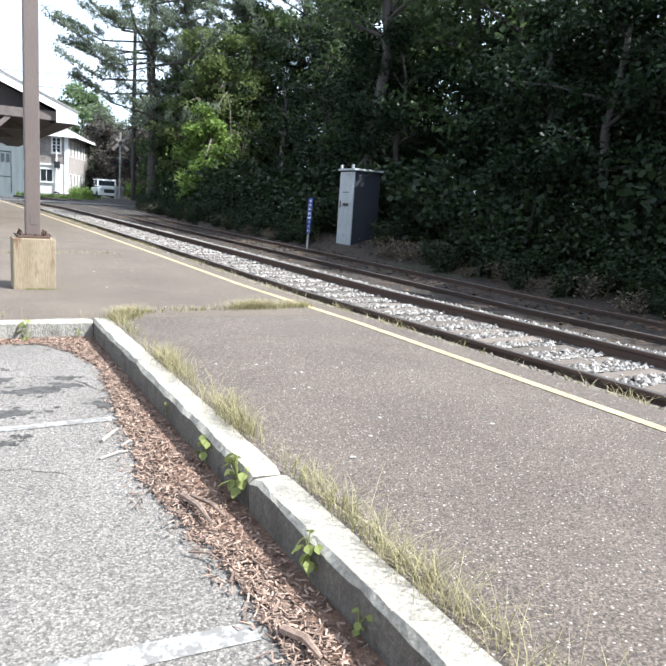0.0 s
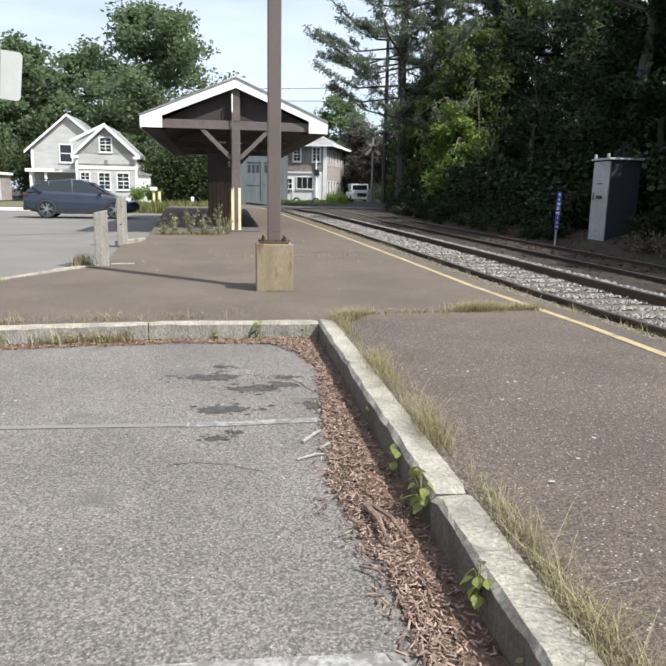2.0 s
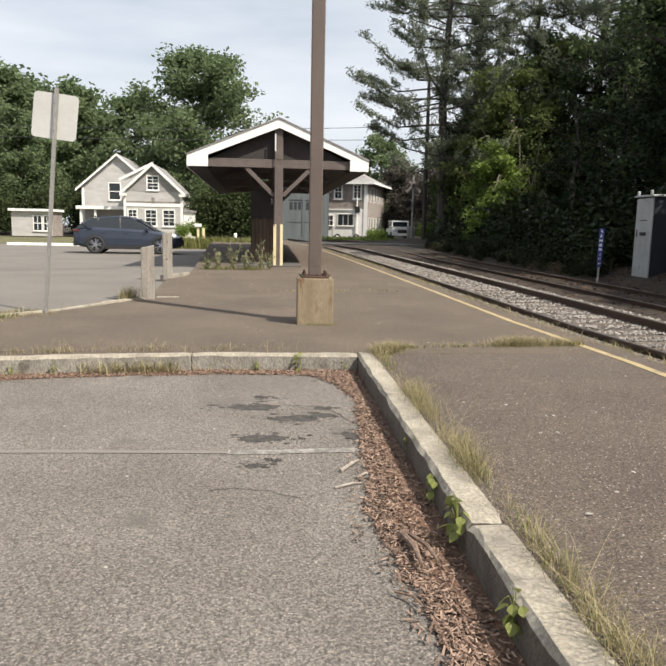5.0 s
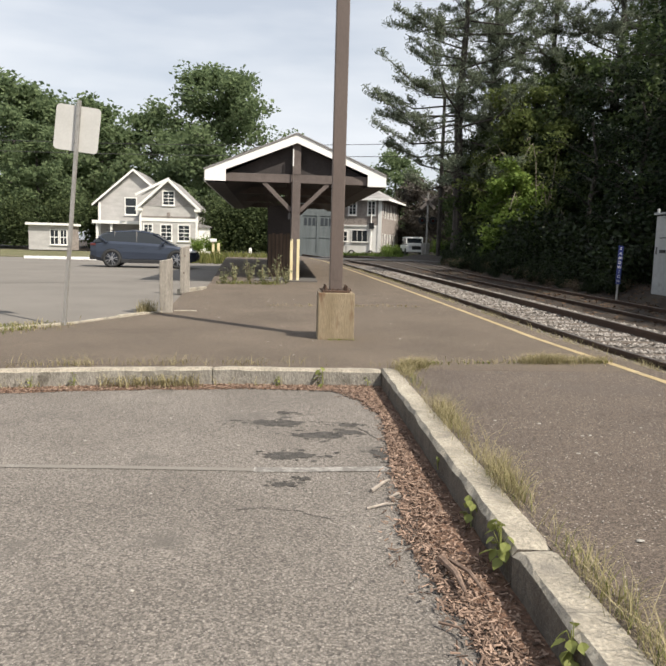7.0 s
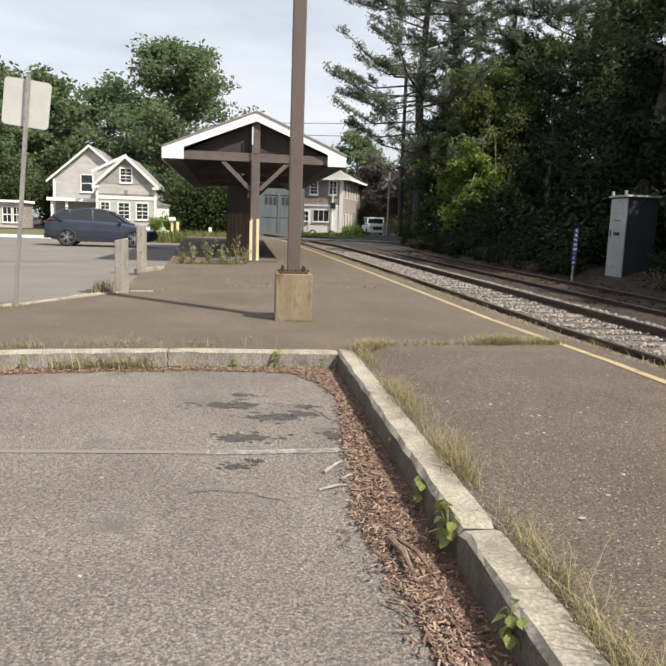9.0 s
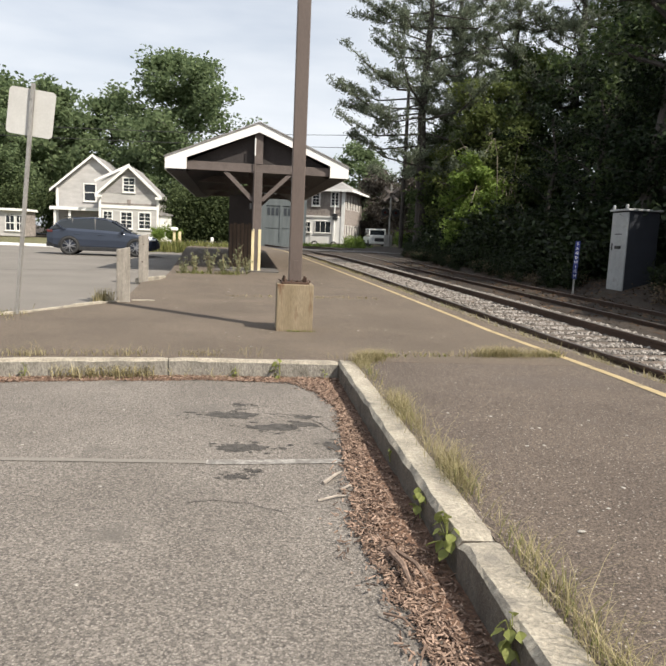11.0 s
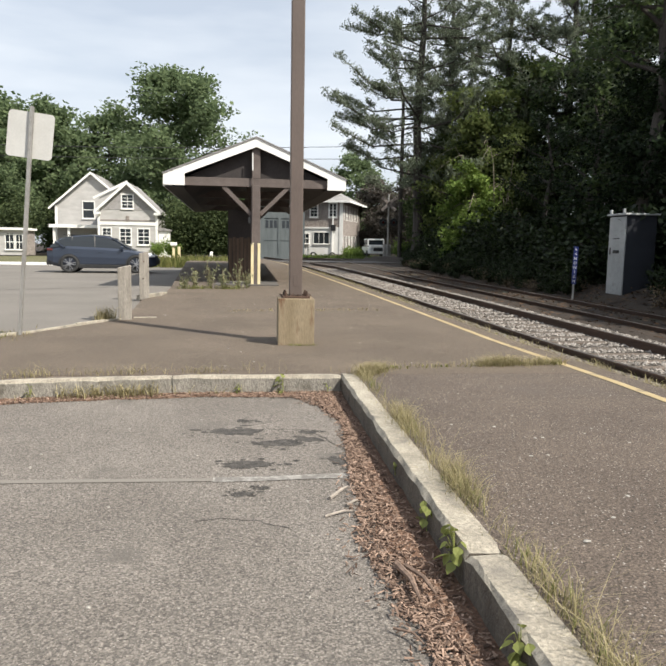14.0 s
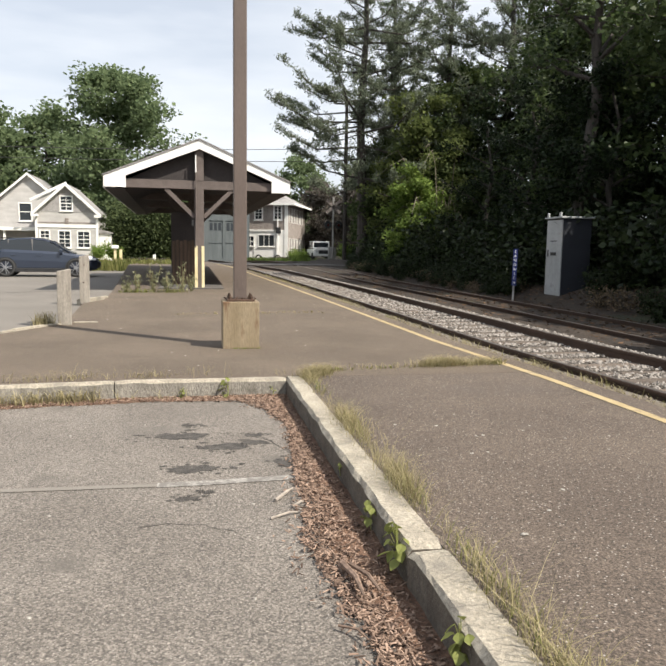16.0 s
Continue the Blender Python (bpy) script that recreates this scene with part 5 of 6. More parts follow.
def pine(name, label, seed, h, spread, clear, extra, tufts, material):
    """Open pine: level limbs in storeys with needle tufts."""
    rng = np.random.default_rng(seed)
    t = thing(name, label, "tree", Matrix())
    vs, fs = [], []
    pts = [Vector((0.1 * math.sin(i * 1.3 + seed), 0.1 * math.cos(i * 1.9), -0.3 + h * i / 8)) for i in range(9)]
    tube(vs, fs, pts, [0.014 * h * (1.1 - 0.12 * i) for i in range(9)], 8)
    ob = new("trunk", leaf_mesh("trunk", np.array(vs), np.array(fs), M_BARK))
    ob.parent = t
    vs, fs, segs = [], [], []
    limbs = []
    z = h * clear
    while z < h * 0.97:
        for _ in range(3):
            a = rng.uniform(0, 6.28)
            z0 = z + rng.uniform(-0.4, 0.4)
            reach = spread * (1 - 0.72 * (z / h) ** 2.4) * rng.uniform(0.3, 1.2)
            limbs.append((Vector((0, 0, z0)), Vector((math.cos(a) * reach, math.sin(a) * reach, z + rng.uniform(-0.1, 0.5) * reach))))
        z += h * rng.uniform(0.026, 0.05)
    limbs += [(Vector((0, 0, z0)), Vector(e)) for z0, e in extra]
    for a, b in limbs:
        ln = (b - a).length
        m = a.lerp(b, 0.55) - Vector((0, 0, 0.13 * ln))
        tube(vs, fs, [a, m, b], [0.01 * ln + 0.012, 0.007 * ln + 0.008, 0.006], 5)
        for j in range(int(ln * 2.4) + 2):
            g = rng.uniform(0.2, 1.0) ** 0.8
            s = a.lerp(m, g / 0.55) if g < 0.55 else m.lerp(b, (g - 0.55) / 0.45)
            side = (b - a).cross(Vector((0, 0, 1))).normalized() * (1 if j % 2 else -1)
            e = s + (side * rng.uniform(0.3, 0.8) + (b - a).normalized() * 0.5 + Vector((0, 0, rng.uniform(0.05, 0.55)))) * (0.35 + 0.22 * ln * (1.15 - g))
            tube(vs, fs, [s, e], [0.012, 0.005], 3)
            segs.append((s, e))
        segs.append((m, b))
    ob = new("branching", leaf_mesh("branching", np.array(vs), np.array(fs), M_BARK))
    ob.parent = t
    w = np.array([(e - s).length for s, e in segs])
    idx = rng.choice(len(segs), tufts, p=w / w.sum())
    s = np.array([tuple(segs[i][0]) for i in idx])
    e = np.array([tuple(segs[i][1]) for i in idx])
    g = rng.random((tufts, 1)) ** 0.7
    c = s + (e - s) * (0.1 + 0.95 * g) + rng.normal(size=(tufts, 3)) * (0.1, 0.1, 0.09)
    core = tufts // 7
    zc = h * (clear + (1 - clear) * rng.random(core))
    rad = 0.2 + (0.25 + 0.75 * np.abs(np.sin(zc * 1.1 + seed)) * (1.15 - zc / h)) * rng.random(core) ** 0.6
    ang = rng.random(core) * 6.28
    c = np.concatenate([c, np.stack([rad * np.cos(ang), rad * np.sin(ang), zc], 1)])
    v, f = blades(c, np.array((0, 0, 0.5)), 0.25, 0.05, rng, 0.9)
    ob = new("needles", leaf_mesh("needles", v, f, material))
    ob.parent = t
    return t


def spread_copies(places, rng, kinds):
    """Put the kinds of tree at the places; each first tree takes a place itself."""
    used = {}
    for x, y, z, s in places:
        k = rng.randrange(len(kinds))
        m = pose(x, y, z, 0, 0, rng.uniform(0, 360))
        if k not in used:
            used[k] = kinds[k]
            kinds[k].matrix_basis = m @ Matrix.Diagonal((s, s, s, 1))
        else:
            ob = copy_thing(kinds[k], m)
            ob.scale = (s, s, s)
    for k, t in enumerate(kinds):
        if k not in used:
            x, y, z, s = places[0]
            t.matrix_basis = pose(x + 4, y + 3, z, 0, 0, 40)


trng = random.Random(11)
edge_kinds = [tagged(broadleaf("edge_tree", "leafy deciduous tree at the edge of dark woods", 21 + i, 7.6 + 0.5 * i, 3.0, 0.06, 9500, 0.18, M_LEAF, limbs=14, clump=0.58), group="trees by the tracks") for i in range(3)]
places = []
y = -7.0
while y < 62:
    off = 10.6 + trng.uniform(-0.6, 1.2)
    if 16.5 < y < 21.5:
        off = 13.6
    x = max(rail_x(y) + off, 0.21 * y + 3.6)
    places.append((x, y, rise(y) + 0.05, trng.uniform(0.85, 1.1)))
    y += trng.uniform(2.3, 3.1)


def in_clearing(x, y):
    """Two gaps in the woods where the sky shows between the trunks."""
    a = math.degrees(math.atan2(x, y))
    return 23.0 < a < 28.6 or 33.0 < a < 37.0


open_places = [p for p in places if in_clearing(p[0], p[1])]
places = [p for p in places if not in_clearing(p[0], p[1])]
near_places = [p for p in places if p[1] < 27]
far_places = [p for p in places if p[1] >= 27 and not 32.5 < p[1] < 37]
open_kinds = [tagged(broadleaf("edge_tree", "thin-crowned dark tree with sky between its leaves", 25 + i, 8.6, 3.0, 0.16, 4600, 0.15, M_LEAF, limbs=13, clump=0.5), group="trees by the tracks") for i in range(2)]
spread_copies(open_places, trng, open_kinds)
spread_copies(near_places, trng, edge_kinds)
far_kinds = [tagged(broadleaf("edge_tree", "grey-green leafy tree at the far wood edge", 31 + i, 8.2, 3.1, 0.05, 7000, 0.28, M_LEAFFAR, limbs=15, clump=0.62), group="trees by the tracks") for i in range(2)]
far_places = [(x + (3.2 if 37 <= y < 40.5 else 0), y + (2.5 if 37 <= y < 40.5 else 0), z, k) for x, y, z, k in far_places]
spread_copies(far_places, trng, far_kinds)

mid_kinds = [tagged(broadleaf("woodland_tree", "tall dark woodland tree behind the tracks", 41 + i, 12.5, 4.2, 0.12, 7000, 0.27, M_LEAFUP, limbs=18, clump=0.6), group="woods") for i in range(2)]
places = []
y = -9.0
while y < 50:
    places.append((max(rail_x(y) + 14.8, 0.21 * y + 8) + trng.uniform(-1, 1), y, 0.3, trng.uniform(0.9, 1.1)))
    places.append((max(rail_x(y) + 19.5, 0.21 * y + 12) + trng.uniform(-1.2, 1.2), y + 1.5, 0.3, trng.uniform(1.1, 1.3)))
    y += trng.uniform(3.6, 4.8)
y = -12.0
while y < 50:
    places.append((max(rail_x(y) + 26, 0.21 * y + 18) + trng.uniform(-1.5, 1.5), y, 0.3, trng.uniform(1.1, 1.35)))
    y += 5
places = [p for p in places if not (30.5 < p[1] < 39.5 and p[0] < 18.5)]

places = [p for p in places if not in_clearing(p[0], p[1])]
spread_copies(places, trng, mid_kinds)

big = pine("pine_tree", "tall open pine with long limbs towards the tracks", 7, 21.0, 5.0, 0.2,
           [(8.0, (-5.3, -0.8, 8.9)), (8.6, (-4.6, 0.9, 9.3)), (7.8, (-4.7, -0.2, 8.0)), (12.2, (-2.9, -0.3, 13.0)), (8.3, (-4.1, 0.5, 8.1)), (9.2, (-3.6, -0.6, 9.6)), (11.0, (-3.0, 0, 12.0)), (11.5, (-3.4, 0.2, 13.4)), (13, (-2.6, 0.4, 13.6)), (7.4, (-2.5, 0.6, 7.2)), (13.5, (-1.6, -0.5, 15.2))],
           32000, M_NEEDLE)
big.matrix_basis = pose(10.5, 44.0, 0.3) @ Matrix.Scale(1.13, 4)
for x, y, r, s in ((13.6, 48.0, 70, 1.12), (16.2, 44.0, 250, 1.02), (19.6, 42.5, 10, 1.1), (23, 35.5, 300, 1.05), (21.2, 43.5, 200, 0.95), (23.4, 43.0, 55, 1.1)):
    tagged(copy_thing(big, pose(x, y, 0.3, 0, 0, r)), "tall dark pine standing in the woods").scale = (s, s, s)

bright = broadleaf("sunlit_tree", "bright yellow-green young tree catching the sun", 61, 8.2, 3.0, 0.1, 9000, 0.3, M_LEAFLIGHT, limbs=18, clump=0.75)
bright.matrix_basis = pose(12.1, 38.0, 0.25) @ Matrix.Scale(0.7, 4)
for x, y, r, k in ((20.2, 39.0, 200, 1.7), (20.6, 31.0, 15, 1.5)):
    tagged(copy_thing(open_kinds[r % 2], pose(x, y, 0.3, 0, 0, r)), "tall thin tree standing in a gap of the woods").scale = (k, k, k)
# Two trees added sunward of the cabinet to block the sun from it.
for x, y, r, k in ((16.9, 15.4, 75, 1.15), (17.6, 17.6, 160, 1.2)):
    tagged(copy_thing(edge_kinds[r % 3], pose(x, y, 0.2, 0, 0, r)), "extra leafy dark tree added to shade the signal cabinet").scale = (k, k, k)
olive = broadleaf("olive_tree", "tall yellow-olive leafy tree lit by the sun", 64, 11.0, 3.3, 0.14, 9500, 0.24, M_OLIVE, limbs=20, clump=0.52)
olive.matrix_basis = pose(13.3, 40.5, 0.3)
tagged(copy_thing(olive, pose(16.4, 42.5, 0.3, 0, 0, 190)), "tall olive-green tree beside the pines").scale = (1.05, 1.05, 1.15)

leaning = broadleaf("leaning_tree", "tall leaning tree with a bare pale-scarred trunk", 66, 14.5, 4.4, 0.52, 7000, 0.2, M_LEAFUP, lean=0.16, limbs=15, clump=0.5)
leaning.matrix_basis = pose(13.6, 23.5, 0.3)


def arching_tangle(x, y):
    """Long bare shoots that rise and bow over, with few leaves."""
    rng = np.random.default_rng(404)
    t = thing("arching_tangle", "pale arching bare shoots hanging over the sunlit tree", "shrub", pose(x, y, 0.3))
    c = []
    for i in range(26):
        vs, fs = [], []
        a = math.pi + rng.normal() * 0.8
        root = Vector((rng.normal() * 0.8, rng.normal() * 0.5, 0.0))
        reach, top = rng.uniform(1.2, 3.2), rng.uniform(3.2, 7.4)
        pts = []
        for f in (0, 0.25, 0.5, 0.7, 0.85, 1.0):
            pts.append(root + Vector((math.cos(a) * reach * f * f, math.sin(a) * reach * f * f, top * math.sin(min(f * 1.25, 1.0) * math.pi / 2) - 1.5 * max(0, f - 0.6) ** 1.3 * reach)))
        tube(vs, fs, pts, [0.03, 0.028, 0.026, 0.024, 0.018, 0.008], 4)
        ob = new("shoot", leaf_mesh("shoot", np.array(vs), np.array(fs), M_SHOOT))
        ob.parent = t
        for f in range(26):
            p = pts[2].lerp(pts[4], rng.random()) if f % 2 else pts[4].lerp(pts[5], rng.random())
            c.append(tuple(p + Vector(rng.normal(size=3) * 0.22)))
    v, f = blades(np.array(c), np.array((0, 0, -0.4)), 0.22, 0.12, rng)
    ob = new("leaves", leaf_mesh("leaves", v, f, M_OLIVE))
    ob.parent = t


M_SHOOT = surface("pale_shoot_bark", (0.13, 0.115, 0.085), (0.2, 0.175, 0.13), 3.0, 0.9, fine=20, fine_amount=0.3)
arching_tangle(13.7, 39.0)
tagged(copy_thing(bright, pose(10.7, 36.0, 0.2, 0, 0, 100)), "small yellow-green sapling at the wood edge").scale = (0.3, 0.3, 0.3)

oak_kinds = [tagged(broadleaf("oak_tree", "large round-crowned green tree behind the houses", 71 + i, 18.0, 7.0, 0.1, (24000, 10500)[i], (0.45, 0.62)[i], M_OAK, limbs=28, clump=0.62), group="trees behind the houses") for i in range(2)]
oak_kinds[0].matrix_basis = pose(-7.6, 80, 0.4) @ Matrix.Diagonal((1.13, 1.13, 1.13, 1))
oak_kinds[1].matrix_basis = pose(-24.5, 90, 0.4)
for x, y, s, r in ((-33, 88, 1.1, 50), (-42, 92, 1.05, 150), (-18.5, 96, 1.0, 210), (-53, 86, 1.05, 300), (-13, 100, 0.85, 20), (-2, 96, 0.72, 100), (-28, 104, 1.0, 77), (-38, 72, 0.8, 10), (-47, 66, 0.8, 200), (-27, 78, 0.7, 130), (-60, 75, 1.0, 30), (-34, 98, 1.15, 30)):
    ob = copy_thing(oak_kinds[1], pose(x, y, 0.4, 0, 0, r))
    ob.scale = (s, s, s)
for x, y, s, r in ((14.5, 96, 0.75, 30), (22, 92, 0.7, 130), (6, 104, 0.6, 220), (27, 84, 0.7, 10)):
    ob = copy_thing(oak_kinds[1], pose(x, y, 0.4, 0, 0, r))
    ob.scale = (s, s, s)
copper = broadleaf("copper_tree", "dark purple-brown tree beside the crossing", 81, 8.5, 3.8, 0.08, 9000, 0.36, M_PURPLE, limbs=18, clump=0.8)
copper.matrix_basis = pose(14.6, 80, 0.4)
tagged(copy_thing(copper, pose(17.5, 74, 0.4, 0, 0, 80)), "dark copper-leaved tree by the road")


# ---- shrubs ----
def shrub(name, label, seed, h, w, leaves, leaf, material):
    rng = np.random.default_rng(seed)
    t = thing(name, label, "shrub", Matrix())
    vs, fs, tips = [], [], []
    for i in range(9):
        a = rng.uniform(0, 6.28)
        e = Vector((math.cos(a) * w * rng.uniform(0.2, 0.7), math.sin(a) * w * rng.uniform(0.2, 0.7), h * rng.uniform(0.5, 0.9)))
        tube(vs, fs, [Vector((0, 0, -0.2)), e * 0.5 + Vector((0, 0, 0.1)), e], [0.025, 0.016, 0.006], 4)
        tips += [e, e * 0.75, e * 0.5, e * 0.3]
    ob = new("woody_base", leaf_mesh("woody_base", np.array(vs), np.array(fs), M_BARK))
    ob.parent = t
    idx = rng.integers(0, len(tips), leaves)
    c = np.array([tuple(tips[i]) for i in idx]) + rng.normal(size=(leaves, 3)) * (w * 0.22, w * 0.22, h * 0.16)
    c[:, 2] = np.maximum(c[:, 2], 0.03)
    v, f = blades(c, np.array((0, 0, -0.1)), leaf, leaf * 0.6, rng, 0.6)
    ob = new("foliage", leaf_mesh("foliage", v, f, material))
    ob.parent = t
    return t


# Bank brush leaves, darkened in colour like the shaded wood edge.
M_BRUSH = leafy("shade_dark_brush_leaf", (0.004, 0.009, 0.003), (0.032, 0.048, 0.015), 0.3, 0.5, 0.25)
M_TWIG = leafy("dry_brush", (0.06, 0.045, 0.03), (0.2, 0.155, 0.1), 0.2, 0.8)
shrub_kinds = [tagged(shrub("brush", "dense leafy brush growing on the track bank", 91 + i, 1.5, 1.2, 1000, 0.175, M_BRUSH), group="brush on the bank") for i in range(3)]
places = []
y = -5.0
while y < 50:
    for off, s in ((6.95, 0.3), (7.3, 0.45), (7.7, 0.6), (8.2, 0.7), (8.7, 0.95), (9.6, 1.35)):
        yy = y + trng.uniform(-0.5, 0.5)
        if 16.0 < yy < 22.5 and off < 9.2:
            continue
        if 13.5 < yy < 16 and off < 7.2:
            continue
        sx = max(rail_x(yy) + off, 0.21 * yy + off - 6.2) + trng.uniform(-0.25, 0.25)
        places.append((sx, yy, ground_height(sx, yy) - 0.03, s * trng.uniform(0.7, 1.25)))
    y += 1.4
places += [(x, y, ground_height(x, y) - 0.03, s) for x, y, s in ((11.9, 18.9, 0.5), (12.5, 18.6, 0.6), (13.3, 18.8, 0.8), (10.7, 22.4, 0.5), (11.0, 23.2, 0.9), (11.9, 23.0, 1.1), (10.9, 24.2, 0.6))]
spread_copies(places, trng, shrub_kinds)
dry_kinds = [tagged(shrub("dry_brush", "withered brown brush along the siding", 95 + i, 0.7, 0.9, 420, 0.09, M_TWIG), group="dry brush on the bank") for i in range(2)]
places = []
y = 2.0
while y < 40:
    sx = rail_x(y) + 6.85 + trng.uniform(-0.15, 0.9)
    if not 18.5 < y < 21.4:
        places.append((sx, y, ground_height(sx, y) - 0.02, trng.uniform(0.4, 0.9)))
    y += trng.uniform(0.7, 1.5)
spread_copies(places, trng, dry_kinds)

hedge_kinds = [tagged(shrub("roadside_bush", "green roadside bush in the sun", 101 + i, 1.4, 1.3, 1500, 0.2, M_LEAFLIGHT), group="roadside bushes") for i in range(2)]
places = [(8.9, 57.6, 0.4, 0.5), (8.3, 59, 0.4, 0.55), (9.2, 62, 0.4, 0.7), (-6.6, 60.5, 0.4, 0.8), (-8.0, 61, 0.4, 0.7), (12.6, 57, 0.4, 1.0), (-7.4, 58, 0.4, 0.6)]
spread_copies(places, trng, hedge_kinds)
dark_kinds = [tagged(shrub("hedge_bush", "dark hedge growth below the trees", 111 + i, 3.4, 2.6, 1700, 0.4, M_OAK), group="hedge behind the road") for i in range(2)]
places = [(x + trng.uniform(-1, 1), 80 + trng.uniform(-3, 5), 0.4, trng.uniform(0.8, 1.4)) for x in range(-58, 3, 4)] + [(x, 86, 0.4, 1.4) for x in range(11, 34, 4)]
spread_copies(places, trng, dark_kinds)
# Hedge beyond the shelter; its dark leaf colour stands for tree shade.
shaded_hedge_kinds = [tagged(shrub("evergreen_hedge", "dense hedge beyond the shelter with shade put into its leaf colour", 115 + i, 4.6, 2.4, 5200, 0.26, M_HEDGESHADE), group="evergreen hedge") for i in range(2)]
spread_copies([(-6.6, 67, 0.4, 0.95), (-4.6, 67.5, 0.4, 1.1), (-2.6, 67, 0.4, 1.05), (-0.8, 68, 0.4, 1.0), (-5.6, 70, 0.4, 1.25), (-3.4, 70.5, 0.4, 1.3), (-1.4, 71, 0.4, 1.2), (-19.4, 73, 0.4, 1.0), (-23.5, 74, 0.4, 1.1), (-27, 72, 0.4, 1.0), (-31, 74, 0.4, 1.1)], trng, shaded_hedge_kinds)


# ---- grass ----
def grass(name, seed, spots, height, material, label, width=0.006, lean=0.5):
    """Curved tapering blades; spots are (x, y, z, height factor)."""
    rng = np.random.default_rng(seed)
    vs, fs = [], []
    for x, y, z, k in spots:
        h = height * k * rng.uniform(0.5, 1.25)
        a = rng.uniform(0, 6.28)
        c, s = math.cos(a), math.sin(a)
        w = width * rng.uniform(0.7, 1.4)
        bend = lean * h * rng.uniform(0.2, 1.3)
        b = len(vs)
        for f, wf in ((0, 1), (0.4, 0.85), (0.75, 0.55), (1, 0.05)):
            ox, oz = bend * f * f, h * (f - 0.25 * lean * f * f)
            vs.append((x + c * ox - s * w * wf, y + s * ox + c * w * wf, z + oz))
            vs.append((x + c * ox + s * w * wf, y + s * ox - c * w * wf, z + oz))
        fs += [(b, b + 1, b + 3, b + 2), (b + 2, b + 3, b + 5, b + 4), (b + 4, b + 5, b + 7, b + 6)]
    return tagged(raw(name, vs, fs, material), label, "grass", kind="stuff")


def along(pts, count, jitter, seed, clumps=0.0, zf=None):
    rng = np.random.default_rng(seed)
    pts = [Vector(p) for p in pts]
    seg = [(b - a).length for a, b in zip(pts, pts[1:])]
    total = sum(seg)
    out = []
    while len(out) < count:
        d = rng.random() * total
        dens = noise.noise((d * 2.2, seed * 3.1, 0)) * 0.5 + 0.5
        if clumps and rng.random() > max(0.03, (dens - 0.5 * clumps) * (1 + clumps)):
            continue
        i = 0
        while d > seg[i] and i < len(seg) - 1:
            d -= seg[i]
            i += 1
        p = pts[i].lerp(pts[i + 1], d / seg[i])
        x, y = p.x + rng.normal() * jitter, p.y + rng.normal() * jitter
        out.append((x, y, rise(y) if zf is None else zf(x, y), 0.55 + 0.9 * dens))
    return out


gx = KERB_X + 0.2
grass("kerb_grass", 1, along([(gx, 0.6), (gx, 6.3)], 1700, 0.035, 5, 0.6, lambda x, y: -0.01), 0.15, M_DRY, "dry yellow grass growing along the kerb", 0.0014, 1.0)
grass("kerb_grass_tall", 41, along([(gx, 1.3), (gx, 3.3)], 420, 0.028, 45, 0.4, lambda x, y: -0.01), 0.12, M_DRY, "straw-coloured grass tufts leaning over the kerb", 0.0013, 1.0)
grass("kerb_stalks", 22, along([(gx, 0.8), (gx, 6.2)], 170, 0.05, 25, 0.2, lambda x, y: -0.01), 0.19, M_DRY, "long dry grass stalks bending over the platform", 0.0011, 1.3)
grass("kerb_grass_green", 2, along([(gx, 0.6), (gx, 6.3)], 230, 0.03, 9, 0.9, lambda x, y: -0.01), 0.1, M_GREENGRASS, "green grass tufts along the kerb", 0.0018, 0.8)
grass("joint_grass", 3, along([(gx, 6.4), (1.35, 6.8), (2.4, 6.95), (3.3, 7.05)], 2300, 0.06, 4, 0.5), 0.11, M_DRY, "dry grass in the platform joint", 0.002, 1.0)
grass("joint_grass_green", 13, along([(gx, 6.4), (1.35, 6.8), (2.4, 6.95), (3.3, 7.05)], 350, 0.04, 6, 0.5), 0.05, M_GREENGRASS, "short green grass in the platform joint", 0.004, 0.6)
grass("wall_grass", 4, along([(-4.5, 5.9), (-3.5, 6.12), (-2.5, 6.34), (-1.5, 6.52), (-0.5, 6.62), (0.9, 6.62)], 520, 0.05, 8, 0.95), 0.075, M_DRY, "sparse dry grass behind the kerb", 0.0022, 1.3)
grass("wall_stalks", 44, along([(-3.6, 6.15), (-2.5, 6.4), (-1.5, 6.57), (-0.5, 6.66), (0.6, 6.66)], 260, 0.06, 48, 0.7), 0.13, M_DRY, "wispy dry stalks standing behind the kerb", 0.0012, 1.2)
grass("foot_grass", 5, along([(-4.0, 5.75), (-3.5, 5.86), (-2.5, 6.08), (-1.5, 6.25), (-0.5, 6.34), (-0.1, 6.34)], 620, 0.035, 12, 0.9, lambda x, y: LOT_Z), 0.13, M_DRY, "dry grass at the foot of the kerb", 0.0035, 0.9)
grass("verge_grass", 6, along([(rail_x(y) - 0.42, y) for y in (1, 4, 6, 8, 10, 14, 20, 28, 36)], 4200, 0.13, 14, 0.6, lambda x, y: rise(y) - 0.165), 0.12, M_DRY, "dry grass along the platform edge", 0.0032, 0.9)
grass("verge_grass_green", 7, along([(rail_x(y) - 0.3, y) for y in (4, 6, 8, 10, 14, 20, 28)], 320, 0.08, 15, 0.9, lambda x, y: rise(y) - 0.165), 0.09, M_GREENGRASS, "green grass beside the rail", 0.003, 0.8)
grass("lot_edge_grass", 8, along([(-4.6, 7.9), (-3.3, 9.2)], 900, 0.16, 17, 0.4), 0.07, M_GREENGRASS, "green grass round the sign post", 0.005, 0.6)
grass("lot_edge_straw", 28, along([(-4.9, 7.7), (-3.1, 9.3)], 900, 0.2, 37, 0.4), 0.08, M_DRY, "dry trampled grass round the sign post", 0.004, 0.8)
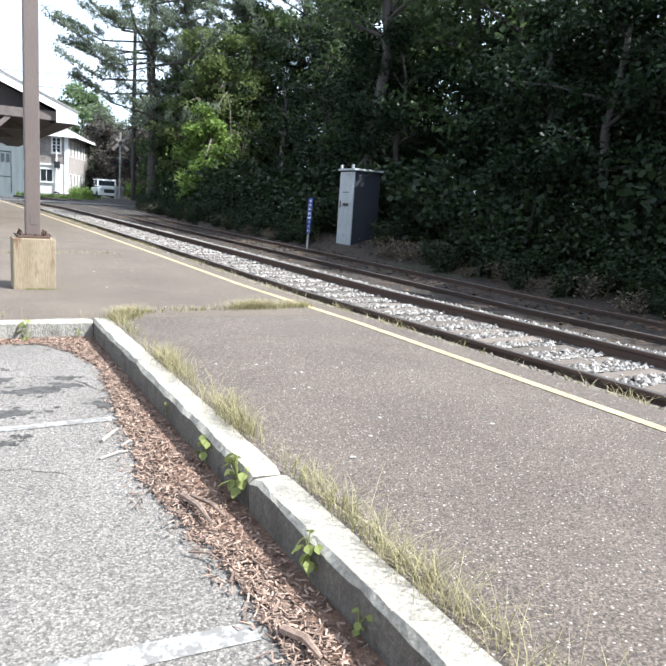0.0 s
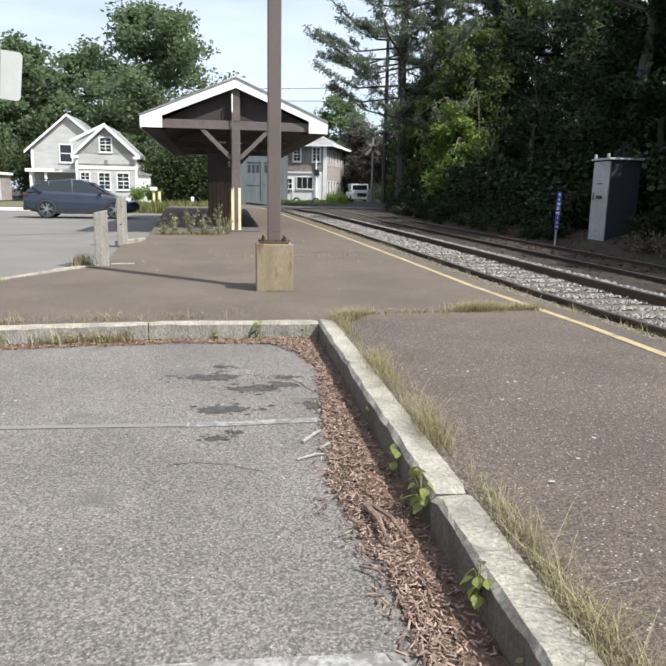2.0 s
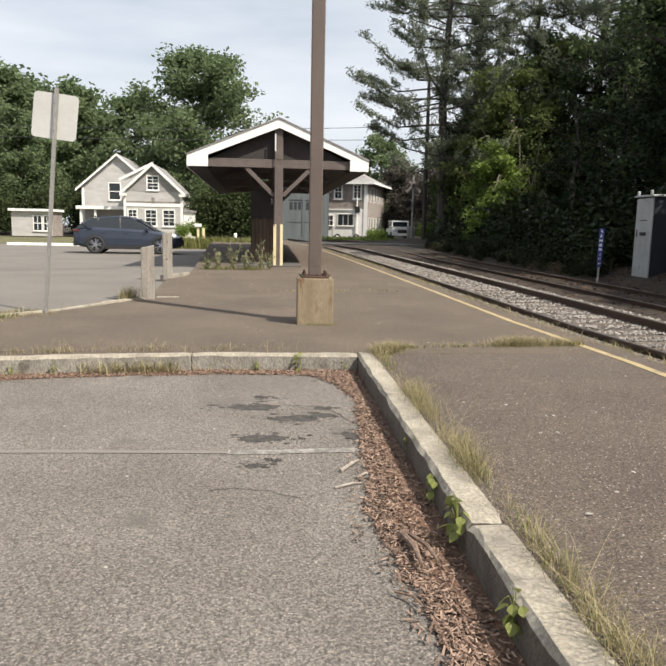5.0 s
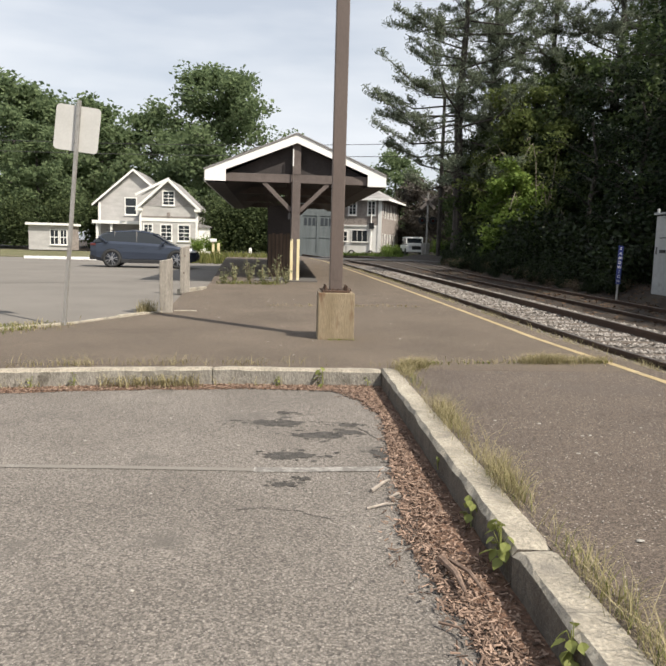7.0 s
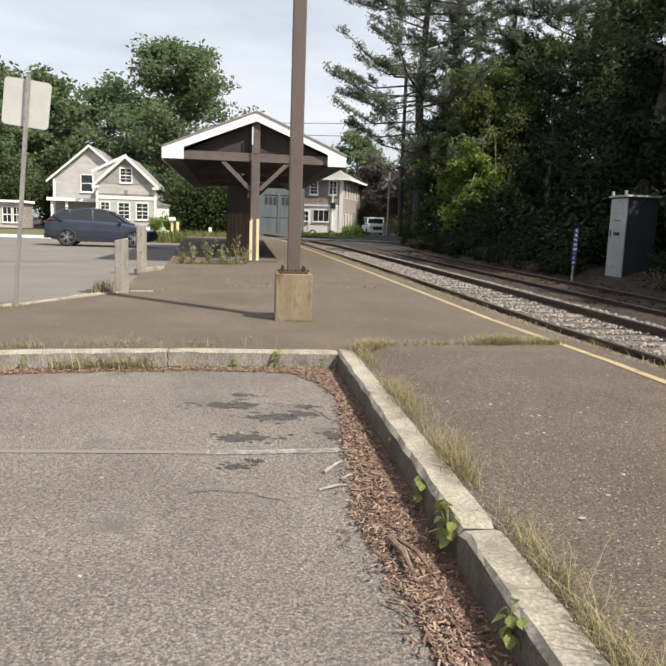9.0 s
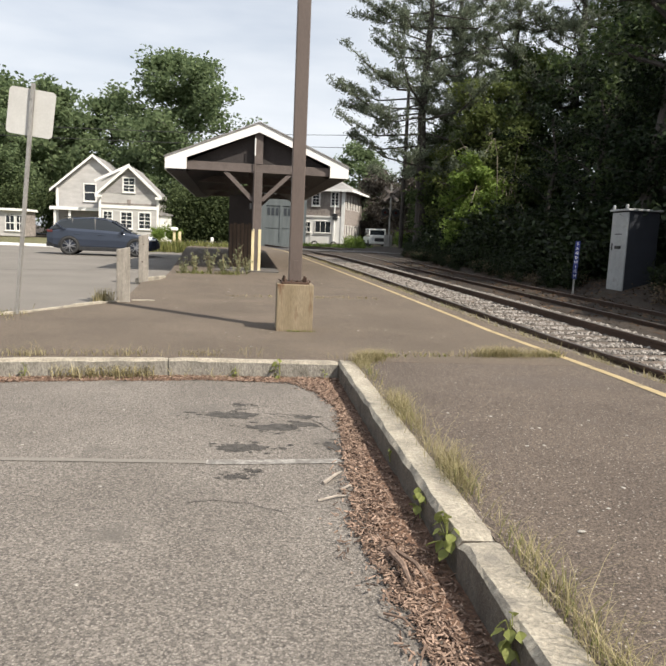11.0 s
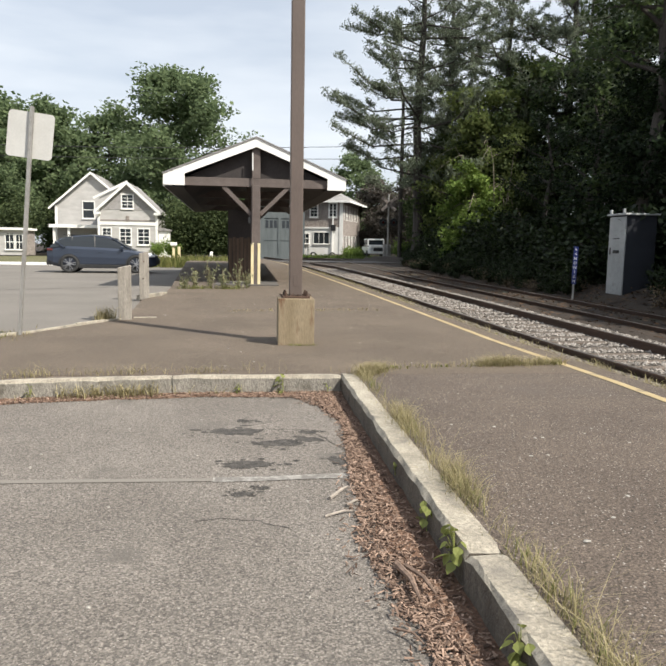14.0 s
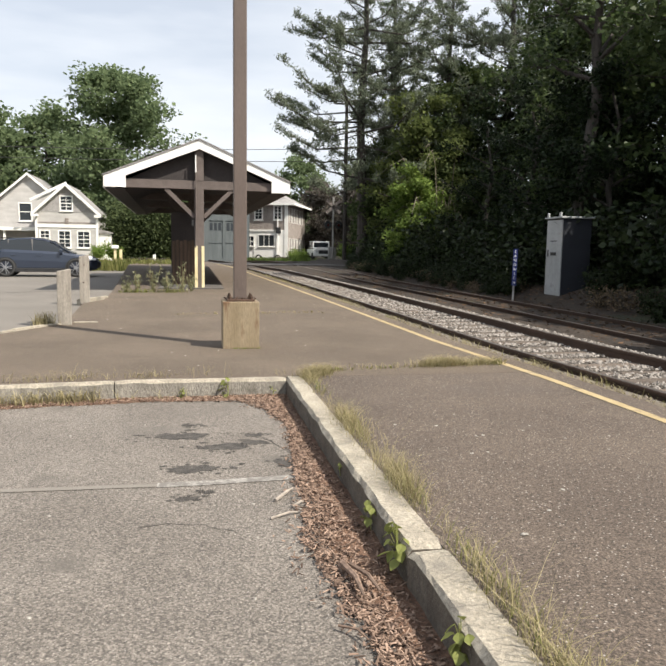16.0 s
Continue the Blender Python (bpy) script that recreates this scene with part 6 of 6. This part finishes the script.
grass("bollard_grass", 9, along([(-2.3, 10.9), (-2.12, 11.06)], 190, 0.05, 18), 0.2, M_DRY, "yellow-green grass round the bollard", 0.004, 0.5)
grass("pier_grass", 46, along([(0.45, 8.43), (0.8, 8.44)], 90, 0.02, 52), 0.035, M_GREENGRASS, "short grass at the foot of the concrete pier", 0.003, 0.8)
grass("crack_grass", 10, along([(-0.4, 12.4), (2.6, 12.8)], 150, 0.1, 19, 0.6), 0.05, M_DRY, "thin grass in a platform crack", 0.005, 0.6)
grass("meadow_grass", 11, [(np.random.default_rng(i).uniform(-9, -0.8), 37 + 7 * np.random.default_rng(i + 9000).random(), 0.03, 1) for i in range(2600)], 0.62, M_MEADOW,
      "tall green grass beyond the parking lot", 0.03, 0.4)
grass("roadside_grass", 12, [(np.random.default_rng(i).uniform(4, 12), 55 + 6 * np.random.default_rng(i + 7000).random(), 0.38, 1) for i in range(900)], 0.3, M_LEAFLIGHT,
      "rough grass by the crossing", 0.03, 0.4)


# ---- fallen leaves on the track bank ----
frng = np.random.default_rng(303)
fy = frng.uniform(-3, 36, 14000)
fx = np.array([rail_x(y) for y in fy]) + 3.4 + 6.0 * frng.random(14000) ** 0.6
fc = np.array([(x, y, ground_height(x, y) + 0.012) for x, y in zip(fx, fy)])
fu = frng.normal(size=(14000, 3)) * (1, 1, 0.25)
fu /= np.linalg.norm(fu, axis=1, keepdims=True)
fv = np.cross(fu, frng.normal(size=(14000, 3)) * 0.25 + (0, 0, 1))
fl = frng.uniform(0.03, 0.075, (14000, 1))
fq = np.stack([fc - fu * fl, fc + fv * fl * 0.5, fc + fu * fl, fc - fv * fl * 0.5], 1).reshape(-1, 3)
M_FALLEN = leafy("fallen_leaf", (0.03, 0.02, 0.014), (0.16, 0.1, 0.062), 0.1, 0.85)
tagged(new("leaf_litter", leaf_mesh("leaf_litter", fq, np.arange(56000).reshape(14000, 4), M_FALLEN)), "dry brown fallen leaves on the shaded track bank", "leaf litter", kind="stuff")


# ---- mulch, sticks and weeds by the kerb ----
def chips(name, seed, spots, label):
    rng = np.random.default_rng(seed)
    vs, fs = [], []
    for x, y, z in spots:
        ln, w, th = rng.uniform(0.011, 0.046), rng.uniform(0.0015, 0.005), 0.003
        m = (Matrix.Translation((x, y, z + rng.uniform(0.004, 0.022))) @ Euler((rng.normal() * 0.35, rng.normal() * 0.35, rng.uniform(0, 6.28))).to_matrix().to_4x4())
        b = len(vs)
        for dx, dy, dz in ((-1, -1, -1), (1, -0.6, -1), (1, 0.7, -1), (-1, 1, -1), (-1, -1, 1), (1, -0.6, 1), (1, 0.7, 1), (-1, 1, 1)):
            vs.append(tuple(m @ Vector((dx * ln / 2, dy * w, dz * th / 2))))
        fs += [tuple(b + i for i in q) for q in ((4, 5, 6, 7), (0, 1, 5, 4), (1, 2, 6, 5), (2, 3, 7, 6), (3, 0, 4, 7))]
    return tagged(raw(name, vs, fs, M_MULCH), label, "mulch", kind="stuff")


mulch_profile = interp([(0.3, 0.2), (1.5, 0.22), (2.2, 0.21), (2.5, 0.26), (3.0, 0.31), (3.5, 0.25), (3.9, 0.23), (5.2, 0.12), (5.7, 0.2), (6.2, 0.42)])


def mulch_width(y):
    return mulch_profile(y) + 0.03 * noise.noise((y * 4, 3, 0))


def mulch_spots(count, seed):
    rng = np.random.default_rng(seed)
    out = []
    while len(out) < count:
        if rng.random() < 0.8:
            y = 0.6 + 5.7 * rng.random() ** 1.25
            x = KERB_X - 0.012 - mulch_width(y) * (1.1 * rng.random() ** 0.75 + (0.5 * rng.random() ** 3 if rng.random() < 0.25 else 0))
        else:
            x = KERB_X - 4.2 * rng.random() ** 1.5
            wide = 0.2 + 0.1 * noise.noise((x * 1.5, 9, 0)) + 0.25 * max(0, 1 - (KERB_X - x) / 0.7)
            y = kerb_line(x) - 0.01 - wide * rng.random() ** 1.4
        out.append((x, y, LOT_Z - 0.012 * max(0, 1 - (KERB_X - x) / 0.12)))
    return out


chips("mulch", 31, mulch_spots(12500, 33), "reddish-brown wood chip mulch against the kerb")
M_MULCHBED = surface("mulch_bed", (0.11, 0.06, 0.038), (0.19, 0.11, 0.07), 12.0, 0.95, fine=60, fine_amount=0.5, bump=1.0, bump_size=0.02, world_space=True)
bedv, bedf = [], []
rows_y = [0.3 + 0.12 * i for i in range(52)]
for y in rows_y:
    wide = mulch_width(y) * 0.82
    bedv += [(KERB_X + 0.01, y, LOT_Z + 0.004), (KERB_X - wide * 0.55, y, LOT_Z + 0.014), (KERB_X - wide + 0.05 * noise.noise((y * 9, 1, 0)), y, LOT_Z + 0.001)]
for i in range(len(rows_y) - 1):
    for k in (0, 1):
        bedf.append((i * 3 + k, i * 3 + k + 1, i * 3 + k + 4, i * 3 + k + 3))
cols_x = [KERB_X - 0.12 * i for i in range(45)]
k0 = len(bedv)
for x in cols_x:
    wide = 0.17 + 0.09 * noise.noise((x * 1.5, 9, 0)) + 0.03 * noise.noise((x * 7, 2, 0))
    e = kerb_line(x)
    bedv += [(x, e + 0.01, LOT_Z + 0.012), (x, e - wide * 0.55, LOT_Z + 0.009), (x, e - wide, LOT_Z + 0.001)]
for i in range(len(cols_x) - 1):
    for k in (0, 1):
        bedf.append((k0 + i * 3 + k, k0 + i * 3 + k + 3, k0 + i * 3 + k + 4, k0 + i * 3 + k + 1))
tagged(raw("mulch_bed", bedv, bedf, M_MULCHBED), "brown mulch bed along the kerb", "mulch", kind="stuff")


def stick(p, q, r, label, material):
    bm = bmesh.new()
    p, q = Vector(p), Vector(q)
    m = p.lerp(q, 0.55) + Vector((0.012, 0.01, 0.008))
    rod(bm, p, m, r, r * 0.9, 6)
    rod(bm, m, q, r * 0.9, r * 0.4, 6)
    tagged(new("stick", mesh_from(bm, "stick", material)), label, "stick", "sticks on the lot")


zl = LOT_Z
M_DARKSTICK = surface("brown_bark_stick", (0.14, 0.093, 0.068), (0.24, 0.165, 0.122), 8.0, 0.9, fine=40, fine_amount=0.4)
stick((0.42, 3.6, zl + 0.012), (0.54, 3.76, zl + 0.02), 0.011, "pale dry stick lying on the asphalt", M_DEAD)
stick((0.50, 3.5, zl + 0.01), (0.57, 3.56, zl + 0.012), 0.008, "small pale stick lying on the asphalt", M_DEAD)
stick((0.37, 3.36, zl + 0.008), (0.53, 3.42, zl + 0.01), 0.007, "thin pale twig lying on the asphalt", M_DEAD)
stick((0.61, 2.75, zl + 0.035), (0.63, 2.42, zl + 0.05), 0.014, "brown bark strip on the mulch", M_DARKSTICK)
stick((0.64, 2.72, zl + 0.04), (0.7, 2.45, zl + 0.05), 0.011, "split brown stick on the mulch", M_DARKSTICK)
stick((0.62, 1.7, zl + 0.03), (0.66, 1.52, zl + 0.04), 0.016, "thick piece of bark on the mulch", M_DARKSTICK)
stick((0.5, 2.28, zl + 0.02), (0.58, 2.16, zl + 0.03), 0.006, "thin dark twig beside the mulch", M_DARKSTICK)


def weed(x, y, z, size, n, seed, label):
    rng = random.Random(seed)
    t = thing("kerb_weed", label, "weed", pose(x, y, z), "weeds on the kerb")
    bm = bmesh.new()
    tips = []
    for i in range(n):
        a = math.pi + rng.uniform(-1.9, 1.9)
        hgt = size * (0.15 + 0.85 * (i + 0.5) / n)
        tip = Vector((math.cos(a) * size * 0.16, math.sin(a) * size * 0.3 + rng.uniform(-0.15, 0.15) * size, hgt))
        tips.append((tip, a, hgt))
    rod(bm, (0.0, 0, -0.02), (-0.01, 0, size * 0.9), 0.003, 0.002, 5)
    part("stem", bm, M_WEED, t)
    for tip, a, hgt in tips:
        bm = bmesh.new()
        s = size * rng.uniform(0.2, 0.36)
        rows = []
        for f, w in ((0, 0.05), (0.2, 0.36), (0.45, 0.48), (0.75, 0.28), (1, 0.02)):
            rows.append([bm.verts.new((f * s, k * w * s, -0.3 * s * f * f + 0.08 * s * abs(k))) for k in (-1, 0, 1)])
        for p, q in zip(rows, rows[1:]):
            for k in (0, 1):
                bm.faces.new((p[k], p[k + 1], q[k + 1], q[k]))
        m = Matrix.Translation(tip) @ Euler((rng.uniform(-0.5, 0.5), rng.uniform(0.0, 0.7), a + rng.uniform(-0.7, 0.7))).to_matrix().to_4x4()
        rod(bm, m.inverted() @ Vector((0, 0, hgt * 0.5)), (0.02 * s, 0, 0), 0.002, 0.0015, 4)
        part("leaf", bm, M_WEED, t).matrix_basis = m


weed(KERB_X - 0.008, 2.68, -0.11, 0.17, 16, 1, "lime green weed growing out of the kerb foot")
weed(KERB_X - 0.008, 1.96, -0.12, 0.15, 11, 2, "yellow-green leafy weed at the kerb")
weed(KERB_X - 0.008, 3.13, -0.13, 0.14, 9, 3, "small green weed at the kerb")
weed(KERB_X - 0.008, 3.87, -0.1, 0.07, 5, 4, "tiny weed on the shaded kerb face")
weed(KERB_X - 0.008, 1.6, -0.14, 0.09, 6, 5, "tiny lime weed at the kerb foot")
weed(0.3, EDGE_Y - 0.03, LOT_Z, 0.2, 10, 6, "leafy green weed at the far kerb")
weed(-1.9, kerb_line(-1.9) - 0.03, LOT_Z, 0.14, 7, 7, "small brown-green weed at the far kerb")
weed(-2.25, kerb_line(-2.25) - 0.03, LOT_Z, 0.11, 6, 9, "small brown-green weed at the far kerb")
weed(-0.1, EDGE_Y - 0.03, LOT_Z, 0.12, 6, 10, "small dull weed at the far kerb")
weed(0.72, EDGE_Y - 0.02, LOT_Z, 0.1, 6, 8, "small weed in the kerb corner")


def tall_weed(x, y, h, seed):
    rng = np.random.default_rng(seed)
    t = thing("tall_weed", "straggly grey-green weeds at the shelter foot", "weed", pose(x, y, rise(y)), "weeds by the shelter")
    vs, fs, c = [], [], []
    for i in range(6):
        a = rng.uniform(0, 6.28)
        e = Vector((math.cos(a) * h * 0.45 * rng.random(), math.sin(a) * h * 0.45 * rng.random(), h * rng.uniform(0.5, 1.0)))
        tube(vs, fs, [Vector((0, 0, 0)), e * 0.5, e], [0.008, 0.006, 0.003], 4)
        for j in range(18):
            f = rng.uniform(0.15, 1)
            c.append(tuple(e * f + Vector(rng.normal(size=3) * 0.035)))
    ob = new("woody_base", leaf_mesh("woody_base", np.array(vs), np.array(fs), M_DRY))
    ob.parent = t
    v, f = blades(np.array(c), np.array((0, 0, 0.5)), 0.11, 0.03, rng)
    ob = new("leaves", leaf_mesh("leaves", v, f, M_TALLWEED))
    ob.parent = t


M_TALLWEED = leafy("grey_green_weed", (0.16, 0.17, 0.09), (0.3, 0.3, 0.18))
for i, (x, y, h) in enumerate(((-1.35, 17.6, 0.6), (-1.0, 17.7, 0.75), (-0.65, 17.6, 0.5), (-0.3, 17.9, 0.85), (-1.6, 17.5, 0.35), (-0.1, 18.0, 0.5))):
    tall_weed(x, y, h, 200 + i)
grass("shelter_grass", 30, along([(-1.7, 17.5), (-0.2, 17.6)], 300, 0.12, 40, 0.4), 0.1, M_GREENGRASS, "grass at the shelter foot", 0.006, 0.6)


# ---- tar patches on the lot ----
M_WORN = surface("worn_tar", (0.036, 0.032, 0.029), (0.085, 0.077, 0.068), 14.0, 0.88, fine=80, fine_amount=0.5, bump=0.9, bump_size=0.012, world_space=True)


def blot(name, x, y, rx, ry, seed, label):
    """A worn core with ragged rim and broken crumbs of tar round it."""
    rng = random.Random(seed)
    vs, fs = [], []

    def flake(cx, cy, ax, ay, n, rough):
        b = len(vs)
        z = LOT_Z + 0.002 + 0.000006 * b
        vs.append((cx, cy, z))
        k0 = rng.uniform(0, 50)
        for i in range(n):
            a = 2 * math.pi * i / n
            k = 0.75 + rough * noise.noise((math.cos(a) * 1.3 + k0, math.sin(a) * 1.3, k0)) + rough * 0.8 * noise.noise((math.cos(a) * 7 + k0, math.sin(a) * 7, 3)) + rng.uniform(-0.07, 0.07)
            vs.append((cx + ax * k * math.cos(a), cy + ay * k * math.sin(a), z))
        fs.extend((b, b + i + 1, b + (i + 1) % n + 1) for i in range(n))

    flake(x, y, rx * 0.85, ry * 0.85, 64, 0.3)
    for _ in range(16):
        a, d = rng.uniform(0, 6.28), rng.uniform(0.55, 1.35)
        q = rng.uniform(0.006, 0.026) * (0.5 + rx * 2)
        flake(x + rx * d * math.cos(a), y + ry * d * math.sin(a), q * rng.uniform(1.0, 2.2), q, 11, 0.4)
    tagged(raw(name, vs, fs, M_WORN), label, "asphalt patch", "patches on the lot", "structure")


for i, (x, y, rx, ry) in enumerate(((-0.12, 5.05, 0.3, 0.15), (0.2, 4.72, 0.26, 0.12), (-0.02, 4.25, 0.27, 0.12), (-0.06, 3.72, 0.09, 0.06), (0.05, 3.82, 0.04, 0.025), (0.4, 4.8, 0.14, 0.08), (0.55, 4.3, 0.08, 0.14), (-0.05, 5.35, 0.1, 0.05), (0.42, 5.0, 0.12, 0.06))):
    blot("tar_patch", x, y, rx, ry, i + 1, "dark worn patch in the asphalt")


# ---- small roadside things ----
def roadside_post(x, y):
    t = thing("roadside_box", "small pale box on a yellow post by the grass", "mailbox", pose(x, y, 0.02))
    part("post", boxed(-0.07, 0.07, -0.07, 0.07, -0.1, 1.15, 0.01), M_CREAM, t)
    part("box", boxed(-0.2, 0.2, -0.16, 0.16, 1.15, 1.36, 0.04), M_WHITE, t)
    part("post", boxed(0.22, 0.38, 0.2, 0.34, -0.1, 1.1, 0.01), M_CREAM, t)


roadside_post(-4.7, 44.0)
wp = thing("white_post", "slim dark post with a white painted top in the grass", "post", pose(-1.0, 38.0, 0.35))
part("shaft", boxed(-0.06, 0.06, -0.06, 0.06, -0.2, 1.1, 0.01), M_PANEL, wp)
part("top", boxed(-0.075, 0.075, -0.075, 0.075, 1.1, 1.9, 0.03), M_WHITE, wp, "white painted top")
tagged(new("boundary_stone", mesh_from(boxed(-2.5, -2.32, 43.9, 44.1, 0.0, 0.85, 0.04), "boundary_stone", M_WHITE)), "small white marker stone in the grass", "marker")


# ---- litter on the platform ----
lrng = random.Random(77)
M_LITTER = surface("pale_litter", (0.3, 0.28, 0.25), (0.4, 0.375, 0.335), 9.0, 0.9, fine=60, fine_amount=0.3)
for i in range(90):
    y = lrng.uniform(2.5, 17)
    x = lrng.uniform(1.2, platform_edge(y) - 0.5) if y < 6.6 else lrng.uniform(-1.6, platform_edge(y) - 0.5)
    s = lrng.uniform(0.006, 0.016)
    bm = bmesh.new()
    bmesh.ops.create_icosphere(bm, subdivisions=1, radius=s)
    for v in bm.verts:
        v.co = Vector((v.co.x * lrng.uniform(0.8, 1.5), v.co.y * lrng.uniform(0.7, 1.2), v.co.z * 0.35))
    ob = tagged(new("pebble", mesh_from(bm, "pebble", M_LITTER)), "small pale stone lying on the platform asphalt", "pebble", "loose stones")
    ob.matrix_basis = pose(x, y, rise(y) + s * 0.25, 0, 0, lrng.uniform(0, 360))

bm = bmesh.new()
for i in range(7):
    box(bm, -14.5 + i * 0.82, -13.72 + i * 0.82, 39.4, 39.7, 0.0, 0.16, 0.02)
tagged(new("wheel_stop", mesh_from(bm, "wheel_stop", M_WHITE)), "low whitewashed concrete kerb at the lot end", "kerb", kind="structure")


# ---- cracks in the asphalt and stones on the lot ----
def crack(pts, width, z, seed, label):
    """A broken dark line that wanders between the points."""
    rng = random.Random(seed)
    vs, fs = [], []
    pts = [Vector(p) for p in pts]
    for a, b in zip(pts, pts[1:]):
        n = max(3, int((b - a).length / 0.035))
        side = Vector((a.y - b.y, b.x - a.x)).normalized()
        k = len(vs)
        for i in range(n + 1):
            c = a.lerp(b, i / n) + side * (0.03 * noise.noise((i * 0.35, seed * 2.3, 0)) + 0.008 * noise.noise((i * 1.9, seed, 5)))
            w = width * (0.35 + 0.9 * abs(noise.noise((i * 0.5, seed * 5.1, 2)))) + rng.uniform(0, 0.0015)
            zz = z if z is not None else rise(c.y) + 0.003
            vs += [(c.x - side.x * w, c.y - side.y * w, zz), (c.x + side.x * w, c.y + side.y * w, zz)]
        fs += [(k + 2 * i, k + 2 * i + 2, k + 2 * i + 3, k + 2 * i + 1) for i in range(n)]
    tagged(raw("crack", vs, fs, M_WORN), label, "crack", "cracks in the asphalt", "structure")


crack([(-0.28, 3.36), (-0.1, 3.37), (0.05, 3.32), (0.18, 3.22)], 0.004, LOT_Z + 0.003, 1, "thin dark crack in the lot asphalt")
crack([(0.15, 5.1), (0.42, 5.05), (0.62, 4.6)], 0.006, LOT_Z + 0.003, 4, "short crack beside the dark patches")
crack([(-1.5, 10.2), (-0.4, 10.35), (0.6, 10.3), (2.6, 10.5)], 0.005, None, 5, "old crack across the platform asphalt")
crack([(-0.6, 7.6), (0.5, 7.68), (1.6, 7.65), (3.0, 7.8)], 0.004, None, 6, "fine crack in the platform asphalt")

for i in range(40):
    x, y = lrng.uniform(-2.2, 0.75), 1.5 + 4.8 * lrng.random() ** 0.8
    s = lrng.uniform(0.004, 0.011)
    bm = bmesh.new()
    bmesh.ops.create_icosphere(bm, subdivisions=1, radius=s)
    for v in bm.verts:
        v.co = Vector((v.co.x * lrng.uniform(0.8, 1.6), v.co.y * lrng.uniform(0.7, 1.2), v.co.z * 0.5))
    ob = tagged(new("pebble", mesh_from(bm, "pebble", M_LITTER)), "small pale stone lying on the lot asphalt", "pebble", "loose stones")
    ob.matrix_basis = pose(x, y, LOT_Z + s * 0.3, 0, 0, lrng.uniform(0, 360))
